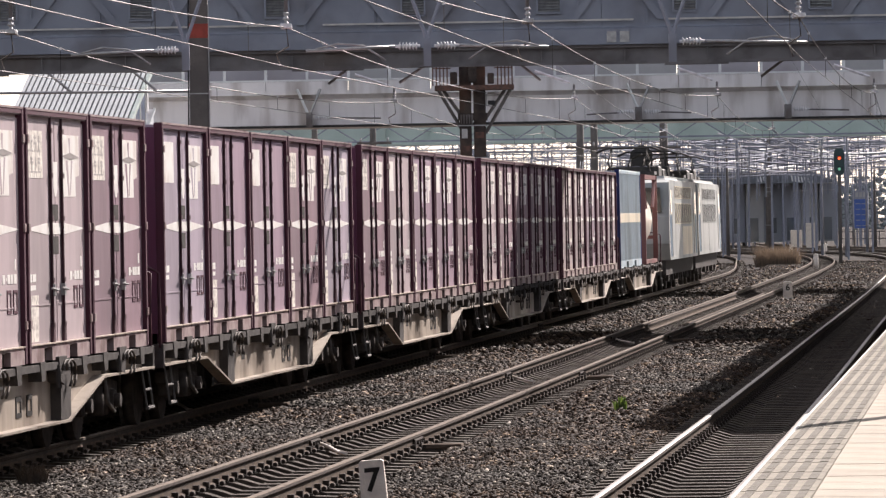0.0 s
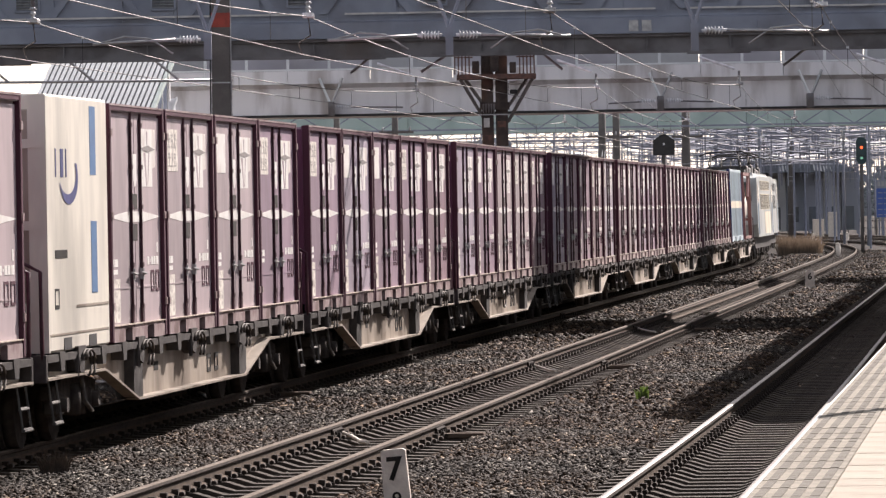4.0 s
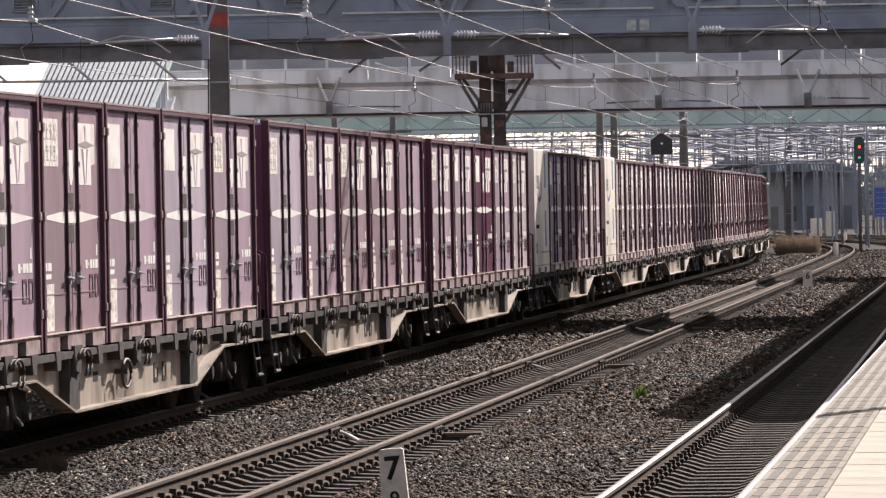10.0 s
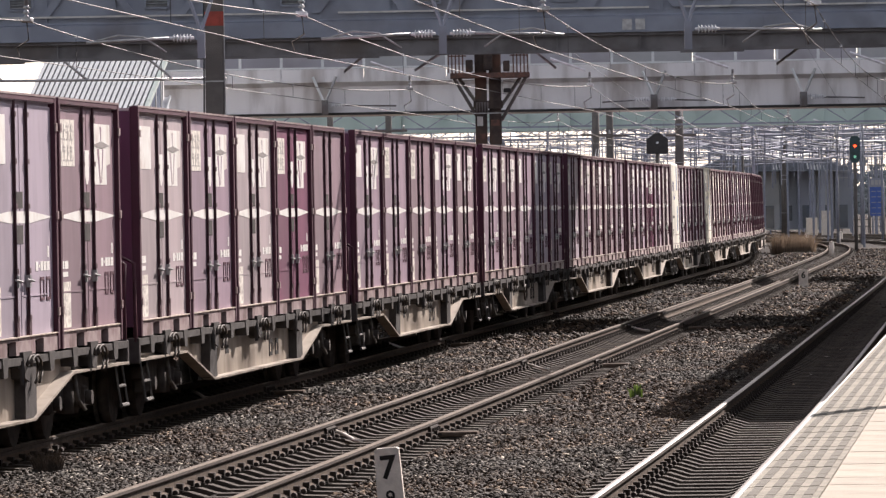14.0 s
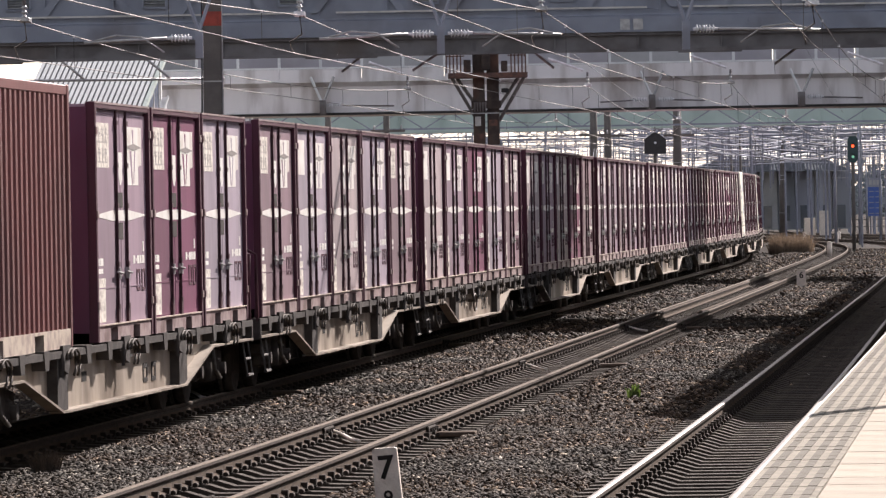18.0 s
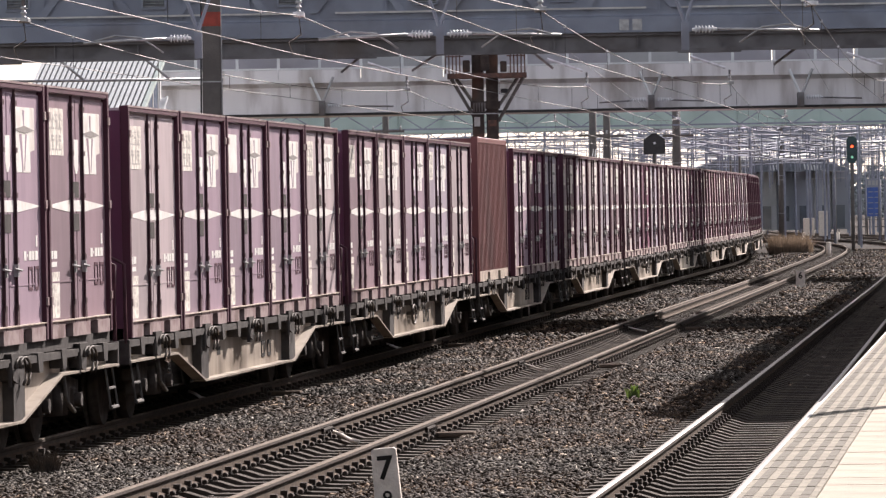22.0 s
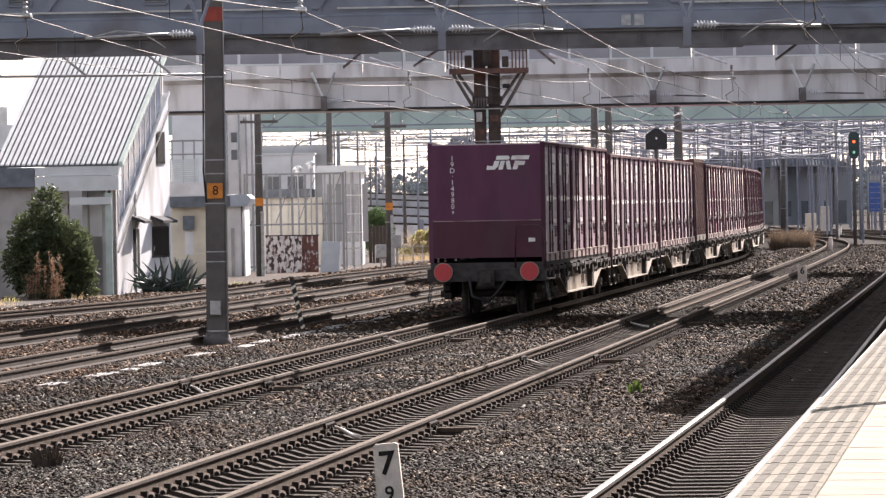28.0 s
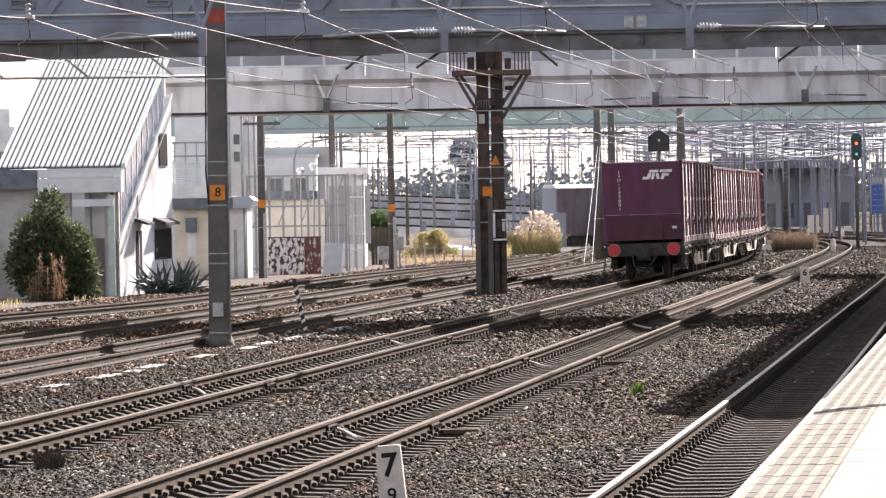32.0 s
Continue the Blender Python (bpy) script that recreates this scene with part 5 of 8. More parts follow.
def build_footbridge():
    D = 122.0
    b = thing("footbridge", pose(0, D, 0), "blue-grey covered steel footbridge over the tracks with dark girders", "bridge")
    X0, X1 = -26, 44
    z = 5.74
    bm = bmesh.new()
    prism(bm, [(0, z), (0.35, z), (0.35, z + 0.06), (0.2, z + 0.06), (0.2, z + 0.36), (0.35, z + 0.36), (0.35, z + 0.42), (0, z + 0.42), (0, z + 0.36), (0.13, z + 0.36), (0.13, z + 0.06), (0, z + 0.06)], "x", X0, X1)
    part("lower_girder", bm, M_DARKSTEEL, b, "dark stained lower girder")
    for i in range(28):
        bm = bmesh.new()
        x = X0 + 0.9 + i * 1.85
        box(bm, x - 0.012, x + 0.012, 0.01, 0.13, z + 0.06, z + 0.36)
        part("web_stiffener", bm, M_DARKSTEEL, b)
    for x0, x1 in ((-2.9, -1.3), (5.4, 6.8), (-10.2, -9.2)):
        bm = bmesh.new()
        box(bm, x0, x1, -0.02, 0.4, z - 0.035, z - 0.002)
        part("splice_plate", bm, M_DARKSTEEL, b)
    bm = bmesh.new()
    box(bm, X0, X1, 0.05, 7.4, z + 0.42, z + 0.50)
    part("deck", bm, M_CONC, b)
    for i in range(8):
        bm = bmesh.new()
        x = -24 + i * 8
        box(bm, x - 0.15, x + 0.15, 0.36, 6.2, z + 0.36, z + 0.415)
        part("cross_beam", bm, M_DARKSTEEL, b)
    bm = bmesh.new()
    box(bm, X0, X1, 6.2, 6.5, z + 0.38, z + 0.42)
    part("far_girder", bm, M_DARKSTEEL, b)
    bm = bmesh.new()
    prism(bm, [(-0.10, z + 0.43), (0.04, z + 0.43), (0.04, z + 0.86), (-0.02, z + 0.86), (-0.02, z + 0.82), (-0.10, z + 0.78)], "x", X0, X1)
    part("fascia", bm, M_STEEL, b, "blue-grey fascia beam")
    for x in (-22.5, -16, -10.3, -4.6, 1.1, 4.35, 7.2, 13.5):
        bm = bmesh.new()
        box(bm, x - 0.25, x - 0.04, -0.125, -0.10, z + 0.48, z + 0.72)
        box(bm, x + 0.04, x + 0.25, -0.125, -0.10, z + 0.48, z + 0.72)
        part("bolted_plate", bm, M_GALV if 4 < x < 5 else M_STEEL, b)
    for k in range(9):
        bm = bmesh.new()
        x = -25 + k * 7.6
        box(bm, x, x + 6.9, -0.03, 0.015, z + 0.96, z + 1.0)
        part("pale_trim", bm, M_WHITE, b, "thin white trim bar")
    for k in range(46):
        bm = bmesh.new()
        x = X0 + 0.6 + k * 1.52
        box(bm, x - 0.02, x + 0.02, 0.06, 0.12, z + 0.86, z + 2.6)
        part("wall_post", bm, M_STEEL, b)
    for k in range(14):
        bm = bmesh.new()
        x = X0 + k * 5.0
        box(bm, x, x + 4.99, 0.12, 0.18, z + 0.5, z + 3.2)
        part("wall_panel", bm, M_STEEL, b, "blue-grey wall cladding")
    me = louvre_mesh()
    for k in range(17):
        x = -9.25 + (k - 4) * 3.02
        part("louvre", me, None, b, "grey slatted vent", pose(x, 0.1, z + 1.13))
        for sx in (-1, 1):
            bm = bmesh.new()
            prism(bm, [(x + sx * 0.42, z + 0.98), (x + sx * 0.62, z + 0.98), (x + sx * 1.55, z + 2.2), (x + sx * 1.35, z + 2.2)], "y", 0.02, 0.09)
            part("diagonal_brace", bm, M_STEEL, b)
    bm = bmesh.new()
    prism(bm, [(-0.9, z + 3.1), (3.4, z + 3.7), (7.8, z + 3.1), (7.8, z + 3.18), (3.4, z + 3.8), (-0.9, z + 3.18)], "x", X0, X1)
    part("roof", bm, M_STEEL, b)
    bm = bmesh.new()
    box(bm, X0, X1, 7.25, 7.35, z + 0.5, z + 3.2)
    part("back_wall", bm, M_STEEL, b)
    # struts that hang from the far girder to the overhead line
    for x0, x1 in ((-2.2, -1.45), (-0.55, 0.35), (2.75, 2.05), (7.9, 8.7)):
        bm = bmesh.new()
        rod(bm, (x0, 6.3, z - 0.18), (x1, 6.3, z + 0.40), 0.032, 6)
        part("hanger_strut", bm, M_GALV, b, "pale slanted hanger strut")
    for x in (-22, 24):
        bm = bmesh.new()
        box(bm, x - 0.4, x + 0.4, 0.2, 6.2, -0.5, z)
        part("pier", bm, M_CONC, b)


def build_viaduct():
    v = thing("road_viaduct", pose(0, 181, 0.2185) @ Matrix.Scale(0.905, 4), "pale concrete road viaduct with stained parapet and steel railing", "bridge")
    X0, X1 = -11.7, 70
    z = 5.9
    bm = bmesh.new()
    prism(bm, [(0, z), (9, z), (9, z + 1.25), (-0.35, z + 1.25), (-0.35, z + 1.1), (0, z + 0.95)], "x", X0, X1)
    part("girder", bm, M_CONCLIGHT, v, "pale concrete box girder")
    x = X0
    i = 0
    while x < 60:
        bm = bmesh.new()
        box(bm, x, x + 2.98, -0.5, -0.25, z + 1.1, z + 1.58)
        part("parapet_panel", bm, M_CONCLIGHT, v)
        bm = bmesh.new()
        for zz in (1.62, 2.12):
            box(bm, x, x + 3.0, -0.52, -0.38, z + zz - 0.03, z + zz + 0.03)
        part("hand_rail", bm, M_ROOFW, v)
        for q in (0.0, 1.5):
            bm = bmesh.new()
            box(bm, x + q - 0.05, x + q + 0.05, -0.47, -0.36, z + 1.58, z + 2.16)
            part("rail_post", bm, M_ROOFW, v)
        bm = bmesh.new()
        box(bm, x, x + 2.97, 0.6, 0.66, z + 1.25, z + 3.2)
        part("noise_panel", bm, M_LILAC if i % 3 else M_MIDGREY, v, "pale noise barrier panel")
        x += 3.0
        i += 1
    for x in (-2.0, 3.1, 8.9, 15.0):
        bm = bmesh.new()
        box(bm, x - 0.09, x + 0.09, -0.06, 0.0, z + 0.02, z + 0.9)
        part("girder_rib", bm, M_CONCLIGHT, v)
    bm = bmesh.new()
    box(bm, X0, X1, -0.1, 0.1, z - 0.09, z - 0.003)
    part("drip_edge", bm, M_BLACK, v, "dark lower edge pipe")
    for x in (-11.2, 30):
        bm = bmesh.new()
        box(bm, x - 0.45, x + 0.45, 1.5, 7.5, -0.9, z)
        part("pier", bm, M_CONC, v)
    g = thing("green_girder_bridge", pose(0, 292, 0), "pale green steel girder bridge beyond the viaduct", "bridge")
    for i in range(10):
        bm = bmesh.new()
        x = -20 + i * 9
        box(bm, x, x + 8.98, 0, 5, 6.35 + i * 0.045, 8.6)
        part("girder", bm, M_GREEN, g)
        bm = bmesh.new()
        box(bm, x, x + 8.98, -0.3, 0.0, 6.3 + i * 0.045, 6.42 + i * 0.045)
        part("lower_flange", bm, M_GREEN, g)
        for q in range(4):
            bm = bmesh.new()
            box(bm, x + q * 2.2, x + q * 2.2 + 0.05, -0.15, 0.0, 6.42 + i * 0.045, 8.6)
            part("stiffener", bm, M_GREEN, g)
    for x in (-18, 60):
        bm = bmesh.new()
        box(bm, x - 0.6, x + 0.6, 0.5, 4.5, -0.5, 6.4)
        part("pier", bm, M_CONC, g)


M_ROOFW = material("white_roof_sheet", (0.76, 0.78, 0.78), 0.6, 0, (0.69, 0.71, 0.71), 2, spec=0.2)
M_ROOFG = material("shade_grey_roof_valley", (0.12, 0.128, 0.133), 0.9, 0, (0.15, 0.158, 0.163), 3, spec=0.1)
M_CREAMWALL = material("cream_wall_panel", (0.84, 0.79, 0.68), 0.85, 0, (0.77, 0.72, 0.61), 1.5, 0.1, 30, (0.62, 0.56, 0.47), 0.8)
M_MIDGREY = material("grey_roof_storey", (0.46, 0.46, 0.46), 0.85, 0, (0.40, 0.40, 0.40), 0.8)
M_STAIRGLASS = material("blue_grey_stair_glass", (0.20, 0.23, 0.30), 0.25, 0, (0.16, 0.19, 0.25), 2)
M_PEELDARK = material("rust_flaked_board", (0.12, 0.05, 0.04), 0.85, 0, (0.45, 0.42, 0.41), 7.0, 0.4, 20, (0.05, 0.025, 0.02), 5, low=0.56, high=0.60, stretch=(1, 1, 0.6))
# Stained white render, toned down because this wall stands in the sun.
M_STAINEDSUN = material("stained_sun_dimmed_render", (0.80, 0.81, 0.83), 0.9, 0, (0.73, 0.74, 0.76), 1.2, 0.2, 30, (0.44, 0.42, 0.40), 0.7, stretch=(1, 1, 0.5), spec=0.2)
M_LILAC = material("lilac_grey_panel", (0.44, 0.425, 0.45), 0.8, 0, (0.38, 0.365, 0.39), 0.8, 0, 10, (0.33, 0.31, 0.32), 0.5)
M_RENDER = material("white_render", (0.86, 0.85, 0.84), 0.85, 0, (0.80, 0.79, 0.78), 1.5, 0.2, 30, (0.60, 0.58, 0.56), 0.6)
M_BEIGE = material("beige_render", (0.84, 0.765, 0.61), 0.85, 0, (0.77, 0.69, 0.55), 2, 0.2, 30, (0.62, 0.55, 0.43), 0.8)
M_DARKWALL = material("weathered_grey_wall", (0.50, 0.475, 0.45), 0.85, 0, (0.40, 0.38, 0.36), 2, 0.2, 30, (0.27, 0.25, 0.23), 0.7)
M_DARKHOOD = material("dark_hood_sheet", (0.045, 0.048, 0.052), 0.8, 0, (0.07, 0.07, 0.075), 4, spec=0.1)
M_CANOPY = material("pale_green_gutter", (0.55, 0.63, 0.58), 0.6, 0, (0.47, 0.55, 0.5), 4)
M_SLATEBAND = material("slate_fascia", (0.17, 0.19, 0.22), 0.6, 0, (0.12, 0.135, 0.155), 3)
M_MESH = material("weathered_fence_steel", (0.36, 0.36, 0.36), 0.6, 0.3, (0.33, 0.33, 0.32), 4)
M_PEEL = material("peeling_rust_board", (0.62, 0.60, 0.60), 0.8, 0, (0.06, 0.04, 0.036), 7.0, 0.4, 20, (0.14, 0.06, 0.05), 5.0, low=0.50, high=0.54, stretch=(1, 1, 0.6))
M_BLUEPANEL = material("pale_blue_panel", (0.45, 0.50, 0.55), 0.6, 0, (0.40, 0.45, 0.5), 3)
M_BIGGLASS = material("grey_window_glass", (0.10, 0.12, 0.14), 0.1, 0, (0.07, 0.085, 0.1), 1)


def quad_prism(bm, pts, d, mat=0):
    """A plate from four corners, thickened by the vector d."""
    A = [bm.verts.new(p) for p in pts]
    B = [bm.verts.new(Vector(p) + Vector(d)) for p in pts]
    n = len(pts)
    bm.faces.new(A).material_index = mat
    bm.faces.new(B[::-1]).material_index = mat
    for i in range(n):
        bm.faces.new((A[i], B[i], B[(i + 1) % n], A[(i + 1) % n])).material_index = mat


def build_stairhouse():
    # local y runs along the tracks, x to the right; the flight climbs away to the footway above
    h = thing("stair_house", Matrix.Translation((-9.62, 165, -0.35)) @ Matrix.Rotation(-0.123, 4, "Z"), "white covered stair house with a ribbed white sloping roof", "house")
    rise, run, W, RW = 3.46, 8.0, 5.6, 3.8
    # Sheet is greyed to stand in for shade between the white ribs.
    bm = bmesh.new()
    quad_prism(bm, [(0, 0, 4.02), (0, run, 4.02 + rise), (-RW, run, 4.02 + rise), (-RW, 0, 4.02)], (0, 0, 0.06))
    part("roof", bm, M_ROOFG, h, "roof sheet under white ribs, greyed for the shade between them")
    for i in range(23):
        bm = bmesh.new()
        x = -0.05 - i * 0.165
        quad_prism(bm, [(x, -0.06, 4.07), (x, run, 4.08 + rise), (x - 0.092, run, 4.08 + rise), (x - 0.092, -0.06, 4.07)], (0, 0, 0.045))
        part("roof_rib", bm, M_ROOFW, h)
    bm = bmesh.new()
    quad_prism(bm, [(0.02, -0.1, 3.98), (0.02, run, 3.98 + rise), (0.14, run, 3.98 + rise), (0.14, -0.1, 3.98)], (0, 0, 0.16))
    part("barge_board", bm, M_CANOPY, h, "pale green edge gutter")
    # white side wall of the flight, a glazed strip above it and a hand rail between
    def wx(y):
        return -0.15 + 0.30 * y / run
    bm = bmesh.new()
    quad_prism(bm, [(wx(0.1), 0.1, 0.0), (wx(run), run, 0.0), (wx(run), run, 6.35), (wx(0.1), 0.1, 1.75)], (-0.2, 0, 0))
    part("side_wall", bm, M_STAINEDSUN, h, "white rendered side wall")
    bm = bmesh.new()
    quad_prism(bm, [(-0.36, 0.1, 0.5), (-0.36, run, 4.8), (-0.36, run, 4.0 + rise), (-0.36, 0.1, 3.98)], (-0.1, 0, 0))
    part("glazed_side", bm, M_HAZEPANEL, h)
    for i in range(10):
        y = 0.08 + i * 0.789
        lo, hi = 1.72 + 4.6 * y / run, 3.98 + rise * y / run
        bm = bmesh.new()
        box(bm, wx(y) - 0.12, wx(y) - 0.06, y, y + 0.045, lo, hi)
        part("mullion", bm, M_RENDER, h)
        if i < 9:
            bm = bmesh.new()
            y2 = y + 0.74
            lo2, hi2 = 1.72 + 4.6 * y2 / run, 3.98 + rise * y2 / run
            quad_prism(bm, [(wx(y) - 0.10, y + 0.05, lo + 0.05), (wx(y2) - 0.10, y2, lo2 + 0.05), (wx(y2) - 0.10, y2, hi2 - 0.12), (wx(y) - 0.10, y + 0.05, hi - 0.12)], (0.02, 0, 0))
            part("window_pane", bm, M_STAIRGLASS, h, "blue-grey stair window pane")
    bm = bmesh.new()
    quad_prism(bm, [(wx(0) + 0.01, 0.0, 1.7), (wx(run) + 0.01, run, 6.3), (wx(run) + 0.01, run, 6.4), (wx(0) + 0.01, 0.0, 1.8)], (0.06, 0, 0))
    part("wall_coping", bm, M_ROOFW, h)
    bm = bmesh.new()
    quad_prism(bm, [(wx(0) + 0.05, 0.2, 1.4), (wx(run) + 0.05, run, 5.9), (wx(run) + 0.05, run, 5.96), (wx(0) + 0.05, 0.2, 1.46)], (0.04, 0, 0))
    part("conduit", bm, M_GALV, h)
    for y0, y1, z0, z1, mat in ((6.15, 7.2, 4.15, 5.05, M_DIGIT), (5.3, 7.6, 1.25, 2.1, M_DIGIT)):
        bm = bmesh.new()
        quad_prism(bm, [(wx(y0) + 0.003, y0 - 0.06, z0 - 0.06), (wx(y1) + 0.003, y1 + 0.06, z0 - 0.06), (wx(y1) + 0.003, y1 + 0.06, z1 + 0.06), (wx(y0) + 0.003, y0 - 0.06, z1 + 0.06)], (0.03, 0, 0))
        f = part("window", bm, M_DARKHOOD, h, "dark framed side window")
        bm = bmesh.new()
        quad_prism(bm, [(wx(y0) + 0.036, y0, z0), (wx(y1) + 0.036, y1, z0), (wx(y1) + 0.036, y1, z1), (wx(y0) + 0.036, y0, z1)], (0.006, 0, 0))
        part("pane", bm, mat, f)
    bm = bmesh.new()
    quad_prism(bm, [(wx(2.55) + 0.003, 2.55, 0.3), (wx(3.35) + 0.003, 3.35, 0.3), (wx(3.35) + 0.003, 3.35, 2.1), (wx(2.55) + 0.003, 2.55, 2.1)], (0.02, 0, 0))
    part("door", bm, M_DIGIT, h, "dark side door")
    for y0, y1, out in ((2.35, 3.6, 0.42), (5.1, 7.7, 0.40)):
        bm = bmesh.new()
        xx = wx(y0)
        prism(bm, [(xx, 2.40), (xx + out, 2.26), (xx + out, 2.34), (xx, 2.50)], "y", y0, y1)
        part("door_hood", bm, M_DARKHOOD, h, "dark sloping door hood")
    # front: deep white fascia, dark band, entrance
    bm = bmesh.new()
    box(bm, -2.5, 0.05, -0.35, 0.1, 3.28, 3.72)
    box(bm, -2.5, 0.05, -0.30, 0.1, 3.74, 4.0)
    part("fascia", bm, M_ROOFW, h, "white eaves fascia")
    bm = bmesh.new()
    box(bm, -W, -2.52, -0.32, 0.1, 3.42, 4.0)
    part("dark_fascia", bm, M_SLATEBAND, h)
    bm = bmesh.new()
    box(bm, -W, -1.6, 0.1, 0.4, 0, 3.5)
    part("front_wall", bm, M_DARKWALL, h, "weathered grey front wall")
    for x0, x1, nm in ((-1.15, -1.0, "pillar"), (-0.28, -0.12, "pillar"), (-0.55, -0.42, "pillar")):
        bm = bmesh.new()
        box(bm, x0, x1, 0.1, 0.3, 0, 3.28)
        part(nm, bm, M_DARKWALL, h)
    bm = bmesh.new()
    box(bm, -0.40, -0.20, -0.2, -0.05, 0, 3.2)
    part("green_post", bm, M_CANOPY, h, "pale green gatepost")
    bm = bmesh.new()
    box(bm, -1.45, -0.2, -0.28, -0.1, 2.86, 3.08)
    part("entrance_lintel", bm, M_ROOFW, h)
    bm = bmesh.new()
    box(bm, -1.0, -0.5, 0.5, 0.6, 1.9, 2.9)
    part("notice_board", bm, M_RENDER, h)
    bm = bmesh.new()
    box(bm, -1.6, 0.0, 2.8, 2.9, 0, 3.3)
    part("inner_wall", bm, M_DARKWALL, h)
    bm = bmesh.new()
    box(bm, -RW, 0.0, run - 0.2, run, 0, 3.9 + rise)
    part("end_wall", bm, M_RENDER, h)


def windows_row(parent, x0, n, pitch, w, z0, z1, y, glass):
    for i in range(n):
        bm = bmesh.new()
        x = x0 + i * pitch
        box(bm, x - 0.04, x + w + 0.04, y - 0.05, y + 0.02, z0 - 0.04, z1 + 0.04)
        f = part("window", bm, M_GALV, parent)
        bm = bmesh.new()
        box(bm, x, x + w / 2 - 0.02, y - 0.06, y, z0, z1)
        box(bm, x + w / 2 + 0.02, x + w, y - 0.06, y, z0, z1)
        part("pane", bm, glass, f)


def build_buildings():
    # low beige hut with slate fascia
    h = thing("trackside_hut", pose(-8.6, 205, -0.3), "low beige trackside hut with slate grey flat roof edge", "hut")
    bm = bmesh.new()
    box(bm, -1.41, 0.68, 0, 5, 0, 2.72)
    part("front_wall", bm, M_BEIGE, h, "beige rendered wall")
    bm = bmesh.new()
    box(bm, 0.69, 1.32, -0.05, 5, 0, 2.70)
    part("side_wall", bm, M_RENDER, h, "pale side wall")
    bm = bmesh.new()
    box(bm, -1.46, 0.80, -0.45, 5.2, 2.70, 3.10)
    part("roof", bm, M_SLATEBAND, h, "slate grey roof edge")
    bm = bmesh.new()
    box(bm, -1.47, 0.82, -0.47, 5.2, 3.105, 3.16)
    part("roof_trim", bm, M_ROOFW, h, "white roof trim")
    bm = bmesh.new()
    prism(bm, [(0.81, 2.70), (1.42, 2.70), (1.60, 2.98), (1.42, 3.14), (0.81, 3.14)], "y", -0.5, 5.0)
    part("pale_awning", bm, M_BLUEPANEL, h)
    bm = bmesh.new()
    prism(bm, [(-0.28, 1.85), (0.0, 1.95), (0.0, 2.38), (-0.28, 2.38)], "x", -0.98, -0.56)
    part("vent_hood", bm, M_SLATEBAND, h)
    bm = bmesh.new()
    box(bm, -0.92, -0.60, -0.06, 0.0, 0.92, 1.80)
    part("meter_panel", bm, M_RENDER, h)
    bm = bmesh.new()
    rod(bm, (-0.85, -0.5, 0.0), (-0.85, -0.5, 0.75), 0.22, 10)
    part("drum", bm, M_DARKWALL, h)
    bm = bmesh.new()
    box(bm, 0.80, 0.92, -0.12, -0.05, 0.1, 1.9)
    part("door", bm, M_DARKWALL, h)
    bm = bmesh.new()
    rod(bm, (1.22, -0.12, 0.0), (1.22, -0.12, 2.7), 0.04, 8)
    part("downpipe", bm, M_GALV, h)
    for i in range(3):
        bm = bmesh.new()
        box(bm, -0.55 + i * 0.45, -0.49 + i * 0.45, -1.0, -0.95, 0, 1.0)
        part("fence_post", bm, M_BEIGE, h)
    for z in (0.55, 0.95):
        bm = bmesh.new()
        box(bm, -0.6, 0.50, -1.06, -1.0, z, z + 0.06)
        part("fence_rail", bm, M_BEIGE, h)

    w = thing("white_building", pose(-9.4, 222, -0.4), "white stepped building with louvred screen and roof rail", "building")
    bm = bmesh.new()
    box(bm, -1.6, 0.75, 0, 9, 0, 3.80)
    part("wall", bm, M_RENDER, w, "white rendered wall")
    for i in range(11):
        bm = bmesh.new()
        prism(bm, [(-0.02, 3.82 + i * 0.085), (0.06, 3.87 + i * 0.085), (0.06, 3.89 + i * 0.085), (-0.02, 3.85 + i * 0.085)], "x", -1.42, -0.36)
        part("louvre_slat", bm, M_ROOFW, w)
    for x in (-1.45, -0.34):
        bm = bmesh.new()
        box(bm, x - 0.03, x + 0.03, -0.03, 0.08, 3.8, 4.80)
        part("louvre_post", bm, M_ROOFW, w)
    bm = bmesh.new()
    box(bm, -1.6, 0.6, 5.0, 9.0, 3.8, 6.6)
    part("upper_storey", bm, M_HAZEPANEL, w, "pale grey upper storey")
    for x in (-1.4, -0.95, -0.5, -0.1, 0.3):
        bm = bmesh.new()
        rod(bm, (x, 0.4, 3.8), (x, 0.4, 5.55), 0.035, 6)
        part("rail_post", bm, M_GALV, w)
    for z in (4.95, 5.5):
        bm = bmesh.new()
        rod(bm, (-1.5, 0.4, z), (0.6, 0.4, z), 0.035, 6)
        part("roof_rail", bm, M_GALV, w)
    bm = bmesh.new()
    box(bm, 0.86, 1.36, 0.5, 5, 0, 8.6)
    part("white_pier", bm, M_RENDER, w, "white corner pier")
    bm = bmesh.new()
    box(bm, 1.37, 1.93, 0.8, 5, 0, 8.6)
    part("grey_pier", bm, M_HAZEPANEL, w)
    for x, r in ((0.82, 0.05), (1.34, 0.045), (1.62, 0.04), (1.85, 0.05)):
        bm = bmesh.new()
        rod(bm, (x, 0.35, 0.5), (x, 0.35, 8.4), r, 8)
        part("pipe", bm, M_GALV, w)
    for z in (4.7, 5.4):
        bm = bmesh.new()
        box(bm, 1.0, 1.24, 0.46, 0.5, z, z + 0.4)
        part("window", bm, M_BIGGLASS, w)

    # steel-framed enclosure, see-through
    e = thing("framed_enclosure", pose(-5.4, 221, -0.3), "tall open grey steel-framed enclosure beside the yard", "fence")
    for x in (-2.43, -2.1, -1.55, -1.0, -0.53, 0.0, 0.45, 1.0, 1.52):
        bm = bmesh.new()
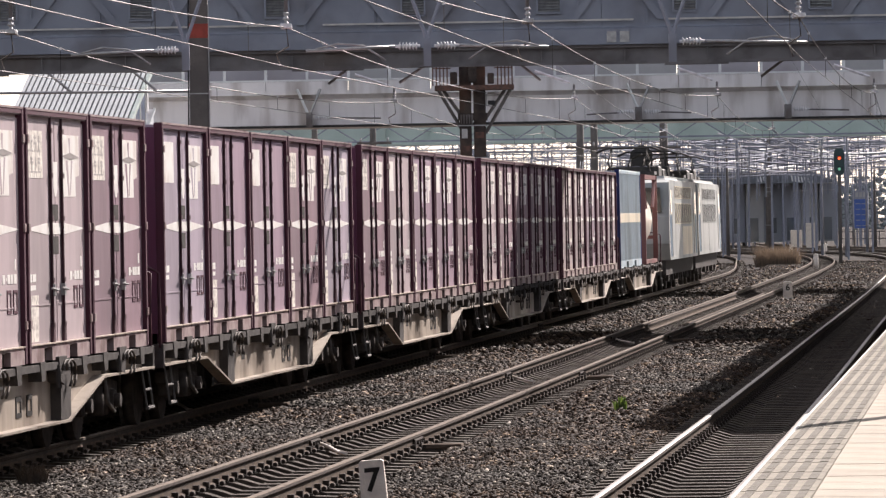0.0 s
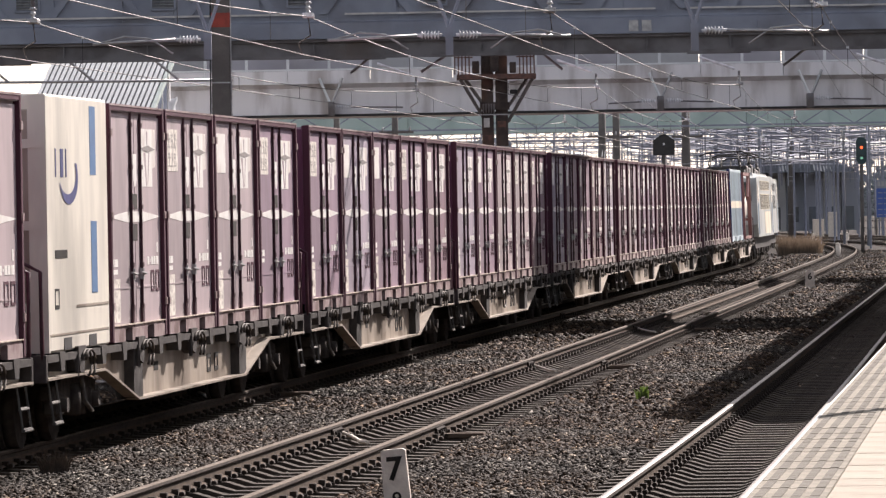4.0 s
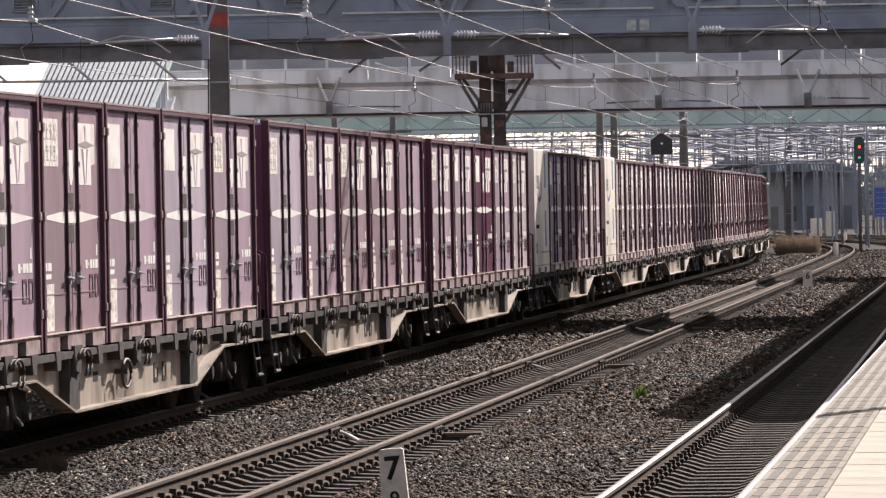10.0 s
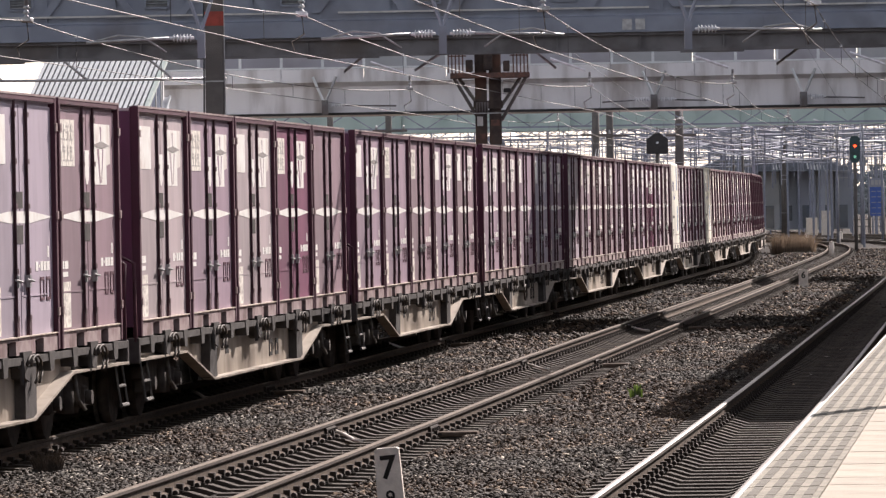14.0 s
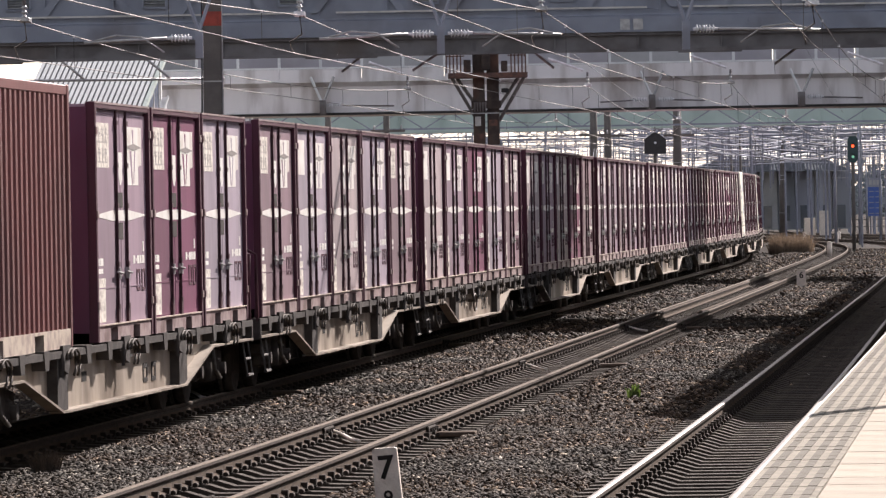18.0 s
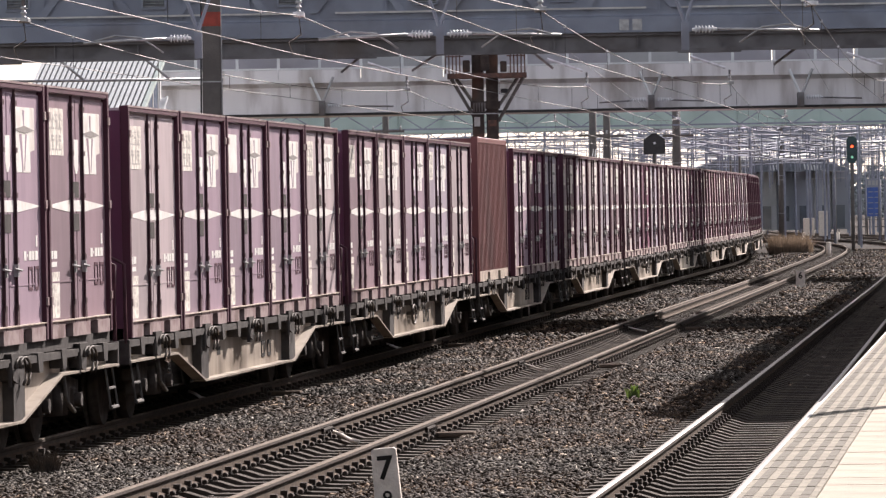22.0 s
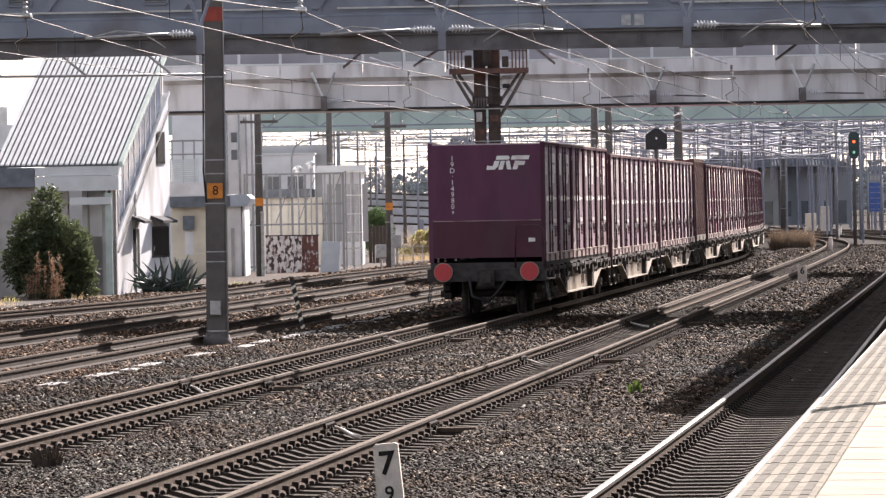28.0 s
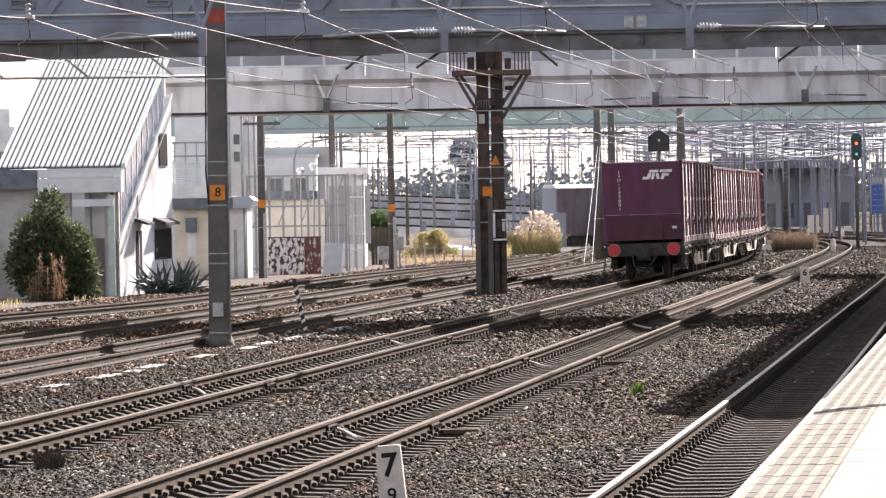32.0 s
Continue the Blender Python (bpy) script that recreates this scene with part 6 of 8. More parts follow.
        box(bm, x - 0.045, x + 0.045, 0, 0.09, 0, 4.0)
        part("post", bm, M_MESH, e)
    for z in (0.25, 1.95, 2.75, 3.97):
        bm = bmesh.new()
        box(bm, -2.43, 1.55, -0.02, -0.005, z - 0.035, z + 0.035)
        part("rail", bm, M_MESH, e)
    for x in (-2.2, -1.2, -0.3, 0.7):
        bm = bmesh.new()
        rod(bm, (x, 0.045, 2.0), (x + 0.75, 0.045, 3.95), 0.02, 5)
        part("brace", bm, M_MESH, e)
    for i in range(13):
        bm = bmesh.new()
        x, y, w = 1.60 + i * 0.0458, 0.1 + i * 0.208, 0.055 if i % 6 == 0 else 0.012
        box(bm, x, x + w, y, y + 0.05, 0.1 if i % 6 else 0, 4.07)
        part("post" if i % 6 == 0 else "wire", bm, M_GALV if i % 6 == 0 else M_RENDER, e)
    for z in (0.9, 1.55, 2.3, 3.05, 4.0):
        bm = bmesh.new()
        quad_prism(bm, [(1.56, 0.1, z), (2.2, 2.7, z), (2.2, 2.7, z + 0.06), (1.56, 0.1, z + 0.06)], (0.03, 0, 0))
        part("side_rail", bm, M_GALV, e)

    k = thing("service_building", pose(-4.55, 236, -0.4), "low cream service building with slate band and white porch", "building")
    for i in range(4):
        bm = bmesh.new()
        box(bm, -3.4 + i * 0.73, -2.69 + i * 0.73, 0, 0.2, 0, 3.15)
        part("wall_panel", bm, M_CREAMWALL, k, "cream wall panel")
    bm = bmesh.new()
    box(bm, -3.45, -0.50, 0.2, 9, 0, 3.1)
    part("body", bm, M_RENDER, k)
    bm = bmesh.new()
    box(bm, -3.5, -0.98, -0.3, 9, 3.15, 3.52)
    part("roof_band", bm, M_SLATEBAND, k)
    bm = bmesh.new()
    box(bm, -0.48, 1.2, 0.4, 9, 0, 4.2)
    part("porch_wall", bm, M_HAZEPANEL, k)
    bm = bmesh.new()
    box(bm, -0.75, 1.40, -0.4, 9, 4.2, 4.5)
    part("flat_roof", bm, M_ROOFW, k, "white flat roof slab")
    for i in range(5):
        bm = bmesh.new()
        x = -0.4 + i * 0.38
        box(bm, x, x + 0.07, -0.3, -0.2, 0, 4.2)
        part("column", bm, M_MESH, k)
        bm = bmesh.new()
        box(bm, x + 0.10, x + 0.34, 0.36, 0.42, 1.2, 3.7)
        part("window", bm, M_MIDGREY, k)
    u = thing("grey_building", pose(-6.5, 262, -0.4), "grey flat-roofed building in two steps behind the yard", "building")
    bm = bmesh.new()
    box(bm, -2.6, 0.52, 0, 8, 0, 5.25)
    part("lower_storey", bm, M_HAZEPANEL, u)
    bm = bmesh.new()
    box(bm, -2.4, 1.12, 4, 12, 0, 5.75)
    part("upper_storey", bm, M_MIDGREY, u)
    bm = bmesh.new()
    box(bm, -2.65, 0.58, -0.1, 3.9, 5.25, 5.33)
    part("coping", bm, M_ROOFW, u)
    windows_row(u, -1.8, 2, 1.1, 0.7, 3.6, 4.2, -0.01, M_BIGGLASS)

    g = thing("street_lamp", pose(-6.7, 250, -0.4), "thin street lamp with a curved arm", "street lamp")
    bm = bmesh.new()
    tube(bm, [(0, 0, 0), (0, 0, 5.0), (0.12, 0, 5.45), (0.5, 0, 5.72), (1.5, 0, 5.9)], 0.05, 6)
    part("post", bm, M_GALV, g)
    bm = bmesh.new()
    box(bm, 1.4, 1.75, -0.08, 0.08, 5.84, 5.94, bevel=0.02)
    part("lamp_head", bm, M_MESH, g)
    for x, z in ((-5.35, 4.19), (-5.88, 4.0)):
        g = thing("globe_lamp", pose(x, 229, -0.4), "white hooded lamp on a thin post", "lamp", "globe lamps")
        bm = bmesh.new()
        rod(bm, (0, 0, 0), (0, 0, z + 0.3), 0.035, 6)
        part("post", bm, M_MESH, g)
        bm = bmesh.new()
        rod(bm, (0, 0, z + 0.3), (0, 0, z + 0.46), 0.24, 12, 0.10)
        part("hood", bm, M_ROOFW, g)
        bm = bmesh.new()
        rod(bm, (0, 0, z + 0.12), (0, 0, z + 0.3), 0.10, 10, 0.15)
        part("globe", bm, M_INSUL, g)

    q = thing("pale_building", pose(-24.2, 305, -0.4), "pale grey far building with small windows", "building")
    bm = bmesh.new()
    box(bm, -4.0, 1.0, 0, 8, 0, 7.6)
    part("wall", bm, M_HAZEPANEL, q)
    bm = bmesh.new()
    box(bm, -4.1, 0.3, -0.1, 8, 7.6, 8.6)
    part("roof_storey", bm, M_RENDER, q)
    windows_row(q, -1.8, 2, 1.2, 0.8, 5.2, 6.2, -0.01, M_BIGGLASS)
    windows_row(q, -1.8, 2, 1.2, 0.8, 3.4, 4.4, -0.01, M_BIGGLASS)

    b = thing("rusty_board", pose(-5.78, 214, -0.3, -6), "large peeling rust-streaked sheet leaning by the track", "board")
    bm = bmesh.new()
    box(bm, -1.02, 0.36, 0, 0.05, 0, 1.52)
    part("painted_sheet", bm, M_PEEL, b)
    bm = bmesh.new()
    box(bm, 0.37, 1.02, 0, 0.05, 0, 1.52)
    part("rusted_sheet", bm, M_PEELDARK, b)
    bm = bmesh.new()
    box(bm, -1.05, 1.05, -0.02, 0.07, 1.525, 1.56)
    part("top_edge", bm, M_BLACK, b)
    b = thing("leaning_panel", pose(-4.30, 212, -0.3, -12, 4), "pale blue flat panel leaning by the fence", "panel")
    bm = bmesh.new()
    box(bm, -0.36, 0.34, 0, 0.06, 0, 1.32, bevel=0.01)
    part("sheet", bm, M_BLUEPANEL, b)
    bm = bmesh.new()
    box(bm, 0.35, 0.42, 0.02, 0.08, 0, 1.36)
    part("stick", bm, M_RENDER, b)
    # low wire fence and small cabinets along the yard
    f = thing("wire_fence", pose(0, 0, -0.35), "low sagging wire fence on thin posts", "fence")
    for i in range(14):
        bm = bmesh.new()
        x = -2.9 + i * 0.42
        rod(bm, (x, 244, 0), (x + random.uniform(-0.03, 0.03), 244, 0.95), 0.03, 6)
        part("post", bm, M_DARKWALL, f)
    for z in (0.45, 0.85):
        bm = bmesh.new()
        rod(bm, (-2.9, 244, z), (2.6, 244, z), 0.018, 5)
        part("wire", bm, M_DARKWALL, f)
    b = thing("board_fence", pose(-3.0, 246, -0.35), "brown weathered board fence", "fence")
    for i in range(7):
        bm = bmesh.new()
        box(bm, -0.2 + i * 0.16, -0.06 + i * 0.16, 0, 0.04, 0, 1.75 + random.uniform(-0.05, 0.05))
        part("board", bm, M_TIMBER, b)


# ------------------------------------------------------------------ overhead line
def insulator(bm, p, axis, n=6, r=0.075, step=0.058):
    """A row of porcelain sheds along an axis, on a core."""
    p, a = Vector(p), Vector(axis)
    x = a.orthogonal().normalized()
    y = a.cross(x)
    prof = [(-0.05, 0.022)]
    for i in range(n):
        prof += [(i * step, 0.025), (i * step, r), (i * step + step * 0.5, r * 0.5), (i * step + step * 0.55, 0.025)]
    prof.append((n * step + 0.03, 0.022))
    rings = [[bm.verts.new(p + a * q + (x * math.cos(t) + y * math.sin(t)) * rr) for t in (2 * math.pi * k / 10 for k in range(10))] for q, rr in prof]
    for A, B in zip(rings, rings[1:]):
        for k in range(10):
            bm.faces.new((A[k], A[(k + 1) % 10], B[(k + 1) % 10], B[k])).smooth = True
    bm.faces.new(rings[0][::-1])
    bm.faces.new(rings[-1])


LINES = ((OFF_T - 4.5, 0.25), (OFF_T, 0.4), (OFF_M, 0.3), (OFF_P, 0.15))
SUPPORTS = (26.0, 86.0, 140.0, 195.0, 250.0, 305.0, 365.0, 430.0)
MESS_Z, WIRE_Z = 5.40, 4.78


def build_overhead():
    for off, stag in LINES:
        w = thing("overhead_wire", Matrix(), "pale overhead contact wire with messenger wire and droppers", "overhead wire", "overhead wires")
        mess, cont = [], []
        for k, (d0, d1) in enumerate(zip(SUPPORTS, SUPPORTS[1:])):
            sg = stag * (-1 if k % 2 else 1)
            for i in range(12):
                u = i / 12
                d = d0 + (d1 - d0) * u
                x, y, th = along(s_of_y(d), off + sg * (1 - 2 * u) * 0.8)
                sag = 0.36 * 4 * u * (1 - u)
                mess.append((x, y, MESS_Z - sag))
                cont.append((x, y, WIRE_Z))
                if i % 2 == 1:
                    bm = bmesh.new()
                    rod(bm, (x, y, WIRE_Z), (x, y, MESS_Z - sag - 0.02), 0.007, 4)
                    rod(bm, (x, y, MESS_Z - sag - 0.025), (x, y, MESS_Z - sag + 0.02), 0.022, 6, mat=1)
                    part("dropper", bm, (M_WIRE, M_INSUL), w)
        bm = bmesh.new()
        tube(bm, mess, 0.009, 6)
        part("messenger_wire", bm, M_WIRE, w)
        bm = bmesh.new()
        tube(bm, cont, 0.007, 6)
        part("contact_wire", bm, M_WIRE, w)
    # feeders that run high along the line
    for off, z0, z1, r in ((-3.9, 9.0, 5.0, 0.006), (1.9, 9.4, 5.4, 0.006)):
        w = thing("feeder_cable", Matrix(), "thin pale feeder cable strung along the line", "cable", "feeder cables")
        pts = []
        for i in range(25):
            u = i / 24
            x, y, th = along(s_of_y(60 + 130 * u), off)
            pts.append((x, y, z0 + (z1 - z0) * u - 0.9 * u * (1 - u)))
        bm = bmesh.new()
        tube(bm, pts, r, 6)
        part("cable", bm, M_WIRE, w)

    # hanging support arms at the near gantry
    def drop_arm(x, d, z, left, right, label):
        g = thing("registration_arm", pose(x, d, z), label, "line support", "line supports")
        bm = bmesh.new()
        box(bm, -0.06, 0.06, -0.05, 0.05, -0.32, 0.12)
        for sx in (-1, 1):
            rod(bm, (0, 0, 0.1), (sx * 0.28, 0, 0.9), 0.03, 6)
        rod(bm, (-0.28, 0, 0.9), (-0.28, 0, 2.0), 0.03, 6)
        rod(bm, (0.28, 0, 0.9), (0.28, 0, 2.0), 0.03, 6)
        part("hanger", bm, M_STEEL, g)
        for sx, length in ((-1, left), (1, right)):
            if not length:
                continue
            bm = bmesh.new()
            insulator(bm, (sx * 0.16, 0, 0), (sx, 0, 0), 6, 0.07, 0.052)
            part("insulator", bm, M_INSUL, g, "white ribbed insulator")
            bm = bmesh.new()
            rod(bm, (sx * 0.48, 0, 0), (sx * length, 0, -0.05), 0.022, 8)
            part("pipe", bm, M_GALV, g)
            bm = bmesh.new()
            tube(bm, [(sx * (length - 0.15), 0, -0.03), (sx * (length - 0.5), 0, 0.06), (sx * (length - 0.9), 0, 0.02), (sx * (length - 1.25), 0, -0.22)], 0.018, 6)
            part("curved_arm", bm, M_GALV, g)
        return g

    for x, left, right in ((0.08, 1.9, 1.9), (3.92, 0, 2.1), (-3.7, 1.8, 0)):
        drop_arm(x, 86.0, 5.06, left, right, "steel hanger with white insulators and pipe arms")
    for x, d, left, right in ((-4.14, 180.4, 0, 2.6), (7.82, 180.4, 1.9, 1.9), (13.25, 180.4, 0, 2.2)):
        g = thing("registration_arm", pose(x * 0.905, d, 5.784) @ Matrix.Scale(0.905, 4), "forked steel hanger with white insulators under the viaduct", "line support", "line supports")
        bm = bmesh.new()
        rod(bm, (0, 0, 0.05), (-0.42, 0, 1.05), 0.05, 6)
        part("fork_left", bm, M_ROOFW, g)
        bm = bmesh.new()
        rod(bm, (0, 0, 0.05), (0.42, 0, 1.05), 0.05, 6)
        part("fork_right", bm, M_GALV, g)
        bm = bmesh.new()
        box(bm, -0.11, 0.11, -0.06, 0.72, -0.32, 0.2)
        part("socket", bm, M_DARKSTEEL, g)
        for sx, length in ((-1, left), (1, right)):
            if length:
                bm = bmesh.new()
                insulator(bm, (sx * 0.22, -0.1, 0.02), (sx, 0, 0), 6, 0.10, 0.09)
                part("insulator", bm, M_INSUL, g)
                bm = bmesh.new()
                rod(bm, (sx * 0.7, 0, 0), (sx * length, 0, -0.05), 0.03, 6)
                part("pipe", bm, M_DARKSTEEL, g)
    # pale pipe with slanted struts over the sidings
    g = thing("pipe_cantilever", pose(0, 140, 0), "pale galvanised pipe with slanted struts over the sidings", "line support")
    bm = bmesh.new()
    rod(bm, (-14.5, 0, 5.80), (-5.4, 0, 5.74), 0.035, 8)
    part("pipe", bm, M_GALV, g)
    for x in (-11.1, -8.95, -6.78, -13.2):
        bm = bmesh.new()
        rod(bm, (x, 0, 5.77), (x - 0.86, 0, 6.49), 0.035, 6)
        part("strut", bm, M_GALV, g)
    bm = bmesh.new()
    rod(bm, (-14.5, 0, -0.4), (-14.5, 0, 7.0), 0.15, 10)
    part("mast", bm, M_POLE, g)
    # suspension sets over each track: upright pin with sheds, clamp and drop rod
    for d, top in ((86.0, 1.6), (140.0, 0.35), (195.0, 0.25), (250.0, 0.25)):
        for k, (off, stag) in enumerate(LINES):
            x, y, th = along(s_of_y(d), off + stag * (0.8 if SUPPORTS.index(d) % 2 == 0 else -0.8))
            g = thing("suspension_set", pose(x, y, MESS_Z), "upright insulator pin with wire clamp", "line support", "suspension sets")
            bm = bmesh.new()
            insulator(bm, (0, 0, 0.04), (0, 0, 1), 3, 0.06, 0.08)
            part("insulator", bm, M_GALV, g)
            bm = bmesh.new()
            rod(bm, (0, 0, 0.2), (0, 0, top), 0.03, 8)
            part("pin", bm, M_DARKSTEEL, g)
            bm = bmesh.new()
            box(bm, -0.09, 0.09, -0.3, 0.3, -0.02, 0.05, bevel=0.01)
            part("clamp", bm, M_INSUL if k % 2 else M_GALV, g)
            bm = bmesh.new()
            tube(bm, [(0, 0, 0), (0.03, 0, -0.3), (-0.16, 0, -0.42), (-0.10, 0, WIRE_Z - MESS_Z)], 0.014, 5)
            part("drop_rod", bm, M_DARKSTEEL, g)
            if d > 100:
                bm = bmesh.new()
                rod(bm, (-1.0, 0.2, 0.72), (-0.1, 0.2, 0.40), 0.035, 6)
                part("pull_off_strut", bm, M_INSUL, g, "pale slanted strut")
    # portal gantries: two legs and a lattice beam
    for d, x0, x1, zb in ((86.0, -14.5, 9.6, 7.0), (250.0, -9.0, 24.0, 6.0), (305.0, -6.0, 34.0, 6.3), (345.0, 2.0, 40.0, 6.6), (390.0, -8.0, 44.0, 7.0), (430.0, -14.0, 46.0, 7.2), (480.0, -24.0, 52.0, 7.6), (540.0, -34.0, 58.0, 8.2)):
        g = thing("line_gantry", pose(0, d, -0.4), "grey lattice gantry carrying the overhead line", "gantry", "line gantries")
        # Gantries far off take the steel colour with haze mixed in.
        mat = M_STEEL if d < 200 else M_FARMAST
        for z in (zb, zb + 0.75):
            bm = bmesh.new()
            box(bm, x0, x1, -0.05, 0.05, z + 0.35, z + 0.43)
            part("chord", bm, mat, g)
        bm = bmesh.new()
        x, k = x0, 0
        while x < x1 - 1:
            a, b_ = (zb + 0.39, zb + 1.14) if k % 2 else (zb + 1.14, zb + 0.39)
            rod(bm, (x, 0, a), (x + 1.2, 0, b_), 0.03, 5)
            x += 1.2
            k += 1
        tagged(part("lacing", bm, mat, g), kind="stuff")
        legs = [x0, x1] + ([(x0 + x1) / 2] if x1 - x0 > 42 else [])
        for x in legs:
            bm = bmesh.new()
            for dx in (-0.2, 0.2):
                box(bm, x + dx - 0.05, x + dx + 0.05, -0.06, 0.06, 0, zb + 2.2)
            q, k = 0.2, 0
            while q < zb + 1.6:
                rod(bm, (x - 0.2, 0, q), (x + 0.2, 0, q + 0.5), 0.02, 4)
                q += 0.5
            part("leg", bm, mat, g)


# ------------------------------------------------------------------ signals and small trackside things
M_LAMP_RED = glow("lit_red_lens", (1.0, 0.10, 0.03), 1.6)
M_LAMP_PALE = glow("lit_pale_green_lens", (0.25, 0.7, 0.5), 0.25)
M_TEAL = material("dark_teal_enamel", (0.02, 0.06, 0.065), 0.45)


def build_signals():
    g = thing("colour_light_signal", pose(21.0, 288, -0.4), "dark colour-light signal on a post, red lamp lit", "signal")
    x = 0.75
    bm = bmesh.new()
    rod(bm, (x, 0, 0), (x, 0, 4.85), 0.10, 10)
    part("post", bm, M_POLE, g)
    bm = bmesh.new()
    prism(bm, [(x - 0.27, 5.0), (x - 0.17, 4.8), (x + 0.17, 4.8), (x + 0.27, 5.0), (x + 0.27, 6.02), (x + 0.16, 6.18), (x - 0.16, 6.18), (x - 0.27, 6.02)], "y", -0.1, 0.1)
    part("backboard", bm, M_TEAL, g, "dark teal backboard")
    for z, m, lab in ((5.66, M_LAMP_RED, "lit red lamp"), (5.10, M_LAMP_PALE, "pale lower lamp")):
        bm = bmesh.new()
        rod(bm, (x, -0.11, z), (x, -0.13, z), 0.075, 16)
        part("lamp", bm, m, g, lab)
        bm = bmesh.new()
        for i in range(9):
            a0, a1 = radians(i * 20), radians((i + 1) * 20)
            quad_prism(bm, [(x + 0.14 * math.cos(a0), -0.11, z + 0.14 * math.sin(a0)), (x + 0.14 * math.cos(a1), -0.11, z + 0.14 * math.sin(a1)), (x + 0.14 * math.cos(a1), -0.32, z + 0.14 * math.sin(a1)), (x + 0.14 * math.cos(a0), -0.32, z + 0.14 * math.sin(a0))], (0, 0, 0.01))
        part("hood", bm, M_BLACK, g)
    bm = bmesh.new()
    box(bm, x - 0.22, x + 0.22, -0.06, 0.06, 3.9, 4.25)
    part("number_plate", bm, M_STEEL, g)

    g = thing("dark_signal_head", pose(8.95, 226, 0), "black house-shaped signal head on a post, seen dark", "signal")
    bm = bmesh.new()
    prism(bm, [(-0.44, 4.45), (0.44, 4.45), (0.44, 5.05), (0.1, 5.3), (-0.1, 5.3), (-0.44, 5.05)], "y", -0.12, 0.12)
    part("backboard", bm, M_BLACK, g)
    bm = bmesh.new()
    rod(bm, (0, -0.12, 4.9), (0, -0.15, 4.9), 0.05, 12)
    part("lens", bm, M_INSUL, g)
    bm = bmesh.new()
    rod(bm, (0, 0.05, -0.4), (0, 0.05, 4.45), 0.08, 8)
    part("post", bm, M_POLE, g)
    bm = bmesh.new()
    rod(bm, (0, 0.0, 5.3), (0, 0, 5.55), 0.02, 5)
    part("finial", bm, M_POLE, g)

    def distance_post(x, y, z, h, w, top, bottom, lean, label):
        g = thing("distance_post", pose(x, y, z, 0, lean, -4), label, "post", "distance posts")
        bm = bmesh.new()
        prism(bm, [(-w / 2 * 1.12, 0), (w / 2 * 1.12, 0), (w / 2, h - 0.015), (w / 2 - 0.02, h), (-w / 2 + 0.02, h), (-w / 2, h - 0.015)], "y", -0.05, 0.05)
        part("slab", bm, M_POST, g, "white-painted concrete slab")
        for s, zz, size in ((top, h - 0.17, 0.27), (bottom, h - 0.42, 0.17)):
            if s:
                me = text_mesh(s, size, 0.003, 0.006 if size > 0.2 else 0.002)
                me.materials.append(M_DIGIT)
                part("digit", me, None, g, "black painted digit", pose(0, -0.053, zz, 90, 0, 0))
        return g

    distance_post(-0.435, 45.6, -0.325, 0.66, 0.205, "7", "9", -4.4, "white distance post with black figures in the ballast")
    distance_post(10.72, 163, -0.28, 0.62, 0.26, "6", "", 0, "small weathered distance post with a black figure")
    # leaning rusty marker
    g = thing("rusty_marker_post", pose(-2.78, 111, -0.25, 0, -12, 0), "thin leaning rusty marker post", "post")
    bm = bmesh.new()
    box(bm, -0.04, 0.04, -0.03, 0.03, 0, 1.18)
    part("bar", bm, M_BLACK, g, "black rusted bar")
    for k in range(6):
        bm = bmesh.new()
        z = 0.1 + k * 0.165
        prism(bm, [(-0.044, z), (0.044, z + 0.04), (0.044, z + 0.10), (-0.044, z + 0.06)], "y", -0.036, 0.0)
        part("band", bm, M_BEIGE, g, "faded tan band")
    for x, y in ((23.4, 352), (24.6, 340), (25.6, 352), (27.2, 360), (18.6, 262), (8.2, 232), (8.9, 236)):
        g = thing("track_marker", pose(x, y, -0.35), "short weathered trackside post", "post", "track markers")
        bm = bmesh.new()
        rod(bm, (0, 0, 0), (0, 0, 0.75), 0.12, 10)
        part("shaft", bm, M_POST if y > 255 else M_POLE, g)
        bm = bmesh.new()
        rod(bm, (0, 0, 0.75), (0, 0, 0.82), 0.14, 10, 0.05)
        part("cap", bm, M_POST if y > 255 else M_POLE, g)
    # broken pale trough lids beside the siding
    rng = random.Random(4)
    s = 38.0
    while s < 92:
        L = rng.uniform(1.0, 2.4)
        if rng.random() < 0.75:
            x, y, th = along(s, -6.7 + rng.uniform(-0.1, 0.1))
            g = thing("trough_lid", Matrix.Translation((x, y, -0.215)) @ Matrix.Rotation(-th + rng.uniform(-0.05, 0.05), 4, "Z"), "pale concrete cable trough lid", "trough lid", "trough lids")
            bm = bmesh.new()
            box(bm, -0.12, 0.12, -L / 2, L / 2, 0.0, 0.07, bevel=0.01)
            part("slab", bm, M_CONC, g)
        s += L + rng.uniform(0.05, 1.6)


# ------------------------------------------------------------------ plants
def leaf_mat(name, c, c2):
    m = material(name, c, 0.5, 0, c2, 8, random_isl=0.35)
    n, l = m.node_tree.nodes, m.node_tree.links
    b = n["Principled BSDF"]
    tr = n.new("ShaderNodeBsdfTranslucent")
    l.new(b.inputs["Base Color"].links[0].from_socket, tr.inputs["Color"])
    mix = n.new("ShaderNodeMixShader")
    mix.inputs[0].default_value = 0.45
    l.new(b.outputs[0], mix.inputs[1])
    l.new(tr.outputs[0], mix.inputs[2])
    l.new(mix.outputs[0], n["Material Output"].inputs["Surface"])
    return m


